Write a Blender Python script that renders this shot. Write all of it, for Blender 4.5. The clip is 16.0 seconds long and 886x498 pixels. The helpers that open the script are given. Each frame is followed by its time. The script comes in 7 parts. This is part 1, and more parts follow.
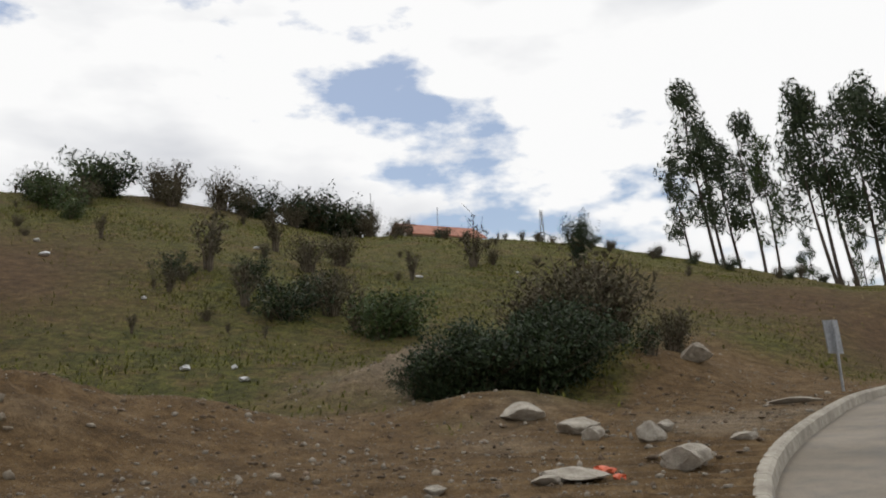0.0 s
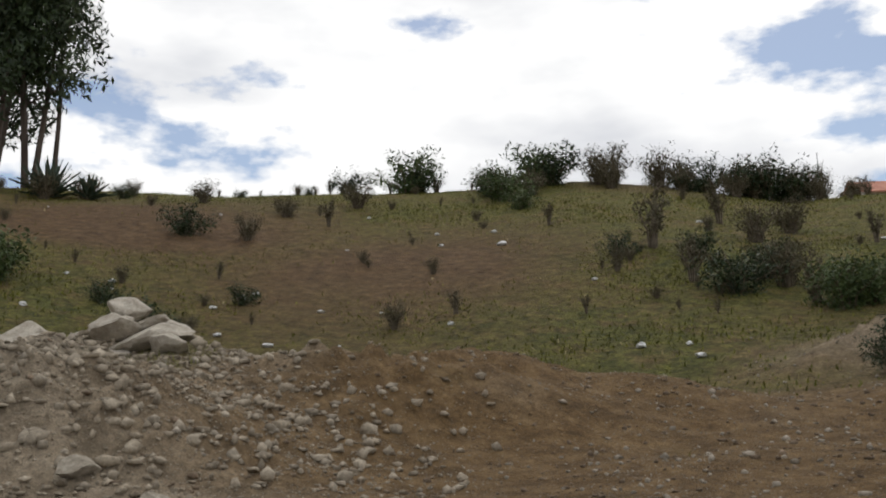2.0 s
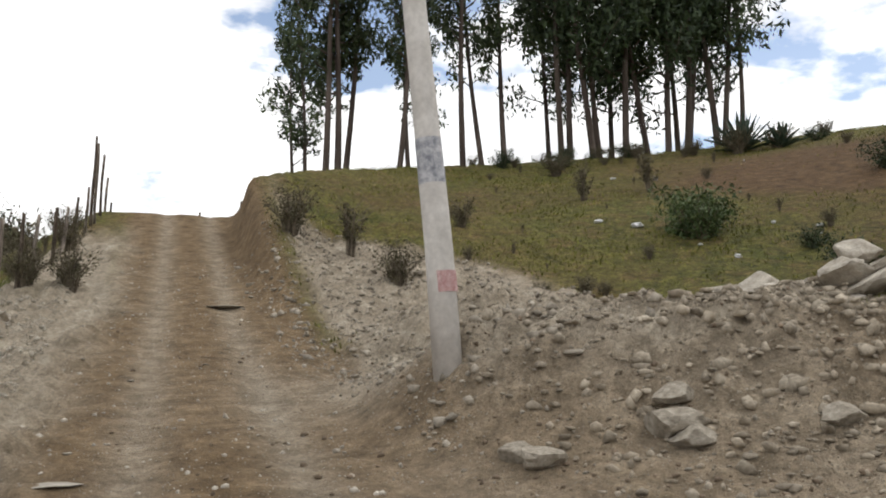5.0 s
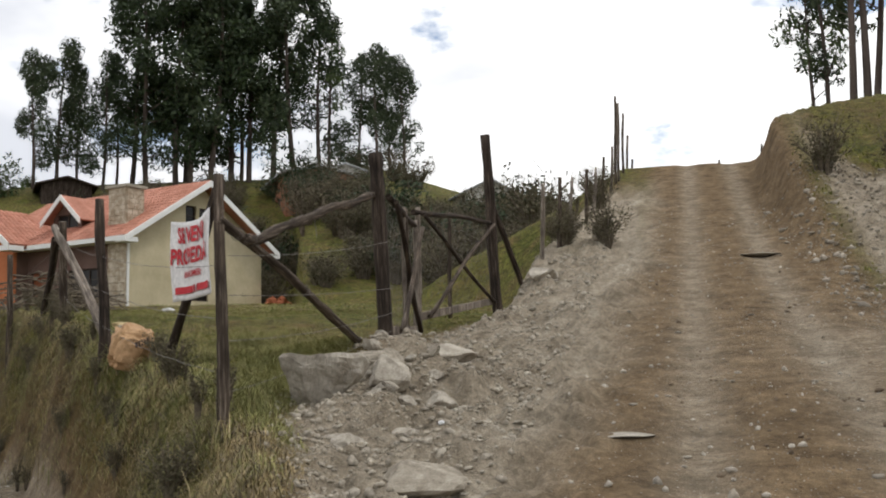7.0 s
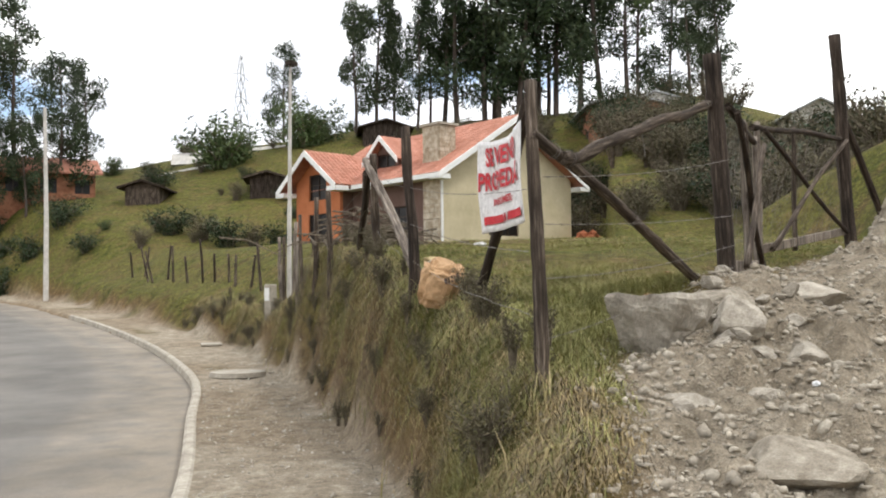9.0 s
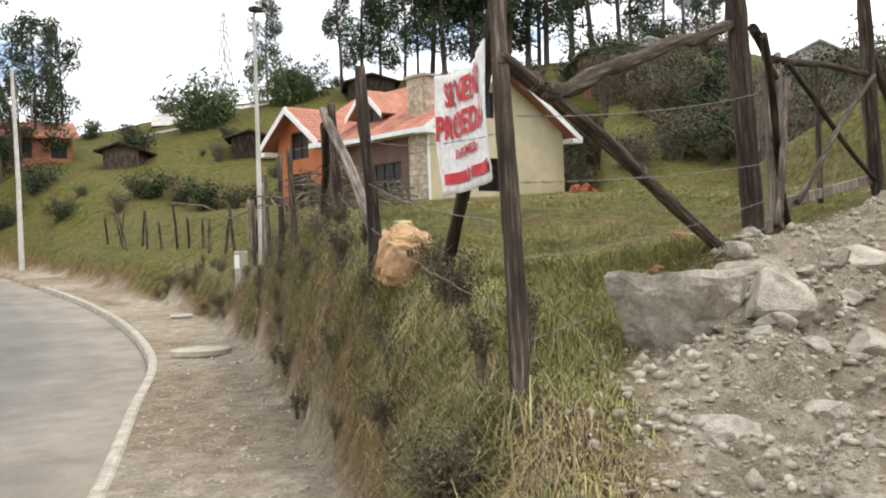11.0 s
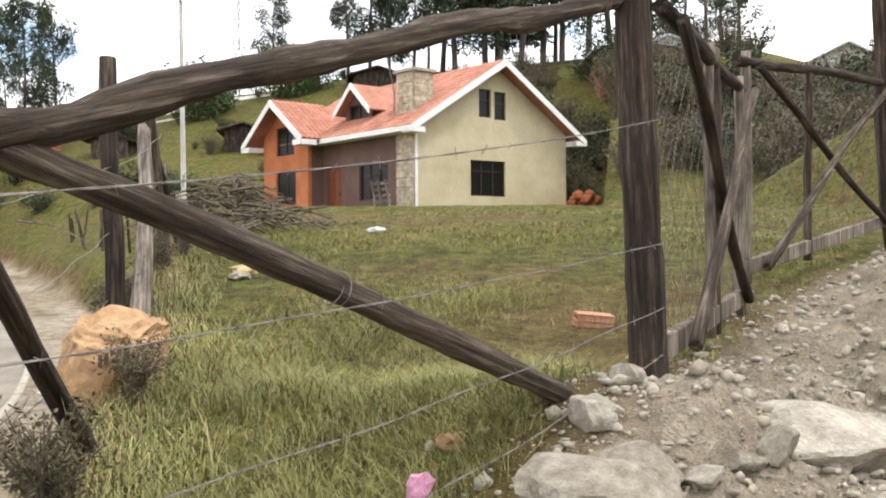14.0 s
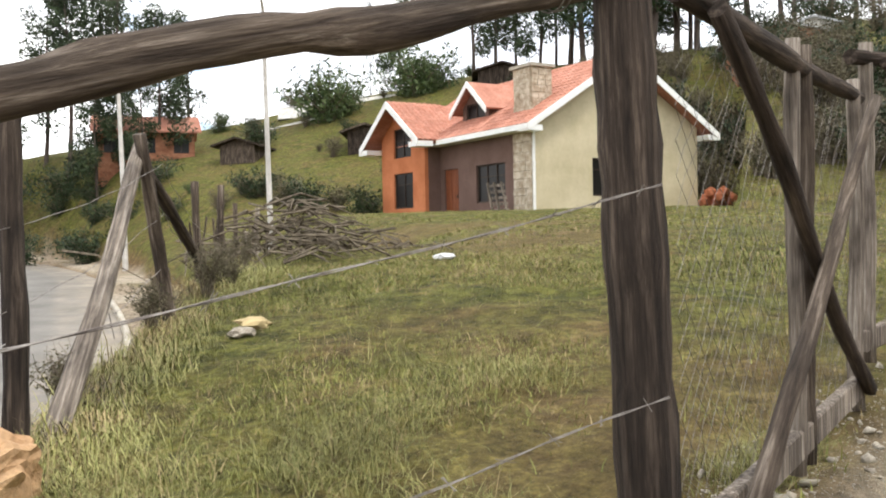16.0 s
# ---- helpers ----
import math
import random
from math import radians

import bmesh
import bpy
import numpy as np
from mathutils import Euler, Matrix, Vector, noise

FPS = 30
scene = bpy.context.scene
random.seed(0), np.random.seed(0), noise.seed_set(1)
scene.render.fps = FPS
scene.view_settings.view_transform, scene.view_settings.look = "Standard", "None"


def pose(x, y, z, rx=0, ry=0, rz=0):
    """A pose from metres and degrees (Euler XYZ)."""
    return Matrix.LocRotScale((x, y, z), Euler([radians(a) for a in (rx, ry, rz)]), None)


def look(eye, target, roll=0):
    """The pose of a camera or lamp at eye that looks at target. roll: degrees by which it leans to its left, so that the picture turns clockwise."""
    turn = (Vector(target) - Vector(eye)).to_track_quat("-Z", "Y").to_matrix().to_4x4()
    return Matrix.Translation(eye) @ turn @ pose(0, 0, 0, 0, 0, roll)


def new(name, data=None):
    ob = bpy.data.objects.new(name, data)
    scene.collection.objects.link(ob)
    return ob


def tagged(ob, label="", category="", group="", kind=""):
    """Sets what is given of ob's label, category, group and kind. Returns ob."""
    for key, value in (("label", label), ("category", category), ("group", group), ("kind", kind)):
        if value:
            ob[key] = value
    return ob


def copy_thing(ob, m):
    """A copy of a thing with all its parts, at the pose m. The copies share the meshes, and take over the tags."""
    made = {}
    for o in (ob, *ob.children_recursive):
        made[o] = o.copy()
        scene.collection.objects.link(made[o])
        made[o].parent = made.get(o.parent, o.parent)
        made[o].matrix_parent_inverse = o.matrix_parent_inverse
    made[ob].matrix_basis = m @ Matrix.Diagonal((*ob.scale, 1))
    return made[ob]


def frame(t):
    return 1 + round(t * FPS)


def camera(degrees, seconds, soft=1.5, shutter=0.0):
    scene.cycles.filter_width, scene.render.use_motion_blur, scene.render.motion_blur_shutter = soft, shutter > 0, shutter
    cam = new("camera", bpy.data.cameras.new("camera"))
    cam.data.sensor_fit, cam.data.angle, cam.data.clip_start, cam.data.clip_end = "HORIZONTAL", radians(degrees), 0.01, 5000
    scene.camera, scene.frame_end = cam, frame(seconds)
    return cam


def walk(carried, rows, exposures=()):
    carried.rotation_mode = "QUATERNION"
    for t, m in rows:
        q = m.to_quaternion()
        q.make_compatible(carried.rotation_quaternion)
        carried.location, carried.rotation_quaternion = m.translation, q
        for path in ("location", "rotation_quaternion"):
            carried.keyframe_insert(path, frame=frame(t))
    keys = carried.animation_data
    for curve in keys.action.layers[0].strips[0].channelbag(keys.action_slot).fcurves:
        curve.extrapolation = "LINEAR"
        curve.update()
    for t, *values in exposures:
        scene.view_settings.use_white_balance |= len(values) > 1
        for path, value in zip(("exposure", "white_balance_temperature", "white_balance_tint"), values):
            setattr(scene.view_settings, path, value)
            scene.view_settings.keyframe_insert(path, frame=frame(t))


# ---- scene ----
cam = camera(50.9, 16.0, 2.0)
PATH = [
    (0, (0.100, 0.120, 1.863), (-0.009, 2.074, 2.272), -2.17),
    (0.5, (0.090, 0.147, 1.865), (-0.233, 2.078, 2.276), -1.78),
    (1, (0.070, 0.122, 1.866), (-0.504, 1.992, 2.284), -1.52),
    (1.5, (0.015, 0.116, 1.865), (-0.733, 1.927, 2.267), -0.16),
    (2, (-0.050, 0.125, 1.870), (-1.041, 1.819, 2.259), -1.35),
    (2.5, (-0.055, 0.115, 1.873), (-1.270, 1.657, 2.260), -2.36),
    (3, (-0.155, 0.073, 1.861), (-1.544, 1.460, 2.240), -2.88),
    (3.5, (-0.159, -0.018, 1.853), (-1.715, 1.192, 2.198), -3.02),
    (4, (-0.226, -0.029, 1.851), (-1.930, 0.979, 2.136), -3.18),
    (4.2, (-0.226, -0.030, 1.856), (-1.980, 0.887, 2.142), -2.45),
    (6.3, (-0.699, -0.283, 1.961), (-2.680, -0.227, 2.235), -1.80),
    (6.5, (-0.691, -0.301, 1.968), (-2.673, -0.386, 2.224), -1.80),
    (7, (-0.694, -0.407, 1.928), (-2.630, -0.857, 2.149), -1.10),
    (7.5, (-0.943, -0.507, 1.879), (-2.857, -1.081, 1.975), -1.40),
    (8, (-1.361, -0.763, 1.949), (-3.221, -1.491, 2.050), -2.80),
    (8.5, (-1.663, -0.983, 1.922), (-3.448, -1.882, 2.010), -2.10),
    (9, (-2.002, -1.105, 1.976), (-3.697, -2.163, 2.067), -0.60),
    (9.5, (-2.426, -1.407, 2.003), (-4.130, -2.453, 2.030), 0.80),
    (10, (-2.686, -1.610, 2.056), (-4.421, -2.604, 2.103), -0.80),
    (10.2, (-2.853, -1.671, 2.041), (-4.585, -2.670, 2.095), -1.50),
    (12.5, (-5.725, -2.100, 2.504), (-7.389, -3.204, 2.400), -0.90),
    (13, (-6.282, -2.198, 2.592), (-7.988, -3.241, 2.597), -0.80),
    (13.5, (-6.815, -2.206, 2.660), (-8.539, -3.219, 2.668), -2.80),
    (14, (-7.418, -2.081, 2.734), (-9.091, -3.176, 2.719), -0.40),
    (14.5, (-7.932, -2.096, 2.831), (-9.579, -3.231, 2.814), -1.00),
    (15, (-8.411, -2.134, 2.958), (-10.083, -3.232, 2.926), -0.40),
    (15.5, (-8.949, -2.177, 3.053), (-10.537, -3.391, 2.999), 1.90),
    (16, (-9.324, -2.372, 3.166), (-10.817, -3.702, 3.142), -1.10),
]
walk(cam, [(t, look(eye, target, roll)) for t, eye, target, roll in PATH],
     ((0, -1.08), (1.5, -1.05), (3.5, -0.58), (4.2, -0.45), (6.4, -0.75), (7.5, -0.42), (9, -0.02), (10.2, 0.05), (12.4, 0.28), (14, 0.34), (16, 0.37)))


# ---- light ----
SUN_AZ, SUN_EL = 20.0, 60.0   # degrees; azimuth anticlockwise from +y
world = bpy.data.worlds.new("sky_world")
scene.world = world
world.use_nodes = True
wn, wl = world.node_tree.nodes, world.node_tree.links
wn.clear()


def wnode(kind, **values):
    n = wn.new(kind)
    for key, value in values.items():
        n.inputs[key].default_value = value
    return n


sky = wn.new("ShaderNodeTexSky")
sky.sky_type, sky.sun_disc = "NISHITA", False
sky.sun_elevation, sky.sun_rotation = radians(SUN_EL), radians(-SUN_AZ)
sky_bg = wnode("ShaderNodeBackground", Strength=0.2)
wl.new(sky.outputs[0], sky_bg.inputs[0])
# broken bright cumulus over the blue
coord = wn.new("ShaderNodeTexCoord")
mapping = wn.new("ShaderNodeMapping")
mapping.inputs["Scale"].default_value = (1.0, 1.0, 2.2)
mapping.inputs["Location"].default_value = (0.35, 0.1, 0.0)
wl.new(coord.outputs["Generated"], mapping.inputs[0])
big = wnode("ShaderNodeTexNoise", Scale=2.6, Detail=9.0, Roughness=0.56)
wl.new(mapping.outputs[0], big.inputs["Vector"])
cover = wn.new("ShaderNodeValToRGB")
cover.color_ramp.elements[0].position, cover.color_ramp.elements[1].position = 0.4, 0.44
cover.color_ramp.elements[0].color = (0.1, 0.1, 0.1, 1)
wl.new(big.outputs[0], cover.inputs[0])
soft = wnode("ShaderNodeTexNoise", Scale=1.9, Detail=6.0, Roughness=0.5)
mapping_b = wn.new("ShaderNodeMapping")
mapping_b.inputs["Location"].default_value = (3.1, 1.7, 0.4)
mapping_b.inputs["Scale"].default_value = (1.0, 1.0, 2.8)
wl.new(coord.outputs["Generated"], mapping_b.inputs[0])
wl.new(mapping_b.outputs[0], soft.inputs["Vector"])
tone = wn.new("ShaderNodeValToRGB")
tone.color_ramp.elements[0].position, tone.color_ramp.elements[1].position = 0.36, 0.5
tone.color_ramp.elements[0].color = (0.6, 0.62, 0.67, 1)
tone.color_ramp.elements[1].color = (1.0, 1.0, 1.0, 1)
wl.new(soft.outputs[0], tone.inputs[0])
cloud_bg = wnode("ShaderNodeBackground", Strength=2.05)
wl.new(tone.outputs[0], cloud_bg.inputs[0])
blend = wn.new("ShaderNodeMixShader")
wl.new(cover.outputs[0], blend.inputs[0])
wl.new(sky_bg.outputs[0], blend.inputs[1])
wl.new(cloud_bg.outputs[0], blend.inputs[2])
wout = wn.new("ShaderNodeOutputWorld")
wl.new(blend.outputs[0], wout.inputs[0])

sun = new("sun", bpy.data.lights.new("sun", "SUN"))
sun.data.energy, sun.data.angle, sun.data.color = 1.5, radians(6.0), (1.0, 0.95, 0.87)
saz, sel = radians(SUN_AZ), radians(SUN_EL)
sun.matrix_world = look((-math.sin(saz) * math.cos(sel) * 50, math.cos(saz) * math.cos(sel) * 50, math.sin(sel) * 50), (0, 0, 0))
scene.view_settings.exposure = 0.0

# ---- materials ----
def material(name, rough=0.9, metal=0.0):
    m = bpy.data.materials.new(name)
    m.use_nodes = True
    b = m.node_tree.nodes["Principled BSDF"]
    b.inputs["Roughness"].default_value, b.inputs["Metallic"].default_value = rough, metal
    b.inputs["Specular IOR Level"].default_value = 0.25
    return m, m.node_tree.nodes, m.node_tree.links, b


def noise_node(n, l, scale, detail=6.0, rough=0.6, vector=None, stretch=None):
    t = n.new("ShaderNodeTexNoise")
    t.inputs["Scale"].default_value, t.inputs["Detail"].default_value, t.inputs["Roughness"].default_value = scale, detail, rough
    if vector is None:
        vector = n.new("ShaderNodeTexCoord").outputs["Object"]
    if stretch:
        mp = n.new("ShaderNodeMapping")
        mp.inputs["Scale"].default_value = stretch
        l.new(vector, mp.inputs[0])
        vector = mp.outputs[0]
    l.new(vector, t.inputs["Vector"])
    return t.outputs[0]


def ramp(n, l, fac, stops):
    r = n.new("ShaderNodeValToRGB")
    while len(r.color_ramp.elements) < len(stops):
        r.color_ramp.elements.new(0.5)
    for e, (p, c) in zip(r.color_ramp.elements, stops):
        e.position, e.color = p, (*c, 1)
    l.new(fac, r.inputs[0])
    return r.outputs[0]


def mix(n, l, fac, a, b, how="MIX"):
    m = n.new("ShaderNodeMix")
    m.data_type, m.blend_type = "RGBA", how
    for s, v in ((0, fac), (6, a), (7, b)):
        if isinstance(v, (int, float)):
            m.inputs[s].default_value = v
        elif isinstance(v, tuple):
            m.inputs[s].default_value = (*v, 1)
        else:
            l.new(v, m.inputs[s])
    return m.outputs[2]


def bump(n, l, b, height, strength=0.5, distance=0.05):
    k = n.new("ShaderNodeBump")
    k.inputs["Strength"].default_value, k.inputs["Distance"].default_value = strength, distance
    l.new(height, k.inputs["Height"])
    l.new(k.outputs[0], b.inputs["Normal"])


def simple(name, dark, light, scale=6.0, rough=0.85, bumpy=0.4, dist=0.02, stretch=None, metal=0.0, spread=(0.35, 0.65), island=0.0, grit=(0.72, 1.15)):
    """A surface of two tones with coarse and fine variation."""
    m, n, l, b = material(name, rough, metal)
    coarse = noise_node(n, l, scale, 5, 0.6, None, stretch)
    fine = noise_node(n, l, scale * 7, 4, 0.65, None, stretch)
    c = ramp(n, l, coarse, [(spread[0], dark), (spread[1], light)])
    f = ramp(n, l, fine, [(0.3, (grit[0],) * 3), (0.7, (grit[1],) * 3)])
    c = mix(n, l, 1.0, c, f, "MULTIPLY")
    if island:
        g = n.new("ShaderNodeNewGeometry")
        v = ramp(n, l, g.outputs["Random Per Island"], [(0.0, (1 - island,) * 3), (1.0, (1 + island,) * 3)])
        c = mix(n, l, 1.0, c, v, "MULTIPLY")
    l.new(c, b.inputs["Base Color"])
    if bumpy:
        bump(n, l, b, fine, bumpy, dist)
    return m


def ground_material():
    m, n, l, b = material("ground_cover", 0.96)
    at = n.new("ShaderNodeAttribute")
    at.attribute_name = "cover"
    sep = n.new("ShaderNodeSeparateColor")
    l.new(at.outputs["Color"], sep.inputs[0])
    n1 = noise_node(n, l, 0.35, 5, 0.6)
    n2 = noise_node(n, l, 2.6, 7, 0.68)
    n3 = noise_node(n, l, 14.0, 6, 0.7)
    n4 = noise_node(n, l, 60.0, 3, 0.7)
    dirt = ramp(n, l, n2, [(0.3, (0.075, 0.045, 0.017)), (0.5, (0.165, 0.102, 0.044)), (0.7, (0.265, 0.175, 0.085))])
    pale = ramp(n, l, n2, [(0.3, (0.22, 0.182, 0.13)), (0.52, (0.385, 0.325, 0.245)), (0.72, (0.54, 0.475, 0.375))])
    grass = ramp(n, l, n2, [(0.28, (0.038, 0.046, 0.007)), (0.48, (0.088, 0.096, 0.014)), (0.72, (0.165, 0.16, 0.032))])
    red = ramp(n, l, n2, [(0.3, (0.055, 0.031, 0.015)), (0.5, (0.115, 0.067, 0.033)), (0.72, (0.19, 0.118, 0.058))])
    dry = ramp(n, l, n3, [(0.35, (0.075, 0.072, 0.014)), (0.65, (0.17, 0.148, 0.038))])
    fresh = ramp(n, l, n2, [(0.3, (0.04, 0.054, 0.01)), (0.7, (0.11, 0.122, 0.025))])
    patch = ramp(n, l, n1, [(0.42, (0, 0, 0)), (0.62, (1, 1, 1))])
    grass = mix(n, l, patch, grass, dry)
    grass = mix(n, l, at.outputs["Alpha"], grass, fresh)
    lime = ramp(n, l, noise_node(n, l, 1.3, 6, 0.7), [(0.46, (0, 0, 0)), (0.64, (0.75, 0.75, 0.75))])
    grass = mix(n, l, lime, grass, ramp(n, l, n3, [(0.3, (0.085, 0.09, 0.014)), (0.7, (0.2, 0.185, 0.04))]))
    worn = ramp(n, l, noise_node(n, l, 0.9, 6, 0.7), [(0.48, (0, 0, 0)), (0.66, (0.7, 0.7, 0.7))])
    grass = mix(n, l, worn, grass, dirt)
    # shade in the hollows between hummocks, painted into the grass colour by noise
    hummock_shade = ramp(n, l, noise_node(n, l, 5.5, 4, 0.6), [(0.36, (0.5, 0.5, 0.5)), (0.58, (1.12, 1.12, 1.12))])
    grass = mix(n, l, 1.0, grass, hummock_shade, "MULTIPLY")
    c = mix(n, l, sep.outputs[1], dirt, pale)
    c = mix(n, l, sep.outputs[0], c, grass)
    c = mix(n, l, sep.outputs[2], c, red)
    f = ramp(n, l, n3, [(0.3, (0.62, 0.62, 0.62)), (0.7, (1.25, 1.25, 1.25))])
    c = mix(n, l, 1.0, c, f, "MULTIPLY")
    g = ramp(n, l, n4, [(0.3, (0.75, 0.75, 0.75)), (0.7, (1.2, 1.2, 1.2))])
    c = mix(n, l, 1.0, c, g, "MULTIPLY")
    l.new(c, b.inputs["Base Color"])
    h = mix(n, l, 0.4, n3, n4)
    h = mix(n, l, 0.35, h, n2)
    bump(n, l, b, h, 1.0, 0.13)
    return m


def asphalt_material():
    m, n, l, b = material("asphalt", 0.85)
    n1 = noise_node(n, l, 0.5, 5, 0.6)
    n2 = noise_node(n, l, 70, 3, 0.7)
    at = n.new("ShaderNodeAttribute")
    at.attribute_name = "dust"
    c = ramp(n, l, n1, [(0.35, (0.115, 0.11, 0.102)), (0.65, (0.17, 0.163, 0.15))])
    d = ramp(n, l, n1, [(0.35, (0.2, 0.172, 0.135)), (0.65, (0.29, 0.25, 0.2))])
    drift = ramp(n, l, noise_node(n, l, 1.6, 6, 0.65), [(0.35, (0.45, 0.45, 0.45)), (0.62, (1.25, 1.25, 1.25))])
    c = mix(n, l, mix(n, l, 1.0, at.outputs["Fac"], drift, "MULTIPLY"), c, d)
    f = ramp(n, l, n2, [(0.3, (0.75, 0.75, 0.75)), (0.7, (1.2, 1.2, 1.2))])
    c = mix(n, l, 1.0, c, f, "MULTIPLY")
    l.new(c, b.inputs["Base Color"])
    bump(n, l, b, n2, 0.4, 0.01)
    return m


def leaf_material(name, dark, light, rough=0.55):
    m, n, l, b = material(name, rough)
    g = n.new("ShaderNodeNewGeometry")
    c = ramp(n, l, g.outputs["Random Per Island"], [(0.0, dark), (1.0, light)])
    v = ramp(n, l, noise_node(n, l, 0.9, 3, 0.5), [(0.3, (0.7, 0.7, 0.7)), (0.7, (1.2, 1.2, 1.2))])
    c = mix(n, l, 1.0, c, v, "MULTIPLY")
    l.new(c, b.inputs["Base Color"])
    return m


def wood(name, dark, mid, pale):
    """Split, weathered bark and bare wood with the grain along local z."""
    m, n, l, b = material(name, 0.92)
    v = n.new("ShaderNodeTexCoord").outputs["Object"]
    grain = noise_node(n, l, 34, 5, 0.7, v, (1, 1, 0.05))
    blot = noise_node(n, l, 4.5, 4, 0.6, v, (1, 1, 0.35))
    c = ramp(n, l, grain, [(0.34, dark), (0.52, mid), (0.72, pale)])
    k = ramp(n, l, blot, [(0.35, (0.5, 0.48, 0.46)), (0.62, (1.3, 1.27, 1.22))])
    c = mix(n, l, 1.0, c, k, "MULTIPLY")
    l.new(c, b.inputs["Base Color"])
    bump(n, l, b, grain, 0.9, 0.02)
    return m


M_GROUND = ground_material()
M_ASPHALT = asphalt_material()
M_CONCRETE = simple("kerb_concrete", (0.3, 0.27, 0.22), (0.46, 0.42, 0.35), 3, 0.9, 0.5, 0.01)
M_POLE = simple("pole_concrete", (0.5, 0.475, 0.44), (0.66, 0.635, 0.6), 2, 0.85, 0.3, 0.005, grit=(0.86, 1.07))
M_WOOD = wood("weathered_wood", (0.024, 0.017, 0.013), (0.08, 0.062, 0.048), (0.27, 0.23, 0.195))
M_WOOD_GREY = wood("grey_wood", (0.06, 0.05, 0.042), (0.2, 0.17, 0.145), (0.46, 0.42, 0.37))
M_WOOD_DARK = wood("dark_wood", (0.014, 0.01, 0.008), (0.044, 0.033, 0.026), (0.14, 0.11, 0.088))
M_CREAM = simple("cream_render", (0.46, 0.4, 0.26), (0.57, 0.5, 0.345), 0.8, 0.9, 0.03, 0.004, grit=(0.95, 1.04))
M_BROWN = simple("brown_render", (0.115, 0.07, 0.056), (0.15, 0.095, 0.078), 0.8, 0.9, 0.03, 0.004, grit=(0.93, 1.05))
M_ORANGE = simple("orange_render", (0.4, 0.135, 0.055), (0.5, 0.18, 0.08), 0.8, 0.9, 0.03, 0.004, grit=(0.93, 1.05))
M_WHITE = simple("white_paint", (0.72, 0.72, 0.7), (0.82, 0.82, 0.8), 2, 0.6, 0.1, 0.004, grit=(0.95, 1.03))
M_ROOF = simple("roof_tile", (0.36, 0.15, 0.1), (0.5, 0.24, 0.17), 1.2, 0.8, 0.4, 0.02, None, 0.0, (0.35, 0.65), 0.1)
M_STONE = simple("facing_stone", (0.36, 0.28, 0.19), (0.66, 0.58, 0.46), 3.5, 0.9, 0.5, 0.02, None, 0.0, (0.35, 0.65), 0.25)
M_ROCK = simple("pale_rock", (0.3, 0.265, 0.215), (0.56, 0.51, 0.43), 2.2, 0.95, 0.7, 0.03, None, 0.0, (0.3, 0.7), 0.2)
M_ROCK_DARK = simple("brown_rock", (0.105, 0.075, 0.05), (0.25, 0.19, 0.135), 3, 0.95, 0.7, 0.03, None, 0.0, (0.3, 0.7), 0.3)
M_CLOD = simple("spoil_clod", (0.2, 0.17, 0.13), (0.43, 0.385, 0.315), 4, 0.97, 0.7, 0.02, None, 0.0, (0.3, 0.7), 0.25)
M_HEAP = simple("heap_clod", (0.19, 0.155, 0.11), (0.42, 0.365, 0.285), 4, 0.97, 0.7, 0.02, None, 0.0, (0.3, 0.7), 0.25)
M_CHALK = simple("chalky_clump", (0.29, 0.25, 0.19), (0.49, 0.44, 0.36), 5, 0.97, 0.7, 0.02, None, 0.0, (0.3, 0.7), 0.2)
M_SPOIL = simple("pale_spoil_clod", (0.27, 0.235, 0.185), (0.5, 0.455, 0.375), 4, 0.97, 0.7, 0.02, None, 0.0, (0.3, 0.7), 0.15)
M_BARK = simple("eucalyptus_bark", (0.045, 0.032, 0.026), (0.15, 0.12, 0.1), 1.6, 0.9, 0.5, 0.02, (1, 1, 0.15))
M_LEAF = leaf_material("eucalyptus_leaf", (0.018, 0.032, 0.014), (0.075, 0.1, 0.045))
M_LEAF_LIGHT = leaf_material("young_leaf", (0.03, 0.055, 0.018), (0.11, 0.15, 0.05))
M_LEAF_DARK = leaf_material("dark_leaf", (0.01, 0.02, 0.008), (0.045, 0.07, 0.025))
M_TWIG = simple("dry_twig", (0.07, 0.055, 0.04), (0.2, 0.165, 0.12), 8, 0.95, 0.3, 0.004)
M_SCRUB = leaf_material("dry_scrub", (0.05, 0.048, 0.028), (0.16, 0.14, 0.085), 0.9)
M_TALL = leaf_material("tall_grass_blade", (0.125, 0.135, 0.042), (0.36, 0.34, 0.135), 0.8)
M_SLOPE = leaf_material("slope_grass", (0.075, 0.085, 0.013), (0.2, 0.195, 0.04), 0.9)
M_BLADE = leaf_material("grass_blade", (0.1, 0.115, 0.026), (0.3, 0.3, 0.095), 0.8)
M_STRAW = leaf_material("straw", (0.2, 0.15, 0.065), (0.5, 0.42, 0.23), 0.85)
M_STRAW_DULL = leaf_material("dull_straw", (0.15, 0.11, 0.055), (0.46, 0.36, 0.19), 0.9)
M_WIRE = simple("galvanised_wire", (0.13, 0.11, 0.1), (0.28, 0.26, 0.24), 20, 0.6, 0.0, 0.0, None, 0.4)
M_GLASS, _n, _l, _b = material("window_glass", 0.3)
_b.inputs["Base Color"].default_value = (0.012, 0.011, 0.011, 1)
_b.inputs["Specular IOR Level"].default_value = 0.2
M_FRAME = simple("dark_window_frame", (0.03, 0.02, 0.016), (0.06, 0.042, 0.032), 6, 0.6, 0.1, 0.003)
M_DOOR = simple("varnished_door", (0.13, 0.038, 0.015), (0.22, 0.07, 0.028), 3, 0.5, 0.2, 0.004, (3, 3, 0.4))

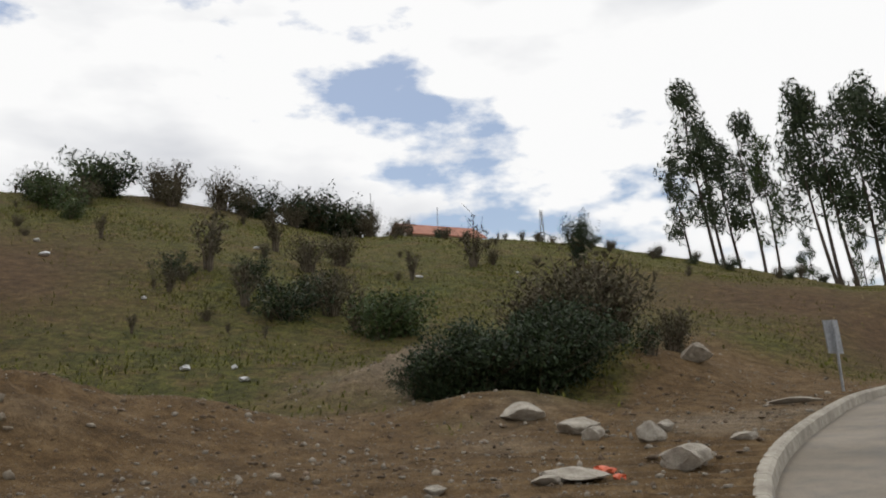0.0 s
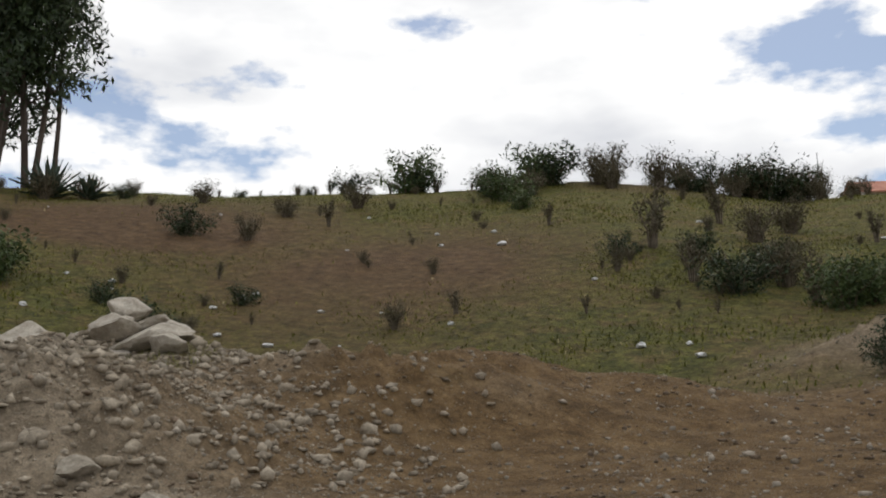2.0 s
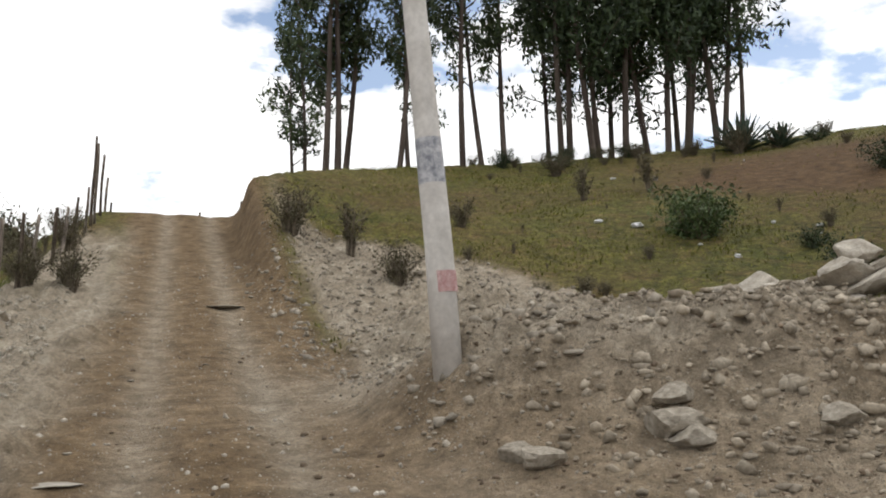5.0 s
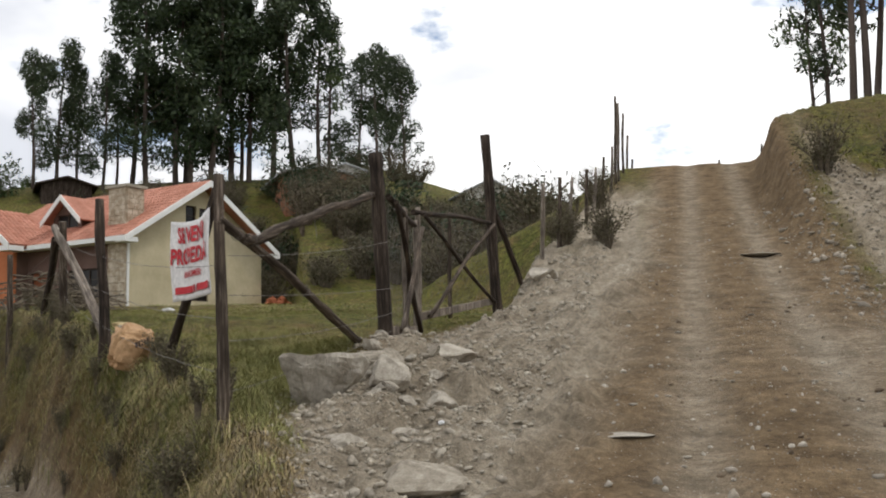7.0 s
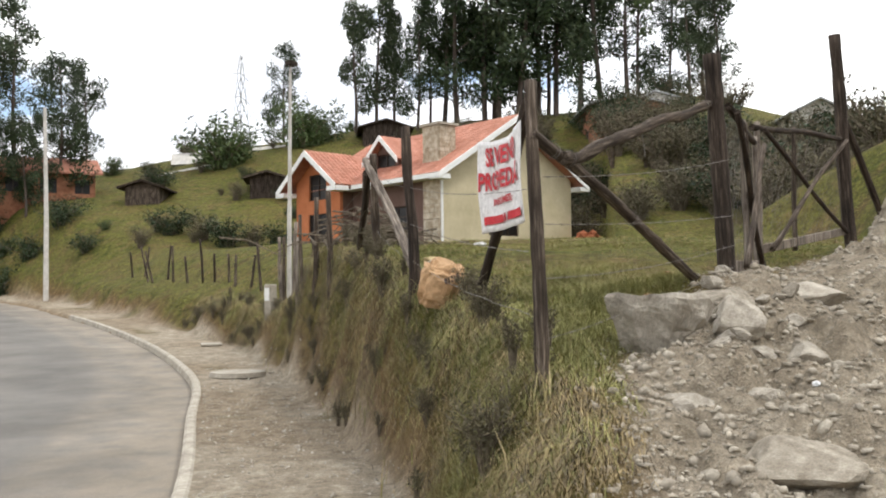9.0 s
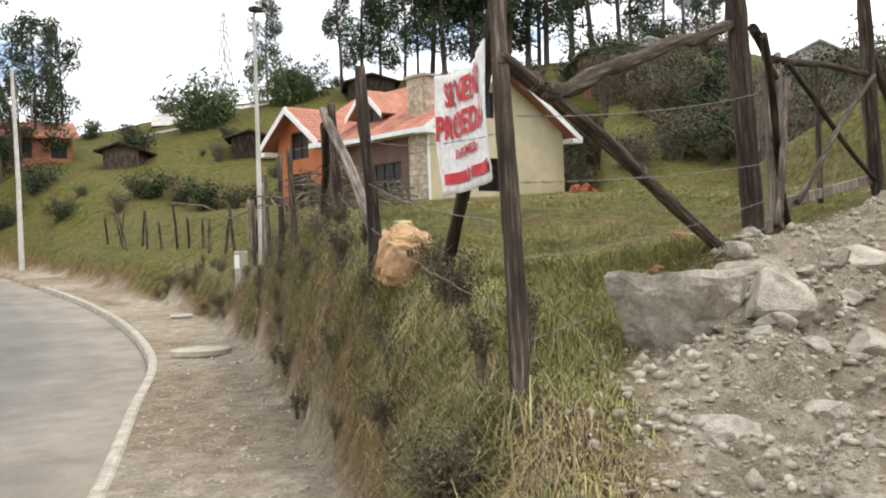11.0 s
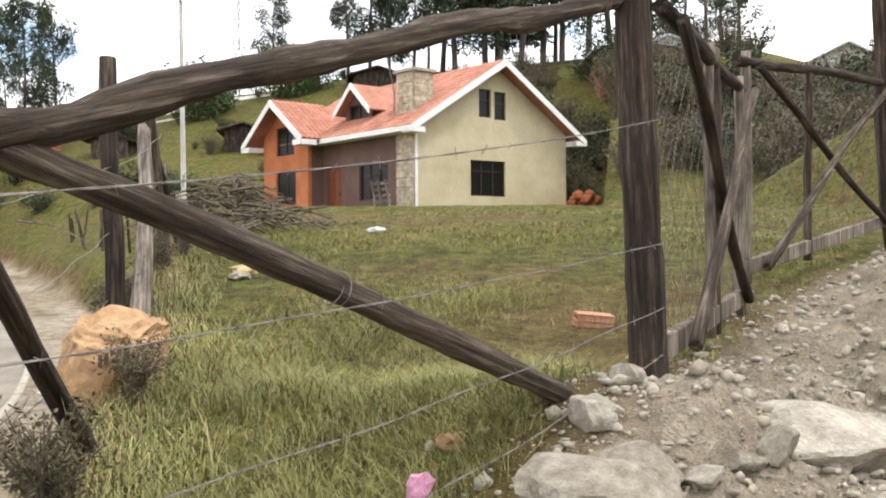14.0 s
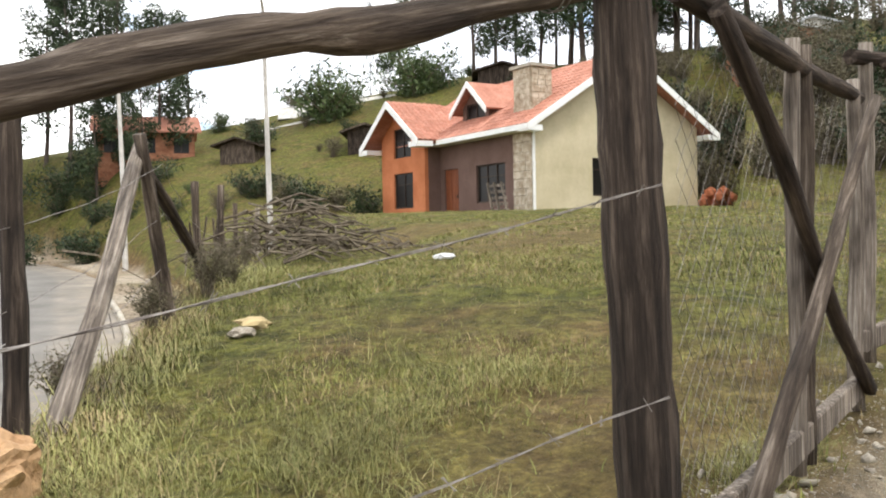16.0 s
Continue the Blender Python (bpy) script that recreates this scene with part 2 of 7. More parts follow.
# ---- the lie of the land ----
def smooth(a, b, v):
    t = np.clip((v - a) / (b - a), 0, 1)
    return t * t * (3 - 2 * t)


# the kerb, from the far bend past the camera and up the hill: x, y, z
KERB = [(-30, -110, 4.0), (-38.5, -78, 2.6), (-35.5, -54, 1.7), (-27.5, -36, 1.05), (-22.3, -25.5, 0.5), (-17.0, -17.4, 0.12), (-12.1, -12.1, 0.0), (-7.4, -7.3, 0.0),
        (-3.0, -3.9, 0.03), (0.2, -1.6, 0.1), (1.68, 3.25, 0.58), (2.42, 8.7, 1.34), (4.9, 14.4, 2.06), (8.7, 20.8, 2.7), (17, 30, 3.6), (40, 52, 5.6)]


def spline(points, steps):
    p = np.array(points, float)
    p = np.vstack([2 * p[0] - p[1], p, 2 * p[-1] - p[-2]])
    out = []
    for i in range(1, len(p) - 2):
        for t in np.linspace(0, 1, steps, endpoint=False):
            a, b, c, d = p[i - 1], p[i], p[i + 1], p[i + 2]
            out.append(0.5 * (2 * b + (c - a) * t + (2 * a - 5 * b + 4 * c - d) * t * t + (3 * b - a - 3 * c + d) * t**3))
    out.append(p[-2])
    return np.array(out)


KLINE = spline(KERB, 14)
KTAN = np.gradient(KLINE[:, :2], axis=0)
KTAN /= np.linalg.norm(KTAN, axis=1)[:, None]
KLEFT = np.stack([-KTAN[:, 1], KTAN[:, 0]], 1)
ROAD_WIDTH = 6.4


def from_kerb(x, y):
    """Signed distance from the kerb (positive on the dirt side) and the kerb's height there."""
    shape = np.shape(x)
    x, y = np.ravel(x), np.ravel(y)
    s, z = np.zeros(len(x)), np.zeros(len(x))
    for i in range(0, len(x), 20000):
        d = np.stack([x[i:i + 20000], y[i:i + 20000]], 1)[:, None] - KLINE[None, :, :2]
        k = np.argmin((d**2).sum(-1), 1)
        near = d[np.arange(len(k)), k]
        along = (near * KTAN[k]).sum(1)
        side = (near * KLEFT[k]).sum(1)
        far = np.sqrt((near**2).sum(1) - np.clip(along, -1.2, 1.2)**2 + 1e-9)
        s[i:i + 20000] = np.where(side > 0, 1, -1) * far
        z[i:i + 20000] = KLINE[k, 2]
    return s.reshape(shape), z.reshape(shape)


def track_z(d):
    d = np.clip(d, 0, 37.4)
    return 0.15 + 0.08 * d + 0.0042 * d * d


# heaps of spoil: x, y, height, radius along, radius across, turn in degrees
HEAPS = [(-11.03, 9.32, 1.25, 2.3, 1.5, 40), (-8.93, 6.39, 1.3, 2.4, 1.7, 40), (-7.59, 10.94, 1.15, 3, 1.8, 35), (-4.67, 13.25, 0.45, 2, 1.4, 25), (-1.56, 18.96, 0.55, 2.4, 1.3, 60), (0.06, 15.41, 0.4, 1.4, 1, 10), (-15.82, 6.05, 1.65, 2.8, 1.7, 60), (-12.74, 3.86, 0.5, 2.2, 1.2, 70), (-11.3, -2.7, 0.5, 2.2, 0.6, 95), (-10.4, -2.95, 0.28, 0.5, 1.1, 95), (-6.8, -2.9, 0.22, 1.8, 0.9, 100), (3.22, 19.62, 0.5, 3, 1.6, 0), (-10.54, 3.73, 0.8, 2.6, 1.7, 60), (-9.86, 2.96, 0.2, 1.1, 0.9, 60)]


def spill_edge(x):
    """How far the spoil beside the track reaches towards the fence."""
    return np.interp(x, [-34, -15, -11.8, -11.0, -9.2, -8.6, -8.0, -6.4, -5.5], [-4.85, -4.8, -4.55, -4.3, -4.4, -4.4, -4.05, -3.4, -3.2])


def fbm(x, y, scale, seed):
    """Cheap value noise made of rotated sine sums."""
    rng = np.random.RandomState(seed)
    out = np.zeros(np.shape(x))
    for k in range(7):
        a, f, ph = rng.uniform(0, 6.28), rng.uniform(0.7, 1.9) / scale, rng.uniform(0, 6.28)
        ph2 = rng.uniform(0, 6.28)
        u, v = x * math.cos(a) + y * math.sin(a), -x * math.sin(a) + y * math.cos(a)
        out = out + np.sin(u * f + ph + 1.3 * np.sin(v * f * 0.7 + ph2))
    return out / 4.0


SKY_YAW = [-120, -58, -20.6, -17.6, -11.4, -6.4, -1.2, 5.8, 9.4, 12, 16.3, 22, 29, 38, 44, 51, 58, 65.5, 72, 79, 82, 85.5, 88.6, 100]
SKY_EL = [2.0, 4.5, 7.8, 8.6, 10.25, 11.4, 12.2, 12.75, 12.7, 13.35, 14.25, 14.9, 14.8, 14.6, 14.25, 14.2, 14.05, 13.95, 13.8, 13.75, 13.4, 12.6, 11.2, 10.0]
SKY_R = [60, 60, 52, 51, 50, 50, 50, 50, 50, 50, 50, 50, 50, 50, 50, 50, 49, 48, 44, 39, 35, 32, 34, 40]
BACK_YAW = [88, 96, 102, 108, 114, 127, 134, 140, 146, 157, 170, 200]
BACK_EL = [10.5, 9.3, 9.7, 11.4, 10.6, 9.7, 8.6, 7.3, 6.3, 4.2, 2.8, 1.0]


def height(x, y):
    x, y = np.asarray(x, float), np.asarray(y, float)
    r = np.hypot(x, y) + 1e-6
    yaw = np.degrees(np.arctan2(-x, y))
    yaw2 = np.where(yaw < -90, yaw + 360, yaw)
    # the bare hillside
    el, rs = np.interp(yaw, SKY_YAW, SKY_EL), np.interp(yaw, SKY_YAW, SKY_R)
    top = 1.86 + rs * np.tan(np.radians(el))
    foot = np.minimum(17.0, rs * 0.55)
    s = np.clip((r - foot) / (rs - foot), 0, 1)
    low = 0.15 + (0.13 + 0.026 * x / r) * np.minimum(r, foot) + 0.1 * smooth(2.0, 8.0, r)
    za = low + (top - low) * (0.8 * s + 0.2 * s * s * (3 - 2 * s)) - 0.03 * np.clip(r - rs, 0, 200)
    za = za + 0.22 * fbm(x, y, 5.0, 3) * smooth(12, 25, r) * (1 - smooth(0.85, 1.0, s)) + 0.25 * fbm(x, y, 9.0, 8) * smooth(0.9, 1.0, s)
    # the lot, and the hills behind it
    u = np.clip((x + 7.9) * -0.84 + (y + 4.2) * -0.55, -6, 60)
    zb = 1.33 + 2.9 * (1 - np.exp(-u / 22)) / 0.845
    bel = np.interp(yaw2, BACK_YAW, BACK_EL)
    btop = 1.95 + 95 * np.tan(np.radians(bel))
    t = np.clip((r - 58) / 37, 0, 1)
    t = np.where(yaw2 < 112, np.clip((r - 40) / 55, 0, 1), t)
    zb = zb + (btop - zb) * (0.6 * t + 0.4 * t * t * (3 - 2 * t)) - 0.02 * np.clip(r - 95, 0, 300)
    zb = zb + 0.1 * fbm(x, y, 4.0, 5) * smooth(8, 20, r) + 0.5 * fbm(x, y, 10.0, 6) * smooth(60, 75, r) * (1 - smooth(85, 95, r))
    w = smooth(89, 97, yaw2) * (1 - smooth(200, 230, yaw2))
    z = za * (1 - w) + zb * w
    behind = smooth(185, 215, yaw2) * (1 - smooth(300, 325, yaw2))
    z = z * (1 - behind) + behind * 0.1
    # spoil heaps
    for hx, hy, hh, ra, rb, turn in HEAPS:
        c, sn = math.cos(radians(turn)), math.sin(radians(turn))
        a, b = (x - hx) * c + (y - hy) * sn, -(x - hx) * sn + (y - hy) * c
        q = np.sqrt((a / ra)**2 + (b / rb)**2)
        z = z + hh * np.exp(-(q**2.2) * 0.9) * (1 + 0.18 * fbm(x, y, 0.7, 11))
    # the dirt track cut into the slope
    d = -x
    yc = 0.3 + 0.035 * d
    off = y - yc
    tz = track_z(d) - 0.05 * (np.exp(-((off - 0.75) / 0.28)**2) + np.exp(-((off + 0.75) / 0.28)**2))
    right = 1 - smooth(1.35, np.interp(d, [8, 18, 28], [2.9, 2.8, 2.15]), off)
    # the shoulder falls away from the outer edge of the track
    edge_l = np.interp(d, [0, 16, 24, 30, 37, 60], [-4.0, -3.9, -4.3, -3.9, -3.2, -3.0])
    shoulder = track_z(d) - np.interp(d, [18, 28, 36], [2.2, 1.5, 0.55]) * np.clip(edge_l - off, 0, 40) + 0.12 * fbm(x, y, 1.6, 71)
    on_sh = smooth(15, 22, d) * (1 - smooth(41, 50, d)) * (off < 0)
    z = np.where(on_sh > 0, z + on_sh * np.maximum(shoulder - z, 0), z)
    left = np.clip((off - edge_l + 0.7) / 1.9, 0, 1)
    left = left * left * (3 - 2 * left)
    on = right * left * smooth(-2, 1.5, d) * (1 - smooth(41, 46, d))
    z = z * (1 - on) + tz * on
    # bank, pavement and road
    s, kz = from_kerb(x, y)
    lower = smooth(2.0, 4.5, -(x + y) / 2.0)
    edge = 2.45 + 0.18 * fbm(x, y, 1.0, 21) + 0.1 * fbm(x, y, 0.35, 22)
    flat = 1 - smooth(edge - 0.4, edge + 0.45, s)
    wide = 0.68 * smooth(15.5, 20.5, -(x + y) / 2.0)
    flat = flat * (1 - wide) + wide * (1 - smooth(edge - 0.4, edge + 5.0, s))
    easy = 1 - smooth(0.3, 5.0, s)
    k = (flat * lower + easy * (1 - lower)) * (s > 0)
    z = z * (1 - k) + (kz + 0.06) * k
    z = np.where((s < 0.05) & (s > -9), kz - 0.2, z)
    past = smooth(9, 20, -s)
    z = np.where(s <= -9, (kz - 0.2) * (1 - past) + np.maximum(z, kz - 0.2) * past, z)
    # small roughness
    rough = smooth(0.15, 0.6, s) * (1 - 0.6 * on)
    z = z + rough * (0.03 * fbm(x, y, 0.55, 31) + 0.016 * fbm(x, y, 0.21, 32) + 0.01 * fbm(x, y, 0.11, 33))
    se = spill_edge(x)
    spoil = smooth(se, se + 0.6, off) * (1 - smooth(-2.0, -1.2, off)) * smooth(5.0, 6.5, -x) * (x > -34) + smooth(2.0, 3.0, off) * (1 - smooth(6, 9, off)) * smooth(8.0, 9.5, -x) * (x > -34)
    for hx, hy, rr in ((-11.0, 9.3, 2.2), (-8.9, 6.4, 2.6), (-15.8, 6.05, 2.6), (-7.6, 10.9, 2.0), (-1.55, 19.0, 2.0)):
        spoil = np.maximum(spoil, np.exp(-((x - hx)**2 + (y - hy)**2) / (rr * rr)))
    z = z + spoil * (s > 0.4) * (0.2 * np.abs(fbm(x, y, 0.5, 61)) + 0.16 * np.abs(fbm(x, y, 0.24, 62)) + 0.11 * np.abs(fbm(x, y, 0.12, 63)) - 0.19)
    return z


def gz(x, y):
    return float(height(np.array([x]), np.array([y]))[0])


def covers(x, y):
    """Shares of grass, pale spoil and reddish dry growth over brown dirt."""
    r = np.hypot(x, y)
    yaw = np.degrees(np.arctan2(-x, y))
    s, kz = from_kerb(x, y)
    n = fbm(x, y, 3.0, 41) * 0.5 + fbm(x, y, 0.9, 42) * 0.35
    hill = smooth(15.5, 18.5, r + 2.0 * n - 8.0 * smooth(7.0, 11.0, -yaw)) * (yaw > -60) * (yaw < 92)
    grass = hill * (0.75 + 0.25 * smooth(-0.6, 0.4, n))
    red = hill * (np.exp(-(((x + 16) / 5.5)**2 + ((y - 24) / 8.0)**2)) * 1.25 + np.exp(-(((x + 30) / 7)**2 + ((y - 24) / 5.0)**2)) + np.exp(-(((x - 10) / 7)**2 + ((y - 33) / 6.0)**2)))
    red = np.clip(red + hill * 0.45 * smooth(0.15, 0.7, fbm(x, y, 6.0, 43)), 0, 0.95)
    off = y - 0.3 + 0.035 * x
    se = spill_edge(x) + 0.35 * n
    lot = smooth(2.15, 2.7, s + 0.4 * n) * smooth(-0.25, 0.25, se - off) * smooth(5.3, 6.3, -x)
    lot = lot * (0.5 + 0.5 * smooth(-0.5, 0.2, fbm(x, y, 2.4, 45) + 0.4 * n))
    far = (yaw > 92) * smooth(30, 34, r) + (yaw < -150) * smooth(30, 34, r) * (s > 3)
    grass = np.clip(np.maximum(grass, np.maximum(lot, far * (s > 2.6))), 0, 1)
    track = smooth(-2.6, -1.8, off) * (1 - smooth(2.0, 2.8, off)) * (x < 1) * (x > -48)
    spill = smooth(se - 0.25, se + 0.3, off) * (1 - smooth(-2.4, -1.2, off + 0.5 * n)) * smooth(4.8, 6.8, -x + n) * smooth(-36, -31, x)
    ce = np.interp(x, [-34, -27.5, -25.5, -23.0, -14, -10], [3.0, 3.6, 6.2, 8.6, 7.6, 7.0])
    cut = smooth(2.2, 3.0, off) * (1 - smooth(ce - 0.5, ce + 0.7, off + 0.8 * n)) * smooth(8.0, 10.0, -x + n) * smooth(-36, -31, x)
    ruts = np.exp(-((off - 0.75) / 0.3)**2) + np.exp(-((off + 0.75) / 0.3)**2)
    pale = 0.95 * np.maximum(spill, cut) + 0.4 * smooth(0.2, 0.8, n) * (1 - grass) + track * (0.12 + 0.5 * ruts)
    for hx, hy, k in ((-11.2, 9.4, 0.9), (-9.1, 6.3, 0.5), (-16.0, 6.05, 0.6), (-2.0, 18.6, 0.5), (-12.7, 3.9, 0.9)):
        pale = pale + k * np.exp(-((x - hx)**2 + (y - hy)**2) / 4.5)
    walkway = (1 - smooth(2.0, 2.4, s + 0.25 * n)) * (s > 0) * smooth(2, 5, -(x + y) / 2)
    pale = pale + walkway * (0.6 + 0.5 * smooth(-0.2, 0.3, fbm(x, y, 2.2, 44)))
    pale = pale + walkway * 0.7 * np.exp(-((x + 8.3)**2 + (y + 6.9)**2) / 6.0)
    lip = smooth(2.1, 2.35, s + 0.25 * n) * (1 - smooth(2.8, 3.2, s)) * smooth(2, 5, -(x + y) / 2)
    pale = pale * (1 - 0.8 * lip)
    pale = pale + 0.75 * np.exp(-((x + 6.4) / 3.0)**4 - ((y - 4.2) / 2.4)**4) * (0.55 + 0.5 * smooth(-0.5, 0.5, n))
    fresh = hill * (np.exp(-(((x + 6) / 9)**2 + ((y - 20.5) / 3.6)**2)) + 0.8 * np.exp(-(((x + 22) / 7)**2 + ((y - 15) / 3.5)**2)) + 0.6 * np.exp(-(((x + 2) / 7)**2 + ((y - 32) / 6)**2)))
    heap = np.exp(-((x + 7.2)**2 + (y - 11.2)**2) / 9) + np.exp(-((x + 10.9)**2 + (y - 9.8)**2) / 5) + np.exp(-((x + 1.4)**2 + (y - 18.6)**2) / 4) + np.exp(-((x + 15.8)**2 + (y - 6.6)**2) / 6)
    grass = grass * (1 - np.clip(heap * 1.3, 0, 1)) * (1 - np.maximum(track, np.maximum(spill, cut)))
    grass = np.maximum(grass, 0.5 * smooth(0.55, 0.9, fbm(x, y, 1.1, 47)) * (1 - track) * (1 - 0.75 * np.maximum(spill, cut)) * (s > 0.5))
    return grass, np.clip(pale, 0, 1), np.clip(red, 0, 1) * (grass > 0.2) * (1 - 0.85 * np.clip(fresh, 0, 1)), np.clip(fresh, 0, 1)


def mesh_from(name, verts, faces, mat, parent=None, label="", smooth_faces=False):
    me = bpy.data.meshes.new(name)
    me.from_pydata([tuple(v) for v in verts], [], faces)
    me.materials.append(mat)
    if smooth_faces:
        me.polygons.foreach_set("use_smooth", [True] * len(me.polygons))
    me.update()
    ob = new(name, me)
    if parent is not None:
        ob.parent = parent
    if label:
        ob["label"] = label
    return ob


def build_ground():
    na = 900
    rr = np.concatenate([np.geomspace(0.4, 3.5, 60, endpoint=False), np.geomspace(3.5, 19, 190, endpoint=False), np.geomspace(19, 900, 150)])
    nr = len(rr)
    aa = np.linspace(0, 2 * math.pi, na, endpoint=False)
    gx = (-4.5 + rr[:, None] * np.cos(aa)[None]).ravel()
    gy = (-1.0 + rr[:, None] * np.sin(aa)[None]).ravel()
    z = height(gx, gy)
    verts = np.vstack([np.stack([gx, gy, z], 1), [[-4.5, -1.0, gz(-4.5, -1.0)]]])
    i, j = np.meshgrid(np.arange(nr - 1), np.arange(na), indexing="ij")
    j2 = (j + 1) % na
    quads = np.stack([i * na + j, (i + 1) * na + j, (i + 1) * na + j2, i * na + j2], -1).reshape(-1, 4)
    faces = quads.tolist() + [(len(verts) - 1, k, (k + 1) % na) for k in range(na)]
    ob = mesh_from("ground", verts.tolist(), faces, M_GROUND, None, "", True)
    g, p, rd, fr = covers(verts[:, 0], verts[:, 1])
    at = ob.data.color_attributes.new("cover", "FLOAT_COLOR", "POINT")
    at.data.foreach_set("color", np.stack([g, p, rd, fr], 1).astype(np.float32).ravel())
    return tagged(ob, "rough hillside ground of bare dirt, pale spoil and dry grass", "ground", kind="structure")


GROUND = build_ground()


def strip(name, mat, offsets, lifts, start, stop, dust=None):
    line, left = KLINE[start:stop], KLEFT[start:stop]
    verts, faces, n = [], [], len(offsets)
    for p, q in zip(line, left):
        for o, h in zip(offsets, lifts):
            verts.append((p[0] + q[0] * o, p[1] + q[1] * o, p[2] + h))
    for i in range(len(line) - 1):
        for k in range(n - 1):
            faces.append((i * n + k, (i + 1) * n + k, (i + 1) * n + k + 1, i * n + k + 1))
    ob = mesh_from(name, verts, faces, mat, None, "", False)
    if dust is not None:
        at = ob.data.attributes.new("dust", "FLOAT", "POINT")
        at.data.foreach_set("value", np.tile(np.array(dust, np.float32), len(line)))
    return ob


offs = [-ROAD_WIDTH, -6.0, -5.4, -4.4, -3.0, -2.1, -1.7, -1.2, -0.8, -0.45, -0.2, -0.02]
dust = [1.0, 0.8, 0.4, 0.2, 0.1, 0.2, 0.6, 0.55, 0.85, 1.0, 1.0, 1.0]
road = strip("road", M_ASPHALT, offs, [-0.1] * len(offs), 0, len(KLINE), dust)
tagged(road, "grey asphalt road with dusty edges, curving round the lot", "road", kind="structure")


def fast_mesh(name, verts, faces, mat, smooth_faces=False):
    """A mesh from arrays: verts (n, 3) and faces (m, k), all with k corners."""
    me = bpy.data.meshes.new(name)
    verts, faces = np.asarray(verts, np.float32), np.asarray(faces, np.int32)
    m, k = faces.shape
    me.vertices.add(len(verts))
    me.vertices.foreach_set("co", verts.ravel())
    me.loops.add(m * k)
    me.loops.foreach_set("vertex_index", faces.ravel())
    me.polygons.add(m)
    me.polygons.foreach_set("loop_start", np.arange(m, dtype=np.int32) * k)
    me.polygons.foreach_set("loop_total", np.full(m, k, np.int32))
    if smooth_faces:
        me.polygons.foreach_set("use_smooth", np.ones(m, bool))
    me.materials.append(mat)
    me.update(calc_edges=True)
    return me


# the kerb, one cast block after another
def build_kerb():
    seg = np.r_[0, np.cumsum(np.linalg.norm(np.diff(KLINE[:, :2], axis=0), axis=1))]
    kerb = tagged(new("kerb"), "worn pale concrete kerb along the dirt edge", "kerb", kind="structure")
    a, step = seg[14 * 3], 1.0
    while a < seg[14 * 14]:
        f = lambda v: np.array([np.interp(v, seg, KLINE[:, k]) for k in range(3)])
        p, q = f(a + 0.008), f(a + step - 0.008)
        t = (q - p)[:2] / np.linalg.norm((q - p)[:2])
        n = np.array([-t[1], t[0]])
        bm = bmesh.new()
        ring = []
        for e in (p, q):
            ring.append([bm.verts.new((e[0] + n[0] * o, e[1] + n[1] * o, e[2] + h)) for o, h in ((-0.04, -0.3), (0.0, 0.05), (0.04, 0.08), (0.13, 0.08), (0.16, 0.06), (0.16, -0.3))])
        for i in range(6):
            j = (i + 1) % 6
            bm.faces.new((ring[0][i], ring[1][i], ring[1][j], ring[0][j]))
        bm.faces.new(ring[0]), bm.faces.new(ring[1][::-1])
        bmesh.ops.recalc_face_normals(bm, faces=bm.faces[:])
        me = bpy.data.meshes.new("kerb_block")
        bm.to_mesh(me)
        bm.free()
        me.materials.append(M_CONCRETE)
        new("kerb_block", me).parent = kerb
        a += step


build_kerb()

# ---- tools for things ----
def part(name, bm, mat, parent=None, label="", bevel=0.0):
    if bevel:
        bmesh.ops.bevel(bm, geom=bm.edges[:], offset=bevel, segments=1, affect="EDGES")
    bmesh.ops.recalc_face_normals(bm, faces=bm.faces[:])
    me = bpy.data.meshes.new(name)
    bm.to_mesh(me)
    bm.free()
    me.materials.append(mat)
    ob = new(name, me)
    if parent is not None:
        ob.parent = parent
    if label:
        ob["label"] = label
    return ob


def thing(name, label, category, m=None, group="", kind=""):
    ob = new(name)
    ob.empty_display_size = 0.2
    if m is not None:
        ob.matrix_world = m
    return tagged(ob, label, category, group, kind)


def box(bm, lo, hi):
    v = [bm.verts.new((x, y, z)) for z in (lo[2], hi[2]) for y in (lo[1], hi[1]) for x in (lo[0], hi[0])]
    for f in ((0, 2, 3, 1), (4, 5, 7, 6), (0, 1, 5, 4), (2, 6, 7, 3), (0, 4, 6, 2), (1, 3, 7, 5)):
        bm.faces.new([v[i] for i in f])
    return v


def prism(bm, poly, along):
    """A closed prism of a polygon of 3D points, pushed along a vector."""
    along = Vector(along)
    a = [bm.verts.new(p) for p in poly]
    b = [bm.verts.new(Vector(p) + along) for p in poly]
    bm.faces.new(a)
    bm.faces.new(b[::-1])
    for i in range(len(a)):
        j = (i + 1) % len(a)
        bm.faces.new((a[i], b[i], b[j], a[j]))


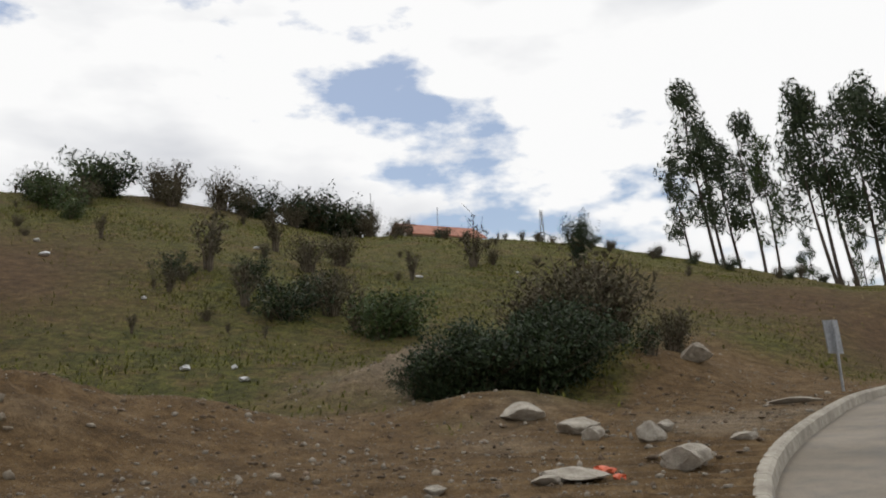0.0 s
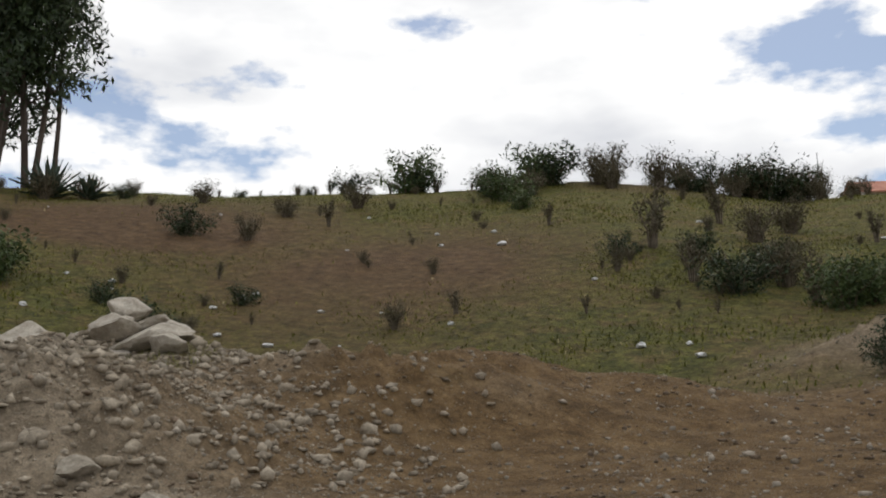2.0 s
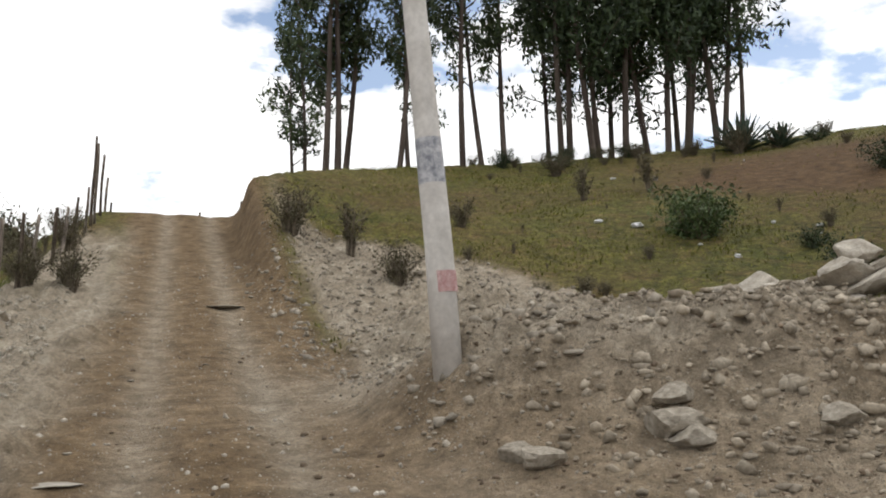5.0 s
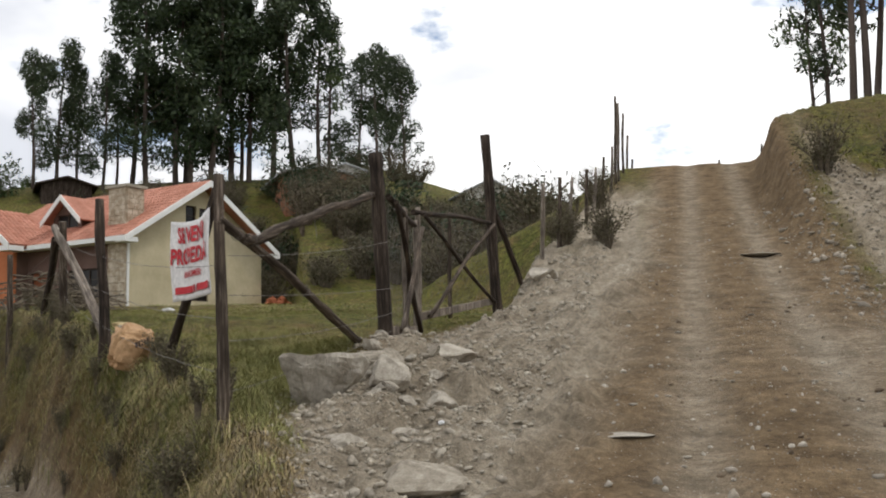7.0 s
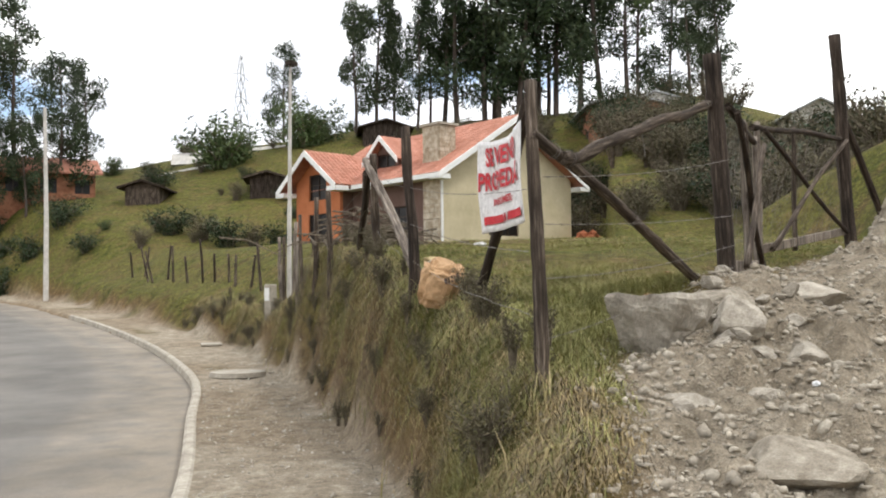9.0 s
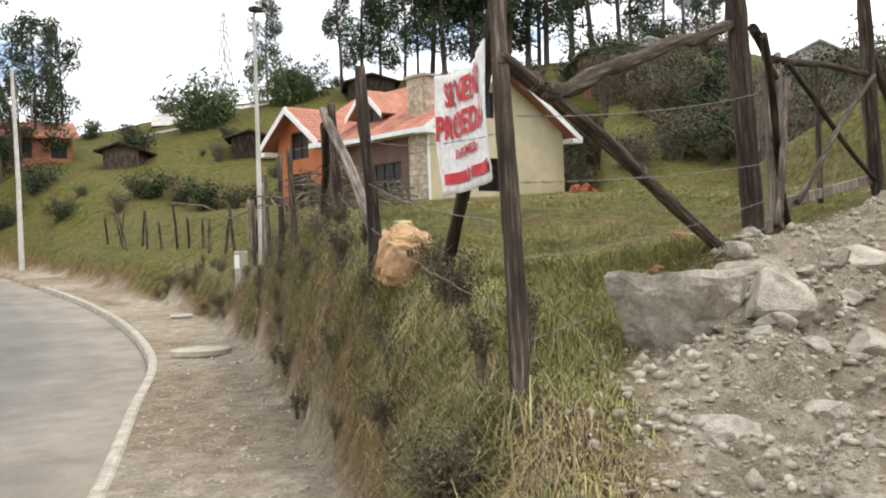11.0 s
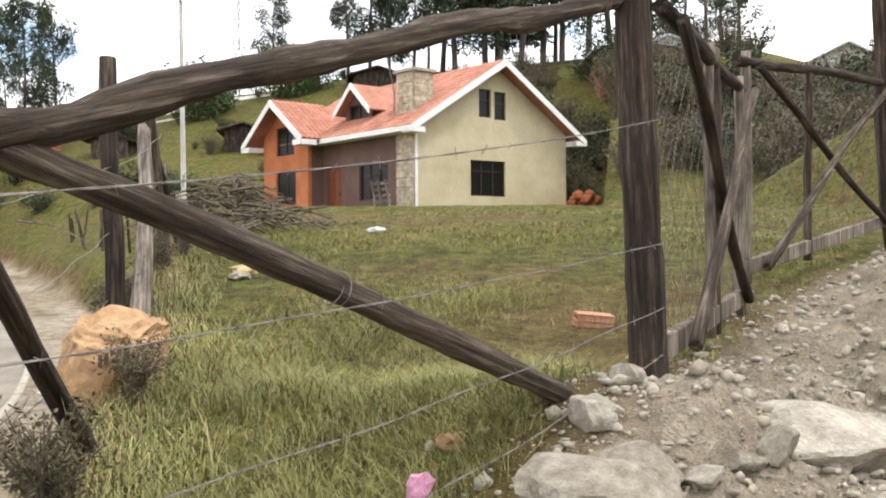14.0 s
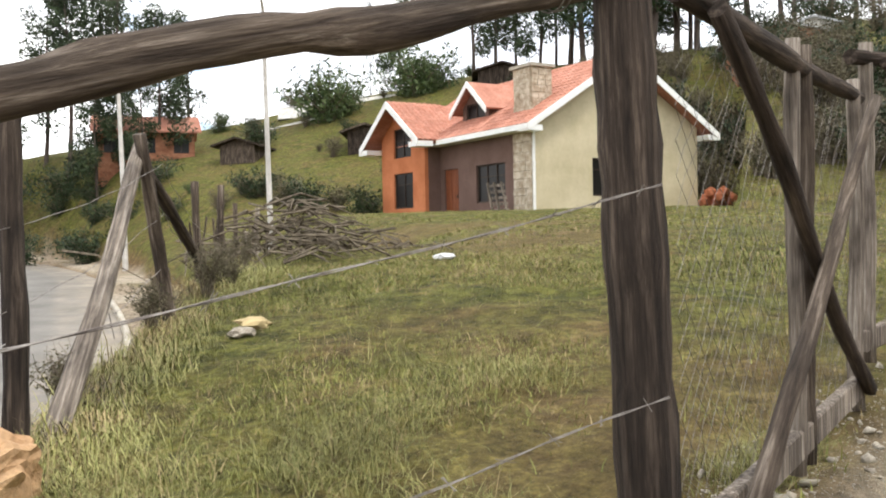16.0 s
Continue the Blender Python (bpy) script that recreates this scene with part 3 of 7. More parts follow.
def wall_with_holes(bm, outline, holes, to3, thick):
    """A wall of thickness in 2D (u, v) with rectangular holes; outline bottom at v0, its top may be a gable polyline."""
    us = sorted({u for u, _ in outline} | {h[0] for h in holes} | {h[1] for h in holes})
    tops = sorted(outline[2:], key=lambda q: q[0])
    v0 = outline[0][1]

    def roof(u):
        return float(np.interp(u, [q[0] for q in tops], [q[1] for q in tops]))

    for u0, u1 in zip(us[:-1], us[1:]):
        if u1 - u0 < 1e-4:
            continue
        mid = (u0 + u1) / 2
        spans, low = [], v0
        for h in sorted([h for h in holes if h[0] < mid < h[1]], key=lambda h: h[2]):
            spans.append(((low, low), (h[2], h[2])))
            low = h[3]
        spans.append(((low, low), (roof(u0), roof(u1))))
        for (a0, a1), (b0, b1) in spans:
            if b0 - a0 > 1e-4 or b1 - a1 > 1e-4:
                prism(bm, [to3(u0, a0), to3(u1, a1), to3(u1, b1), to3(u0, b0)], thick)
    bmesh.ops.remove_doubles(bm, verts=bm.verts[:], dist=0.0005)


# ---- the house: local x runs along the gable wall, y along the long wall, z up ----
def build_house():
    W, L, E, R = 9.85, 12.1, 4.1, 7.15   # gable width, length, eaves, ridge
    ax = radians(73)
    ex, ey = Vector((-math.sin(ax), math.cos(ax), 0)), Vector((-math.cos(ax), -math.sin(ax), 0))
    m = Matrix.Translation((-41.6, -25.9, 4.1)) @ Matrix((ex, ey, (0, 0, 1))).transposed().to_4x4()
    house = thing("house", "house with cream, brown and orange walls and red tiled roof", "house", m)
    # gable wall
    bm = bmesh.new()
    g_holes = [(3.3, 5.55, 0.8, 2.5), (3.85, 4.62, 4.55, 5.9), (4.85, 5.6, 4.5, 5.85)]
    wall_with_holes(bm, [(0, -0.6), (W, -0.6), (W, E), (W / 2, R - 0.1), (0, E)], g_holes, lambda u, v: (u, 0, v), (0, 0.2, 0))
    part("gable_wall", bm, M_CREAM, house, "cream rendered gable wall")
    bm = bmesh.new()
    wall_with_holes(bm, [(0, -0.6), (W, -0.6), (W, E), (W / 2, R - 0.1), (0, E)], [], lambda u, v: (u, L, v), (0, -0.2, 0))
    part("back_gable_wall", bm, M_CREAM, house)
    bm = bmesh.new()
    box(bm, (W - 0.2, 0.2, -0.6), (W, L - 0.2, E))
    part("rear_wall", bm, M_CREAM, house)
    # long brown wall
    bm = bmesh.new()
    wall_with_holes(bm, [(1.35, -0.6), (7.6, -0.6), (7.6, E), (1.35, E)], [(2.05, 4.4, 0.65, 2.4), (5.95, 7.25, -0.6, 2.4)], lambda u, v: (0, u, v), (0.2, 0, 0))
    part("long_wall", bm, M_BROWN, house, "dark brown rendered wall")
    # stone-faced corner pier
    pier = bmesh.new()
    box(pier, (0.02, 0.2, -0.6), (0.2, 1.35, E))
    pier_ob = part("corner_pier", pier, M_STONE, house, "pier faced with tan and ochre stones")
    rnd = random.Random(4)
    z = -0.2
    while z < E - 0.3:
        h = rnd.uniform(0.28, 0.45)
        cut = rnd.uniform(0.4, 0.75)
        for y0, y1 in ((0.0, cut), (cut, 1.35)):
            st = bmesh.new()
            box(st, (-0.05 - rnd.uniform(0, 0.03), y0 + 0.015, z + 0.012), (0.02, y1 - 0.015, min(z + h, E) - 0.012))
            part("stone", st, M_STONE, pier_ob)
        z += h
    # projecting orange wing
    P, y0, y1, pk, oe = 0.9, 7.6, 12.1, 5.75, 4.35
    bm = bmesh.new()
    wall_with_holes(bm, [(y0, -0.6), (y1, -0.6), (y1, oe), ((y0 + y1) / 2, pk + 0.15), (y0, oe)], [(8.8, 10.8, 0.6, 2.4), (8.95, 10.75, 3.2, 4.7)], lambda u, v: (-P, u, v), (0.2, 0, 0))
    part("wing_wall", bm, M_ORANGE, house, "orange rendered wing wall with two windows")
    bm = bmesh.new()
    box(bm, (-P + 0.2, y0, -0.6), (0.2, y0 + 0.2, oe))
    part("wing_side_wall", bm, M_BROWN, house)
    bm = bmesh.new()
    box(bm, (-P + 0.2, y1 - 0.2, -0.6), (0.2, y1, oe))
    part("wing_side_wall", bm, M_BROWN, house)
    # white corner strip and plinth shadow line
    bm = bmesh.new()
    box(bm, (-0.02, -0.06, -0.5), (0.1, 0.0, E))
    part("downpipe", bm, M_WHITE, house, "white downpipe on the corner")

    def slab(name, quad, t, mat, parent, label=""):
        """A flat slab from four corners with thickness t below it."""
        b = bmesh.new()
        n = (Vector(quad[1]) - Vector(quad[0])).cross(Vector(quad[3]) - Vector(quad[0])).normalized()
        if n.z < 0:
            n = -n
        prism(b, quad, -n * t)
        return part(name, b, mat, parent, label)

    ov, dz = 0.75, 0.75 * (R - E) / (W / 2)
    ze, yo, yl = E + 0.12 - dz, -0.75, L + 0.6
    roof_f = slab("roof", [(-ov, yo, ze), (-ov, yl, ze), (W / 2, yl, R + 0.12), (W / 2, yo, R + 0.12)], 0.1, M_ROOF, house, "red clay tile roof slope")
    roof_b = slab("roof", [(W + ov, yo, ze), (W + ov, yl, ze), (W / 2, yl, R + 0.12), (W / 2, yo, R + 0.12)], 0.1, M_ROOF, house)

    def tiles(parent, base, along, up, na, nu, tw):
        """Ribs of barrel tiles laid up a slope, one course after another."""
        verts, faces = [], []
        al, upv = Vector(along), Vector(up)
        nrm = al.cross(upv).normalized()
        if nrm.z < 0:
            nrm = -nrm
        for i in range(na):
            for k in range(nu):
                p = Vector(base) + al * (i * tw) + upv * (k / nu)
                q = p + upv * (1.04 / nu)
                n0 = len(verts)
                for o, lift in ((p, 0.075), (q, 0.05)):
                    for a, h in ((0.02, 0.0), (0.3, lift), (0.7, lift), (0.98, 0.0)):
                        verts.append(o + al * (a * tw) + nrm * (h + 0.006))
                faces += [(n0, n0 + 1, n0 + 5, n0 + 4), (n0 + 1, n0 + 2, n0 + 6, n0 + 5), (n0 + 2, n0 + 3, n0 + 7, n0 + 6), (n0, n0 + 3, n0 + 2, n0 + 1)]
        return tagged(mesh_from("roof_tiles", verts, faces, M_ROOF, parent), kind="stuff")

    tiles(roof_f, (-ov, yo, ze), (0, 1, 0), (W / 2 + ov, 0, R + 0.12 - ze), 44, 16, (yl - yo) / 44)
    tiles(roof_b, (W + ov, yo, ze), (0, 1, 0), (-W / 2 - ov, 0, R + 0.12 - ze), 44, 16, (yl - yo) / 44)
    # white barge boards and eaves
    for x0, x1 in ((-ov, W / 2), (W + ov, W / 2)):
        bm = bmesh.new()
        prism(bm, [(x0, yo - 0.03, ze - 0.27), (x1, yo - 0.03, R - 0.18), (x1, yo - 0.03, R + 0.15), (x0, yo - 0.03, ze + 0.05)], (0, 0.06, 0))
        part("bargeboard", bm, M_WHITE, house, "white bargeboard")
    for x0, x1 in ((-ov, 0.0), (W, W + ov)):
        bm = bmesh.new()
        box(bm, (x0, yo, ze - 0.27), (x1, 0.0, ze - 0.2))
        box(bm, (x0, yo + 0.03, ze - 0.2), (x1, 0.1, ze - 0.02))
        part("eave_return", bm, M_WHITE, house)
    bm = bmesh.new()
    box(bm, (-ov - 0.03, yo, ze - 0.2), (-ov + 0.03, y0 - 0.9, ze + 0.03))
    box(bm, (-ov, yo, ze - 0.2), (0.0, y0, ze - 0.14))
    part("front_fascia", bm, M_WHITE, house, "white eaves fascia")
    bm = bmesh.new()
    box(bm, (W + ov - 0.03, yo, ze - 0.2), (W + ov + 0.03, yl, ze + 0.03))
    box(bm, (W, yo, ze - 0.2), (W + ov, yl, ze - 0.14))
    part("rear_fascia", bm, M_WHITE, house)
    # wing roof, ridge running into the main slope
    ym, wo = (y0 + y1) / 2, 0.85
    wz = oe + 0.1 - wo * (pk - oe) / (y1 - ym) - 0.12
    xo = -P - 0.9
    for ya in (y0 - wo, y1 + wo):
        w_ob = slab("wing_roof", [(xo, ya, wz), (xo, ym, pk + 0.25), (W / 2 * 0.55, ym, pk + 0.25), (0.6, ya, wz)], 0.1, M_ROOF, house)
        tiles(w_ob, (xo, ya, wz), (1, 0, 0), (0, ym - ya, pk + 0.25 - wz), 11, 10, 0.3)
        bm = bmesh.new()
        prism(bm, [(xo - 0.03, ya, wz - 0.3), (xo - 0.03, ym, pk - 0.08), (xo - 0.03, ym, pk + 0.28), (xo - 0.03, ya, wz + 0.06)], (0.06, 0, 0))
        part("wing_bargeboard", bm, M_WHITE, house, "white bargeboard")
        bm = bmesh.new()
        box(bm, (xo, min(ya, ya + (0.85 if ya < ym else -0.85)), wz - 0.3), (-P, max(ya, ya + (0.85 if ya < ym else -0.85)), wz - 0.04))
        part("wing_eave_return", bm, M_WHITE, house)
    # dormer with its own little roof
    dx, dy0, dy1, dh, dpk = 0.75, 4.35, 6.6, 5.35, 6.35
    bm = bmesh.new()
    wall_with_holes(bm, [(dy0, 4.3), (dy1, 4.3), (dy1, dh), ((dy0 + dy1) / 2, dpk), (dy0, dh)], [(dy0 + 0.3, dy1 - 0.3, 4.75, 5.5)], lambda u, v: (dx, u, v), (0.15, 0, 0))
    box(bm, (dx + 0.15, dy0, 4.3), (dx + 2.2, dy0 + 0.12, dh))
    box(bm, (dx + 0.15, dy1 - 0.12, 4.3), (dx + 2.2, dy1, dh))
    dormer = part("dormer", bm, M_BROWN, house, "brown dormer with a white-edged roof")
    dm = (dy0 + dy1) / 2
    for ya in (dy0 - 0.45, dy1 + 0.45):
        zz = dh - 0.25
        slab("dormer_roof", [(dx - 0.5, ya, zz), (dx - 0.5, dm, dpk + 0.15), (dx + 3.0, dm, dpk + 0.15), (dx + 3.0, ya, zz)], 0.09, M_ROOF, dormer)
        b = bmesh.new()
        prism(b, [(dx - 0.53, ya, zz - 0.25), (dx - 0.53, dm, dpk - 0.12), (dx - 0.53, dm, dpk + 0.17), (dx - 0.53, ya, zz + 0.05)], (0.06, 0, 0))
        part("dormer_bargeboard", b, M_WHITE, dormer)
    # chimney
    bm = bmesh.new()
    box(bm, (0.55, 0.75, 3.9), (1.65, 2.05, 6.5))
    ch = part("chimney", bm, M_STONE, house, "stone-faced chimney with a pale cap")
    rnd = random.Random(8)
    for x in (0.51, 1.63):
        z = 4.6
        while z < 6.35:
            y = 0.75
            h = rnd.uniform(0.2, 0.34)
            while y < 1.9:
                w2 = min(rnd.uniform(0.3, 0.55), 2.05 - y)
                st = bmesh.new()
                box(st, (x, y + 0.012, z + 0.012), (x + 0.06, y + w2 - 0.012, z + h - 0.012))
                part("stone", st, M_STONE, ch)
                y += w2
            z += h
    z = 4.6
    while z < 6.35:
        x, h = 0.55, rnd.uniform(0.2, 0.34)
        while x < 1.5:
            w2 = min(rnd.uniform(0.3, 0.5), 1.65 - x)
            st = bmesh.new()
            box(st, (x + 0.012, 0.7, z + 0.012), (x + w2 - 0.012, 0.75, z + h - 0.012))
            part("stone", st, M_STONE, ch)
            x += w2
        z += h
    bm = bmesh.new()
    box(bm, (0.42, 0.6, 6.5), (1.78, 2.2, 6.64))
    part("cap", bm, M_CONCRETE, ch)
    # windows: frame bars and panes
    def window(o, du, w, h, nrm, cols, bars):
        o, du, nrm = Vector(o), Vector(du), Vector(nrm)
        up = Vector((0, 0, 1))
        fr = 0.07

        def bar(u0, u1, v0, v1):
            b = bmesh.new()
            prism(b, [o + du * u0 + up * v0, o + du * u1 + up * v0, o + du * u1 + up * v1, o + du * u0 + up * v1], nrm * 0.07)
            part("glazing_bar", b, M_FRAME, win)

        b = bmesh.new()
        rings = []
        for k, dd in ((0.0, 0.0), (fr, 0.0), (fr, 0.07), (0.0, 0.07)):
            rings.append([b.verts.new(o + du * u + up * v + nrm * dd) for u, v in ((k, k), (w - k, k), (w - k, h - k), (k, h - k))])
        for r0, r1 in zip(rings, rings[1:] + rings[:1]):
            for i in range(4):
                j = (i + 1) % 4
                b.faces.new((r0[i], r0[j], r1[j], r1[i]))
        win = part("window", b, M_FRAME, house, "dark-framed window with dark glass")
        for c in range(1, cols):
            bar(w * c / cols - 0.03, w * c / cols + 0.03, fr, h - fr)
        for k in bars:
            bar(fr, w - fr, h * k - 0.025, h * k + 0.025)
        b = bmesh.new()
        prism(b, [o + nrm * 0.05 + du * 0.03 + up * 0.03, o + nrm * 0.05 + du * (w - 0.03) + up * 0.03, o + nrm * 0.05 + du * (w - 0.03) + up * (h - 0.03), o + nrm * 0.05 + du * 0.03 + up * (h - 0.03)], nrm * 0.01)
        part("pane", b, M_GLASS, win)

    window((3.3, 0.09, 0.8), (1, 0, 0), 2.25, 1.7, (0, 1, 0), 3, (0.7,))
    window((3.85, 0.09, 4.55), (1, 0, 0), 0.77, 1.35, (0, 1, 0), 1, (0.6,))
    window((4.85, 0.09, 4.5), (1, 0, 0), 0.75, 1.35, (0, 1, 0), 1, (0.6,))
    window((0.09, 2.05, 0.65), (0, 1, 0), 2.35, 1.75, (1, 0, 0), 3, (0.68,))
    window((-0.81, 8.8, 0.6), (0, 1, 0), 2.0, 1.8, (1, 0, 0), 2, (0.68,))
    window((-0.81, 8.95, 3.2), (0, 1, 0), 1.8, 1.5, (1, 0, 0), 2, (0.6,))
    window((dx + 0.06, dy0 + 0.3, 4.75), (0, 1, 0), dy1 - dy0 - 0.6, 0.75, (1, 0, 0), 2, ())
    b = bmesh.new()
    box(b, (0.08, 5.98, -0.5), (0.14, 7.22, 2.38))
    for k in range(2):
        for j in range(3):
            box(b, (0.06, 6.08 + 0.58 * k, 0.15 + 0.75 * j), (0.08, 6.54 + 0.58 * k, 0.75 + 0.75 * j))
    dr = part("front_door", b, M_DOOR, house, "varnished wooden front door")
    b = bmesh.new()
    box(b, (0.02, 6.12, 0.98), (0.06, 6.18, 1.12))
    part("handle", b, M_FRAME, dr)
    b = bmesh.new()
    box(b, (0.0, 1.35, E), (W, L, E + 0.05))
    part("ceiling_slab", b, M_WHITE, house)
    return house


build_house()

# ---- fences, gate and sign ----
def tube(bm, pts, radii, sides=9, rnd=None, wob=0.0, cap=True):
    """A knobbly tapering tube through points."""
    rings = []
    pts = [Vector(p) for p in pts]
    for i, p in enumerate(pts):
        d = (pts[min(i + 1, len(pts) - 1)] - pts[max(i - 1, 0)]).normalized()
        a = d.cross(Vector((0.31, 0.17, 0.93) if abs(d.z) < 0.9 else (1, 0, 0))).normalized()
        b = d.cross(a)
        ring = []
        for k in range(sides):
            w = 2 * math.pi * k / sides
            r = radii[i] * (1 + (rnd.uniform(-wob, wob) if rnd else 0))
            ring.append(bm.verts.new(p + a * math.cos(w) * r + b * math.sin(w) * r))
        rings.append(ring)
    for r0, r1 in zip(rings[:-1], rings[1:]):
        for k in range(sides):
            j = (k + 1) % sides
            bm.faces.new((r0[k], r0[j], r1[j], r1[k]))
    if cap:
        bm.faces.new(rings[0][::-1]), bm.faces.new(rings[-1])


def along_grain(ob, origin, d):
    """Turns an object's own z along d, leaving its shape where it is."""
    m = Matrix.Translation(origin) @ d.to_track_quat("Z", "Y").to_matrix().to_4x4()
    ob.data.transform(m.inverted())
    ob.matrix_basis = m
    return ob


def log(name, p0, p1, r0, r1, mat, parent=None, label="", seed=1, bend=0.03, n=12, sides=10, wob=0.09):
    rnd = random.Random(seed)
    p0, p1 = Vector(p0), Vector(p1)
    d = p1 - p0
    side = d.cross(Vector((rnd.uniform(-1, 1), rnd.uniform(-1, 1), rnd.uniform(-1, 1)))).normalized()
    side2 = d.cross(side).normalized()
    pts, rad = [], []
    f1, f2 = rnd.uniform(0, 6), rnd.uniform(0, 6)
    for i in range(n + 1):
        t = i / n
        e = math.sin(math.pi * t)
        pts.append(p0 + d * t + side * bend * d.length * e * math.sin(3.1 * t + f1) + side2 * bend * d.length * 0.6 * e * math.sin(5.2 * t + f2))
        rad.append((r0 + (r1 - r0) * t) * (1 + rnd.uniform(-0.07, 0.07)))
    bm = bmesh.new()
    tube(bm, pts, rad, sides, rnd, wob)
    ob = along_grain(part(name, bm, mat, parent, label), p0, d)
    ob.data.polygons.foreach_set("use_smooth", [len(p.vertices) == 4 for p in ob.data.polygons])
    return ob


# the corner section: two posts, brace, rail and wires
P1, P2 = Vector((-7.97, -4.02, 1.35)), Vector((-11.70, -3.70, 2.02))
corner_post = tagged(log("fence_post", P1 + Vector((0.03, 0.02, -0.4)), (-8.16, -4.17, 3.53), 0.055, 0.046, M_WOOD, None, "", 3, 0.006, 22, 12, 0.06),
                     "weathered dark wooden fence post with peeling bark beside the banner", "fence post")
gate_post = tagged(log("gate_post", P2 + Vector((0.0, 0.02, -0.5)), (-11.72, -3.82, 4.43), 0.096, 0.09, M_WOOD_DARK, None, "", 5, 0.004, 26, 14, 0.05),
                   "thick dark round wooden gate post wrapped with barbed wire", "gate post")
bm = bmesh.new()
rnd = random.Random(8)
brace_pts = [tuple(p) for p in spline([(-8.08, -4.13, 3.12), (-9.1, -4.02, 2.8), (-10.3, -3.92, 2.36), (-11.56, -3.79, 1.87)], 10)]
tube(bm, brace_pts, [(0.043 + 0.008 * i / 30) * (1 + 0.05 * math.sin(i * 0.7) + rnd.uniform(-0.04, 0.04)) for i in range(len(brace_pts))], 12, rnd, 0.06)
brace = along_grain(part("fence_brace", bm, M_WOOD), Vector(brace_pts[0]), Vector(brace_pts[-1]) - Vector(brace_pts[0]))
brace.data.polygons.foreach_set("use_smooth", [len(p.vertices) == 4 for p in brace.data.polygons])
tagged(brace, "long dark weathered log bracing the gate post diagonally", "fence brace")
bm = bmesh.new()
rnd = random.Random(12)
rail_pts = [(-8.46, -4.06, 2.98), (-8.746, -4.049, 3.012), (-9.117, -4.031, 3.154), (-9.488, -3.992, 3.266), (-9.965, -3.967, 3.409), (-10.441, -3.922, 3.572), (-10.865, -3.875, 3.655), (-11.289, -3.848, 3.798), (-11.66, -3.84, 3.9)]
rail_pts = [tuple(p) for p in spline(rail_pts, 5)]
tube(bm, rail_pts, [(0.052 - 0.006 * i / len(rail_pts)) * (1 + 0.09 * math.sin(i * 0.9) + rnd.uniform(-0.05, 0.05)) for i in range(len(rail_pts))], 12, rnd, 0.09)
rail = along_grain(part("fence_rail", bm, M_WOOD), Vector(rail_pts[0]), Vector(rail_pts[-1]) - Vector(rail_pts[0]))
rail.data.polygons.foreach_set("use_smooth", [len(p.vertices) == 4 for p in rail.data.polygons])
tagged(rail, "crooked grey weathered log rail running up to the gate post", "fence rail")


def wire(p0, p1, sag=0.03, barbs=True, r=0.0045, seed=1, name="barbed_wire"):
    """Two twisted strands with barbs."""
    rnd = random.Random(seed)
    p0, p1 = Vector(p0), Vector(p1)
    n = max(8, int((p1 - p0).length / 0.09))
    bm = bmesh.new()
    side = (p1 - p0).cross(Vector((0, 0, 1))).normalized()
    base = [p0.lerp(p1, i / n) - Vector((0, 0, sag * 4 * (i / n) * (1 - i / n))) + side * 0.012 * math.sin(i * 0.6 + seed) for i in range(n + 1)]
    for ph in (0, math.pi):
        tube(bm, [b + side * 0.0022 * math.cos(i * 1.3 + ph) + Vector((0, 0, 0.0022 * math.sin(i * 1.3 + ph))) for i, b in enumerate(base)], [r] * (n + 1), 4, None, 0, False)
    if barbs:
        for i in range(1, n, 2):
            c = base[i]
            for k in range(2):
                d = Vector((rnd.uniform(-1, 1), rnd.uniform(-1, 1), rnd.uniform(-1, 1))).normalized() * 0.022
                tube(bm, [c - d, c + d], [r * 0.8, r * 0.5], 3, None, 0, False)
    return part(name, bm, M_WIRE)


for k, (za, zb, sg) in enumerate(((2.79, 3.3, 0.05), (2.45, 2.72, 0.03), (2.06, 2.42, 0.06), (1.62, 2.2, 0.04))):
    tagged(wire((-8.02, -4.02, za), (-11.62, -3.61, zb), sg, True, 0.0016, k + 1), "rusty barbed wire strand between weathered posts", "barbed wire", "barbed wire strands")
for k, (z, ob) in enumerate(((3.33, 1), (2.9, 1), (2.4, 1), (2.12, 1))):
    bm = bmesh.new()
    cx = -11.70 - 0.01 * (z - 2.0)
    tube(bm, [(cx + 0.094 * math.cos(a), -3.76 + 0.094 * math.sin(a), z + 0.02 * math.sin(a * 2)) for a in np.linspace(0, 6.28, 20)], [0.0025] * 20, 4, None, 0, False)
    part("wire_wrap", bm, M_WIRE, gate_post)
for z in (3.05, 2.79, 2.45, 2.06, 1.62):
    bm = bmesh.new()
    tube(bm, [(-7.94 - 0.087 * (z - 1.35) + 0.06 * math.cos(a), -4.05 - 0.069 * (z - 1.35) + 0.06 * math.sin(a), z + 0.015 * math.sin(a)) for a in np.linspace(0, 6.28, 16)], [0.0025] * 16, 4, None, 0, False)
    part("wire_wrap", bm, M_WIRE, corner_post)


def tie(parent, c, d, r):
    """A few turns of thin wire round a log."""
    c, d = Vector(c), Vector(d).normalized()
    a = d.cross(Vector((0, 0, 1))).normalized()
    b = d.cross(a)
    bm = bmesh.new()
    n = 26
    tube(bm, [c + d * (0.05 * i / n - 0.025) + (a * math.cos(i * 0.35) + b * math.sin(i * 0.35)) * r for i in range(n)], [0.0024] * n, 4, None, 0, False)
    ob = part("wire_tie", bm, M_WIRE)
    ob.parent = parent
    ob.matrix_parent_inverse = parent.matrix_basis.inverted()


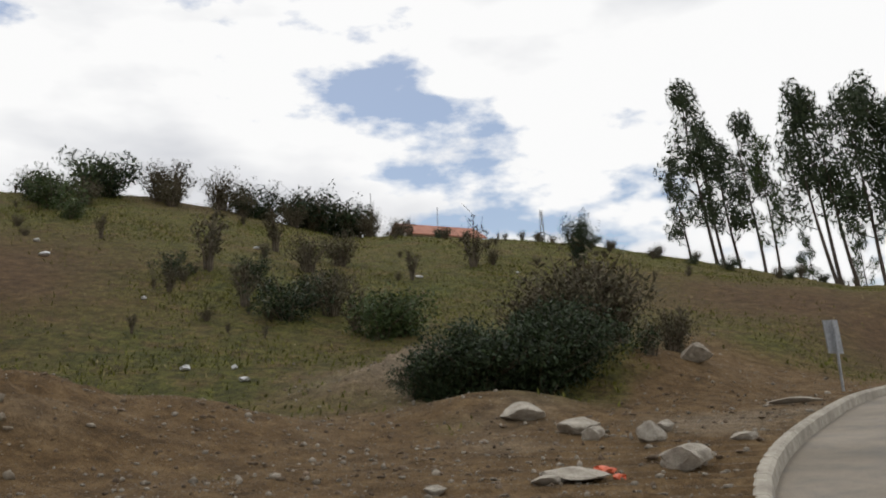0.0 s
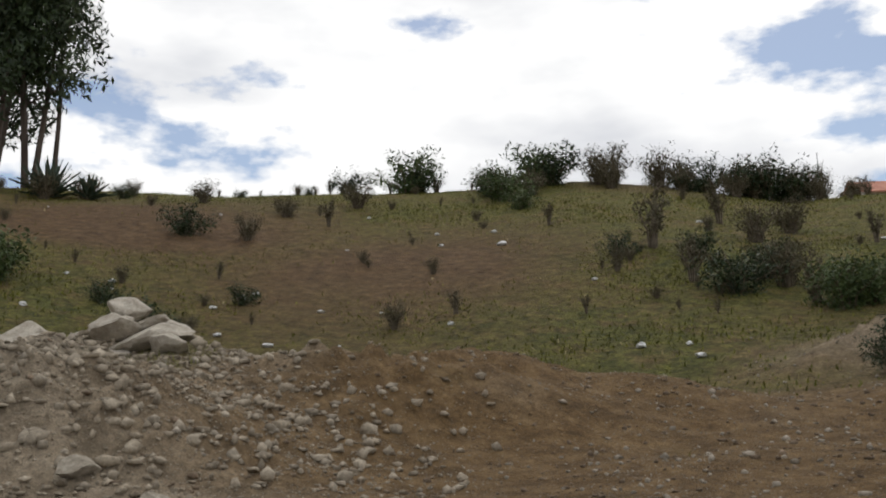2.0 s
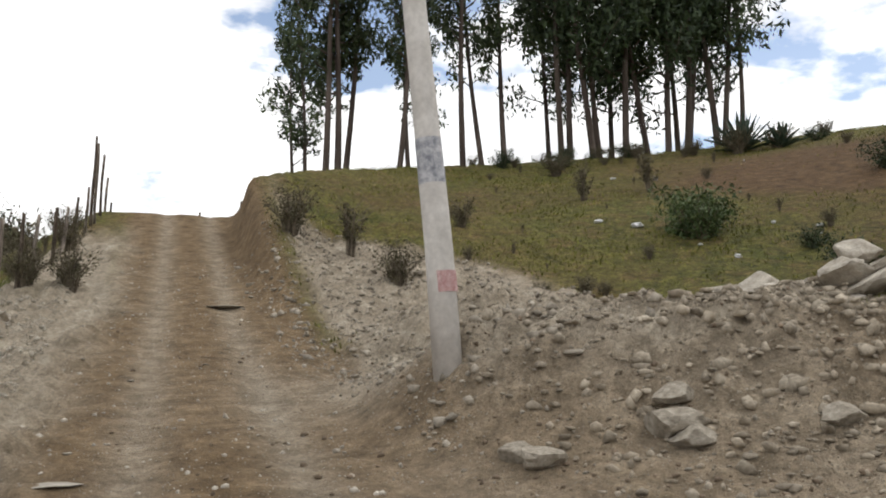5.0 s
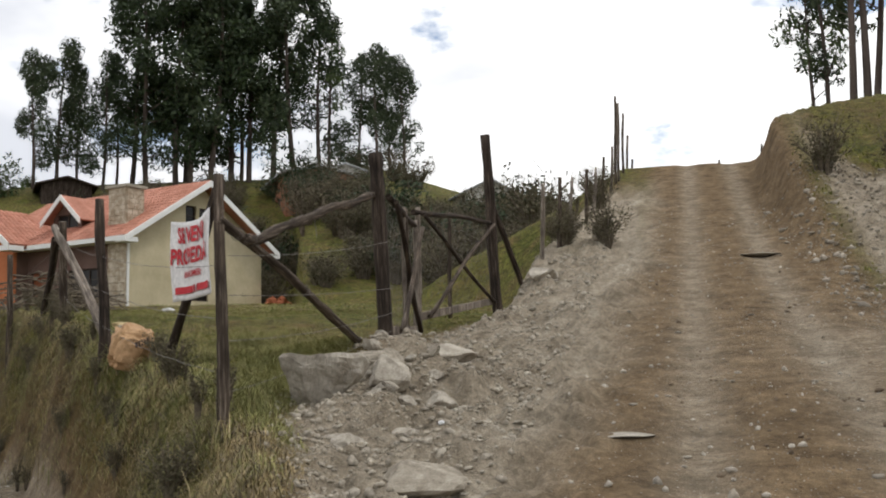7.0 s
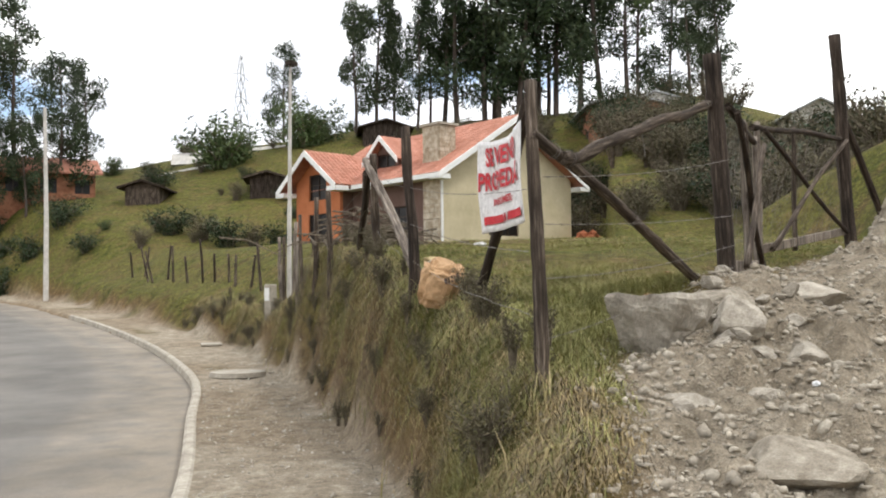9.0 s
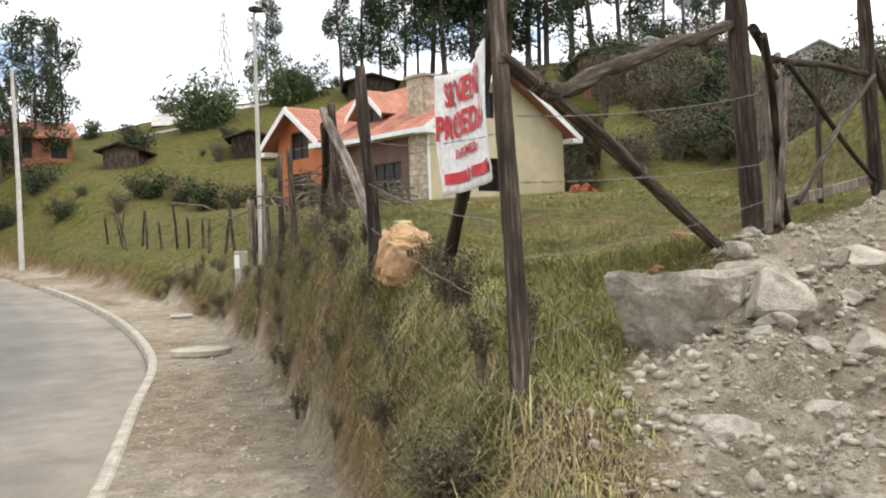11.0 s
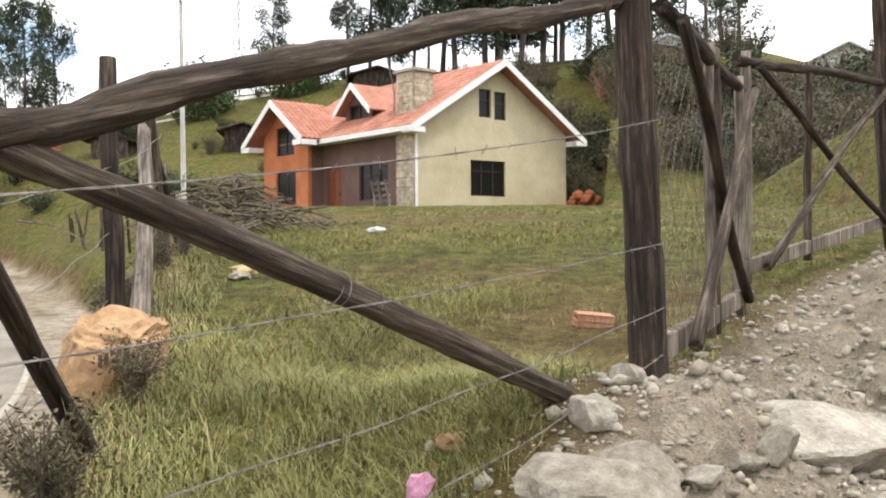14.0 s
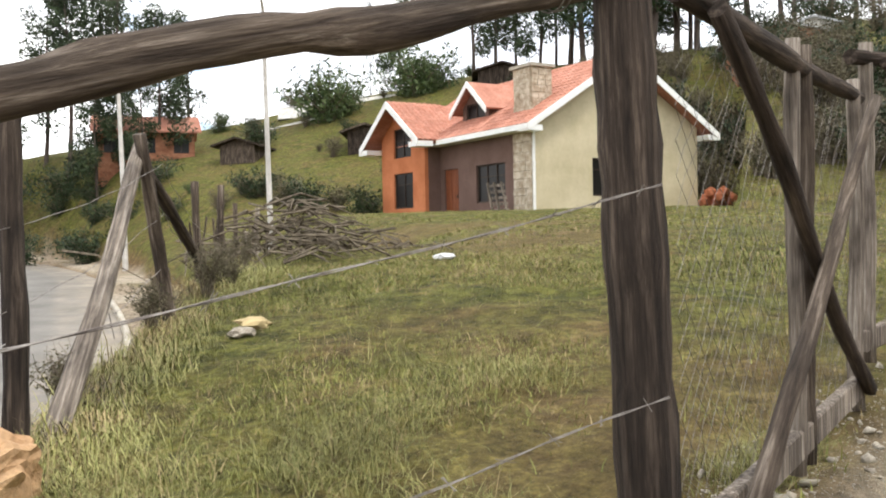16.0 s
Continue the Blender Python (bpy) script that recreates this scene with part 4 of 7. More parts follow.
for ob, pts, ks, r in ((rail, rail_pts, (2, len(rail_pts) - 4), 0.062), (brace, brace_pts, (3, 15, len(brace_pts) - 5), 0.06)):
    for k in ks:
        tie(ob, pts[k], Vector(pts[k + 1]) - Vector(pts[k - 1]), r)
bm = bmesh.new()
tube(bm, [Vector(rail_pts[20]) + Vector((0.01 * math.sin(i), 0.004 * i, -0.035 * i)) for i in range(8)], [0.003] * 8, 5, None, 0, False)
hang = part("hanging_wire", bm, M_WIRE)
hang.parent = rail
hang.matrix_parent_inverse = rail.matrix_basis.inverted()


# the banner
M_CLOTH = simple("banner_cloth", (0.66, 0.65, 0.64), (0.76, 0.75, 0.74), 3, 0.8, 0.2, 0.004)
M_RED = simple("banner_red", (0.42, 0.02, 0.03), (0.55, 0.04, 0.05), 5, 0.7, 0.05, 0.002)
BL, BR, TL, TR = Vector((-9.05, -5.1, 2.47)), Vector((-8.06, -4.18, 2.48)), Vector((-9.06, -5.14, 3.28)), Vector((-8.12, -4.24, 3.24))


def on_banner(u, v):
    p = (BL * (1 - u) + BR * u) * (1 - v) + (TL * (1 - u) + TR * u) * v
    nrm = Vector((0.67, -0.74, 0))
    return p + nrm * (0.02 * math.sin(u * 13 + v * 3) * (0.4 + 0.6 * math.sin(math.pi * v)) - 0.05 * math.sin(math.pi * u) + 0.003 * math.sin(u * 41)) - Vector((0, 0, 0.05 * math.sin(math.pi * u) * v))


def banner():
    nu, nv = 60, 20
    verts = [on_banner(i / nu, j / nv) for j in range(nv + 1) for i in range(nu + 1)]
    faces = [(j * (nu + 1) + i, j * (nu + 1) + i + 1, (j + 1) * (nu + 1) + i + 1, (j + 1) * (nu + 1) + i) for j in range(nv) for i in range(nu)]
    ob = mesh_from("banner", verts, faces, M_CLOTH, None, "", True)
    mod = ob.modifiers.new("thickness", "SOLIDIFY")
    mod.thickness = 0.004
    tagged(ob, "rippled white sale banner with red lettering tied between posts", "banner")

    def lay(me, u0, u1, v0, v1, name):
        """Bends a flat mesh of letters onto the cloth."""
        co = np.array([v.co for v in me.vertices])
        lo, hi = co.min(0), co.max(0)
        for v in me.vertices:
            u = u0 + (u1 - u0) * (v.co.x - lo[0]) / (hi[0] - lo[0])
            w = v0 + (v1 - v0) * (v.co.y - lo[1]) / (hi[1] - lo[1])
            v.co = on_banner(u, w) + Vector((0.67, -0.74, 0)) * -0.014 * FRONT
        me.materials.clear()
        me.materials.append(M_RED)
        new(name, me).parent = ob

    def words(text, u0, u1, v0, v1):
        cu = bpy.data.curves.new("lettering", "FONT")
        cu.body, cu.offset, cu.resolution_u = text, 0.035, 3
        tmp = bpy.data.objects.new("lettering", cu)
        scene.collection.objects.link(tmp)
        me = bpy.data.meshes.new_from_object(tmp.evaluated_get(bpy.context.evaluated_depsgraph_get()))
        bpy.data.objects.remove(tmp)
        bm = bmesh.new()
        bm.from_mesh(me)
        for a in np.arange(0.1, 8, 0.15):
            geom = bm.verts[:] + bm.edges[:] + bm.faces[:]
            bmesh.ops.bisect_plane(bm, geom=geom, plane_co=(a, 0, 0), plane_no=(1, 0, 0))
        bm.to_mesh(me)
        bm.free()
        lay(me, u0, u1, v0, v1, "lettering")

    words("SE VEND", 0.13, 0.86, 0.72, 0.93)
    words("PROPIEDAD", 0.04, 0.91, 0.45, 0.66)
    words("INFORMES:", 0.24, 0.68, 0.28, 0.36)
    for u0, u1 in ((0.1, 0.46), (0.5, 0.54), (0.58, 0.95)):
        bm = bmesh.new()
        k = 10
        lowv, topv = [bm.verts.new((i / k, 0, 0)) for i in range(k + 1)], [bm.verts.new((i / k, 1, 0)) for i in range(k + 1)]
        for i in range(k):
            bm.faces.new((lowv[i], lowv[i + 1], topv[i + 1], topv[i]))
        me = bpy.data.meshes.new("bar")
        bm.to_mesh(me)
        bm.free()
        lay(me, u0, u1, 0.08, 0.17, "bar")


FRONT = -1
banner()
tagged(log("fence_post", (-10.3, -5.95, 1.6), (-8.26, -4.24, 3.42), 0.05, 0.045, M_WOOD_DARK, None, "", 21, 0.006), "dark stake bracing the corner post behind the banner", "fence brace")


# the gate leaves
def gate_leaf(p, q, zb0, zt0, zb1, zt1, uprights, label, netting=True, seed=1):
    p, q = Vector(p), Vector(q)
    leaf = thing("gate_leaf", label, "gate", None, "gate leaves")

    def at(u, v):
        xy = p.lerp(q, u)
        return Vector((xy.x, xy.y, (zb0 + (zb1 - zb0) * u) * (1 - v) + (zt0 + (zt1 - zt0) * u) * v))

    off = Vector((0.0, 0.07, 0.0))
    log("top_rail", at(-0.04, 1), at(1.04, 1), 0.045, 0.042, M_WOOD_DARK, leaf, "", seed, 0.012)
    bm = bmesh.new()
    a, b = at(-0.02, 0), at(1.0, 0)
    prism(bm, [a + off * 0.5, b + off * 0.5, b + off * 0.5 + Vector((0, 0, 0.13)), a + off * 0.5 + Vector((0, 0, 0.13))], (0, -0.06, 0))
    part("bottom_board", bm, M_WOOD_GREY, leaf, "grey weathered bottom board", 0.008)
    for k, (u, r) in enumerate(uprights):
        log("upright", at(u, -0.04), at(u + 0.01, 1.05), r, r * 0.85, M_WOOD if k % 2 else M_WOOD_GREY, leaf, "", seed + k + 2, 0.008)
    log("diagonal", at(0.03, 0.98) + off, at(0.98, 0.03) + off, 0.034, 0.038, M_WOOD_DARK, leaf, "", seed + 20, 0.01)
    log("diagonal", at(0.03, 0.03) + off * 1.9, at(0.95, 0.97) + off * 1.9, 0.038, 0.034, M_WOOD, leaf, "", seed + 21, 0.01)
    if netting:
        bm = bmesh.new()
        w, h = (q - p).length, zt0 - zb0
        pitch, nr = 0.11, 0.0009
        for s in (1, -1):
            k = -h
            while k < w:
                a0, a1 = (k, k + h) if s > 0 else (k + h, k)
                lo, hi = sorted((max(min(a0, a1), 0), min(max(a0, a1), w)))
                if hi - lo > 0.05:
                    f = lambda xx: (xx - a0) / (a1 - a0)
                    ps = [at(xx / w, f(xx)) - off * 0.7 + Vector((0, 0.012 * math.sin(xx * 40), 0)) for xx in np.linspace(lo, hi, 7)]
                    tube(bm, ps, [nr] * 7, 3, None, 0, False)
                k += pitch
        tagged(part("wire_netting", bm, M_WIRE, leaf, "thin wire netting"), kind="stuff")
    return leaf


gate_leaf((-12.0, -3.72, 0), (-14.86, -4.14, 0), 2.14, 3.9, 2.22, 3.93, [(0.47, 0.038), (0.54, 0.042), (0.97, 0.045)], "narrow wooden gate leaf with crossed braces and wire netting", True, 31)
gate_leaf((-15.2, -4.2, 0), (-19.3, -3.72, 0), 2.44, 4.2, 2.88, 4.55, [(0.0, 0.05), (0.37, 0.04)], "wide wooden gate leaf with crossed braces and wire netting", True, 61)
tagged(log("gate_post", (-19.5, -3.63, 2.5), (-19.12, -3.77, 6.34), 0.12, 0.1, M_WOOD_DARK, None, "", 44, 0.012), "tall dark wooden post at the end of the gate", "gate post")
tagged(log("fence_brace", (-19.3, -3.72, 5.0), (-21.1, -3.3, 3.2), 0.07, 0.06, M_WOOD_DARK, None, "", 45, 0.01), "dark log propped against the tall gate post", "fence brace")

# stakes and posts along the pavement
STAKES = [(-11.5, -7.45, 4.05, -0.13, -0.2, 0.075, "D"), (-13.97, -9.78, 4.1, 0.43, 0.22, 0.07, "W"), (-16.0, -12.4, 4.1, 0.05, 0.0, 0.06, "W"), (-17.3, -13.9, 4.25, -0.05, 0.05, 0.06, "W"),
          (-18.9, -15.6, 4.3, 0.05, 0.0, 0.05, "W"), (-19.6, -16.4, 4.4, 0.0, 0.1, 0.05, "G"), (-20.4, -17.2, 4.6, -0.1, 0.05, 0.06, "G"), (-21.2, -18.2, 4.5, 0.1, 0.1, 0.05, "W"), (-21.9, -18.9, 4.7, 0.1, 0.0, 0.06, "G")]
for k, (x, y, top, lx, ly, r, m) in enumerate(STAKES):
    z = gz(x, y)
    tagged(log("fence_post", (x, y, z - 0.3), (x + lx, y + ly, max(top, z + 1.2) if k < 2 else min(top, z + 2.0)), r, r * 0.8, {"D": M_WOOD_DARK, "W": M_WOOD, "G": M_WOOD_GREY}[m], None, "", 70 + k, 0.015),
           "rough weathered wooden fence post above the bank", "fence post", "fence posts along the pavement")
tagged(log("fence_brace", (-11.62, -7.36, gz(-11.62, -7.36) - 0.1), (-13.72, -9.84, 4.05), 0.075, 0.06, M_WOOD_GREY, None, "", 90, 0.01), "pale grey stake leaning against a fence post", "fence brace")
tagged(log("fence_brace", (-13.7, -9.8, 3.85), (-15.47, -11.3, gz(-15.47, -11.3) - 0.05), 0.06, 0.05, M_WOOD_DARK, None, "", 91, 0.01), "dark stake leaning against a fence post", "fence brace")
rnd = random.Random(77)
seg = np.r_[0, np.cumsum(np.linalg.norm(np.diff(KLINE[:, :2], axis=0), axis=1))]
s0 = seg[np.argmin(np.hypot(KLINE[:, 0] + 19, KLINE[:, 1] + 20))]
for k in range(17):
    s = s0 - 1.0 - k * 1.5
    p = np.array([np.interp(s, seg, KLINE[:, i]) for i in range(3)])
    n = np.array([np.interp(s, seg, KLEFT[:, i]) for i in range(2)])
    x, y = p[:2] + n * (4.0 + rnd.uniform(-0.2, 0.2))
    z = gz(x, y)
    tagged(log("fence_post", (x, y, z - 0.2), (x + rnd.uniform(-0.35, 0.35), y + rnd.uniform(-0.2, 0.2), z + rnd.uniform(1.0, 1.7)), 0.055, 0.045, rnd.choice((M_WOOD, M_WOOD_DARK, M_WOOD)), None, "", 100 + k, 0.01, 6, 7),
           "rough weathered wooden fence post above the bank", "fence post", "fence posts along the pavement")
line = [(-7.98, -4.1), (-11.52, -7.5), (-13.9, -9.8), (-16.0, -12.4), (-18.9, -15.6), (-21.9, -18.9)]
for k, (a, b) in enumerate(zip(line[:-1], line[1:])):
    za, zb = gz(*a), gz(*b)
    for h in (0.5, 0.95, 1.4):
        tagged(wire((*a, za + h), (*b, zb + h), 0.06, False, 0.0018, k + 5, "fence_wire"), "sagging fence wire between weathered posts", "fence wire", "fence wires")
# posts up the left of the track
for k, (x, y, h, lx) in enumerate(((-21.8, -3.0, 1.7, 0.2), (-23.6, -2.8, 1.8, 0.1), (-25.3, -2.7, 1.6, -0.5), (-27.5, -2.4, 1.5, 0.2), (-29.0, -2.3, 1.6, -0.7), (-31, -2.1, 1.5, 0.1), (-33, -1.9, 1.5, 0.3), (-34.5, -1.8, 3.2, 0.1),
                                   (-35, -1.7, 2.6, 1.2), (-36.5, -1.6, 2.3, 0.1), (-38, -1.5, 1.4, 0.1), (-40, -1.4, 0.8, 0.1), (-41.5, 2.2, 0.9, 0.0), (-42, 4.0, 1.6, 0.05), (-42, 4.6, 1.4, 0.1))):
    z = gz(x, y)
    tagged(log("fence_post", (x, y, z - 0.3), (x + lx, y + 0.1, z + h), 0.06, 0.045, M_WOOD if k % 2 else M_WOOD_GREY, None, "", 130 + k, 0.01, 6, 7), "rough wooden fence post beside the dirt track", "fence post", "fence posts up the track")

# ---- poles ----
bm = bmesh.new()
pb = Vector((-10.05, 3.12, 2.42))
pt = pb + Vector((-0.02, -0.08, 1.0)) * 9.4
tube(bm, [pb + (pt - pb) * t - Vector((0, 0, 0.5 * (t == 0))) for t in np.linspace(0, 1, 10)], [0.165 - 0.07 * t for t in np.linspace(0, 1, 10)], 20)
pole = part("utility_pole", bm, M_POLE)
pole.data.polygons.foreach_set("use_smooth", [len(p.vertices) == 4 for p in pole.data.polygons])
tagged(pole, "tall round pale concrete utility pole leaning slightly", "utility pole")
M_MARK = simple("grey_paint_scrawl", (0.22, 0.23, 0.26), (0.6, 0.6, 0.62), 9, 0.8, 0.0)
M_REDMARK = simple("faded_red_scrawl", (0.4, 0.2, 0.2), (0.58, 0.42, 0.4), 12, 0.8, 0.0)
for t0, t1, mt, nm in ((0.19, 0.245, M_MARK, "paint_patch"), (0.06, 0.085, M_REDMARK, "paint_patch")):
    bm = bmesh.new()
    tube(bm, [pb + (pt - pb) * t for t in np.linspace(t0, t1, 4)], [0.1675 - 0.07 * t for t in np.linspace(t0, t1, 4)], 20, None, 0, False)
    part(nm, bm, mt, pole, "faded paint scrawl")

lx, ly = -22.2, -18.9
lz = gz(lx, ly)
lamp = thing("street_lamp", "thin grey metal street lamp leaning over the fence", "street lamp")
bm = bmesh.new()
tube(bm, [Vector((lx, ly, lz - 0.3)).lerp(Vector((-21.65, -18.35, 8.15)), t) for t in np.linspace(0, 1, 8)], [0.075 - 0.035 * t for t in np.linspace(0, 1, 8)], 10)
part("pole", bm, M_POLE, lamp)
bm = bmesh.new()
tube(bm, [(-21.65, -18.35, 8.1), (-21.5, -18.2, 8.25), (-21.3, -18.0, 8.28)], [0.03, 0.03, 0.025], 8)
part("arm", bm, M_POLE, lamp)
bm = bmesh.new()
box(bm, (-21.45, -18.1, 8.21), (-21.15, -17.87, 8.33))
part("lamp_head", bm, M_WOOD_DARK, lamp, "dark lamp head", 0.02)
# meter box on the bank
bm = bmesh.new()
mz = gz(-21.6, -19.0)
box(bm, (-21.68, -19.12, mz - 0.2), (-21.4, -18.88, mz + 0.8))
meter = part("meter_box", bm, M_CONCRETE, None, "", 0.02)
tagged(meter, "pale concrete meter pillar standing by the fence", "meter box")
bm = bmesh.new()
box(bm, (-21.40, -19.08, mz + 0.35), (-21.38, -18.92, mz + 0.7))
part("meter_door", bm, M_WHITE, meter)
# far white pole by the bend
bm = bmesh.new()
fx, fy = -36.5, -50.5
fz = gz(fx, fy)
tube(bm, [(fx, fy, fz - 0.3), (fx + 0.1, fy + 0.1, fz + 5), (fx + 0.4, fy + 0.3, fz + 11.5)], [0.16, 0.13, 0.09], 12)
tagged(part("utility_pole", bm, M_POLE), "pale concrete utility pole beside the bend of the road", "utility pole")
# bare road sign at the upper road
sx, sy = 6.75, 18.85
szz = gz(sx, sy)
rsign = thing("road_sign", "bare grey metal road sign seen from behind", "road sign")
M_METAL = simple("dull_metal", (0.3, 0.31, 0.32), (0.42, 0.43, 0.44), 4, 0.5, 0.1, 0.003, None, 0.5)
bm = bmesh.new()
tube(bm, [(sx, sy, szz - 0.3), (sx - 0.05, sy, szz + 1.4)], [0.03, 0.03], 8)
part("post", bm, M_METAL, rsign)
bm = bmesh.new()
prism(bm, [(sx - 0.2, sy + 0.03, szz + 0.75), (sx + 0.12, sy + 0.13, szz + 0.73), (sx + 0.07, sy + 0.13, szz + 1.4), (sx - 0.25, sy + 0.03, szz + 1.4)], (0.005, -0.02, 0))
part("plate", bm, M_METAL, rsign)

# ---- plants ----
def leaf_cloud(centres, radii, count, size, rng, flat=0.8, droop=0.0):
    """Leaves as small bent diamonds scattered in clumps."""
    centres, radii = np.array(centres), np.array(radii)
    w = radii**2
    pick = rng.choice(len(centres), count, p=w / w.sum())
    d = rng.normal(size=(count, 3))
    d /= np.linalg.norm(d, axis=1)[:, None]
    rad = radii[pick] * rng.uniform(0.25, 1.0, count) ** 0.5
    c = centres[pick] + d * rad[:, None] * np.array([1, 1, flat])
    a = rng.normal(size=(count, 3))
    a[:, 2] -= droop
    a /= np.linalg.norm(a, axis=1)[:, None]
    b = np.cross(a, rng.normal(size=(count, 3)))
    b /= np.linalg.norm(b, axis=1)[:, None] + 1e-9
    s = size * rng.uniform(0.6, 1.4, count)[:, None]
    v = np.stack([c - a * s, c + b * s * 0.34, c + a * s, c - b * s * 0.34], 1).reshape(-1, 3)
    f = np.arange(count * 4).reshape(-1, 4)
    return v, f


def eucalyptus(seed, h, crown, spread, leaves, mat, size=0.22, stems=1):
    """A tall tree: leaning bare trunk, limbs, hanging leaf clumps."""
    rnd, rng = random.Random(seed), np.random.RandomState(seed)
    tree = thing("eucalyptus_tree", "", "tree")
    bm = bmesh.new()
    tips, rads = [], []
    for st in range(stems):
        lean = Vector((rnd.uniform(-0.05, 0.05), rnd.uniform(-0.05, 0.05), 0)) + Vector((0.06 * (st - (stems - 1) / 2), 0.03 * st, 0))
        f = rnd.uniform(0, 6)
        off = Vector((0.5 * (st - (stems - 1) / 2), rnd.uniform(-0.3, 0.3), 0))
        trunk = [off + Vector((lean.x * z + 0.012 * h * math.sin(z / h * 5 + f), lean.y * z + 0.012 * h * math.cos(z / h * 4 + f), z)) for z in np.linspace(-0.4, h * rnd.uniform(0.86, 0.97), 14)]
        r0 = 0.011 * h
        tube(bm, trunk, [r0 * (1 - 0.88 * i / 13) + 0.015 for i in range(14)], 7)
        nb = int(15 / stems) + 3
        for k in range(nb):
            t = crown + (1 - crown) * (k + rnd.uniform(0, 0.8)) / nb
            i = min(int(t * 13), 12)
            p = trunk[i].lerp(trunk[i + 1], t * 13 - i)
            ang = rnd.uniform(0, 6.28)
            ln = spread * (1.15 - 0.75 * (t - crown) / (1 - crown)) * rnd.uniform(0.55, 1.1)
            up = rnd.uniform(0.35, 1.0)
            q = p + Vector((math.cos(ang) * ln, math.sin(ang) * ln, ln * up))
            mid = p.lerp(q, 0.5) + Vector((0, 0, -0.06 * ln))
            tube(bm, [p, mid, q], [0.0035 * h * (1.1 - t * 0.7), 0.0025 * h * (1.1 - t * 0.7), 0.015], 5)
            for e in (0.55, 0.8, 1.0):
                c = p.lerp(q, e) + Vector((rnd.uniform(-0.25, 0.25), rnd.uniform(-0.25, 0.25), rnd.uniform(-0.35, 0.15))) * spread * 0.5
                tips.append(tuple(c)), rads.append(spread * rnd.uniform(0.2, 0.42))
        tips.append(tuple(trunk[-1])), rads.append(spread * 0.33)
    tr = part("trunk", bm, M_BARK, tree)
    tr.data.polygons.foreach_set("use_smooth", [True] * len(tr.data.polygons))
    v, f = leaf_cloud(tips, rads, leaves, size, rng, 1.25, 0.9)
    cr = new("crown", fast_mesh("crown", v, f, mat))
    cr.parent = tree
    return tree


def shrub(name, seed, h, r, leaves, mat, size, twigs=12, bare=0.15, label=""):
    """A bush of many thin stems from one base with small leaves towards their ends."""
    rnd, rng = random.Random(seed), np.random.RandomState(seed)
    bush = thing(name, label, "bush")
    bm = bmesh.new()
    tips, rads = [], []
    for k in range(twigs):
        a, t = rnd.uniform(0, 6.28), rnd.uniform(0.15, 1) ** 0.7
        q = Vector((math.cos(a) * r * t, math.sin(a) * r * t, h * rnd.uniform(0.65, 1.0) * (1.05 - 0.35 * t * t)))
        mid = q * 0.5 + Vector((-q.x * 0.15, -q.y * 0.15, 0.08 * h))
        tube(bm, [(q.x * 0.08, q.y * 0.08, -0.1), mid, q], [0.012 + 0.012 * h, 0.008 + 0.006 * h, 0.006], 4)
        for e in np.linspace(max(bare, 0.3), 1.0, 5):
            c = mid.lerp(q, (e - 0.5) * 2) if e > 0.5 else mid * (e * 2)
            tips.append(tuple(c + Vector((rnd.uniform(-1, 1), rnd.uniform(-1, 1), rnd.uniform(-0.6, 0.6))) * 0.16 * r)), rads.append(r * rnd.uniform(0.16, 0.34))
            if rnd.random() < 0.5:
                tube(bm, [c, c + Vector((rnd.uniform(-1, 1), rnd.uniform(-1, 1), rnd.uniform(0.2, 1))) * 0.22 * h], [0.006, 0.004], 3)
    part("stem", bm, M_TWIG, bush)
    v, f = leaf_cloud(tips, rads, leaves, size, rng, 0.9)
    v[:, 2] = np.maximum(v[:, 2], 0.02)
    lf = new("foliage", fast_mesh("foliage", v, f, mat))
    lf.parent = bush
    return bush


def place(proto, x, y, s=1.0, turn=0.0, lean=(0.0, 0.0), label="", group="", sink=0.05, squash=1.0):
    m = Matrix.Translation((x, y, gz(x, y) - sink)) @ Euler((radians(lean[0]), radians(lean[1]), 0)).to_matrix().to_4x4() @ Matrix.Rotation(turn, 4, "Z") @ Matrix.Diagonal((s * squash, s * squash, s, 1))
    ob = copy_thing(proto, m)
    if label:
        ob["label"] = label
    if group:
        ob["group"] = group
    return ob


def clear_proto(proto):
    for o in (*proto.children_recursive, proto):
        bpy.data.objects.remove(o)


def polar(yaw, r):
    yaw += 2.0 if yaw < 84 or yaw > 300 else 0.0
    return -r * math.sin(radians(yaw)), r * math.cos(radians(yaw))


EUC = [eucalyptus(1, 16, 0.34, 2.6, 4200, M_LEAF, 0.17), eucalyptus(2, 16, 0.45, 2.3, 3600, M_LEAF, 0.17), eucalyptus(3, 16, 0.28, 2.9, 5200, M_LEAF_DARK, 0.18), eucalyptus(4, 16, 0.4, 1.5, 2400, M_LEAF, 0.16),
       eucalyptus(5, 16, 0.36, 2.0, 2200, M_LEAF_LIGHT, 0.18), eucalyptus(6, 16, 0.4, 2.4, 4600, M_LEAF, 0.17, 2),
       eucalyptus(7, 16, 0.16, 2.7, 6500, M_LEAF_DARK, 0.17), eucalyptus(8, 16, 0.2, 2.4, 5600, M_LEAF, 0.17)]
rnd = random.Random(5)
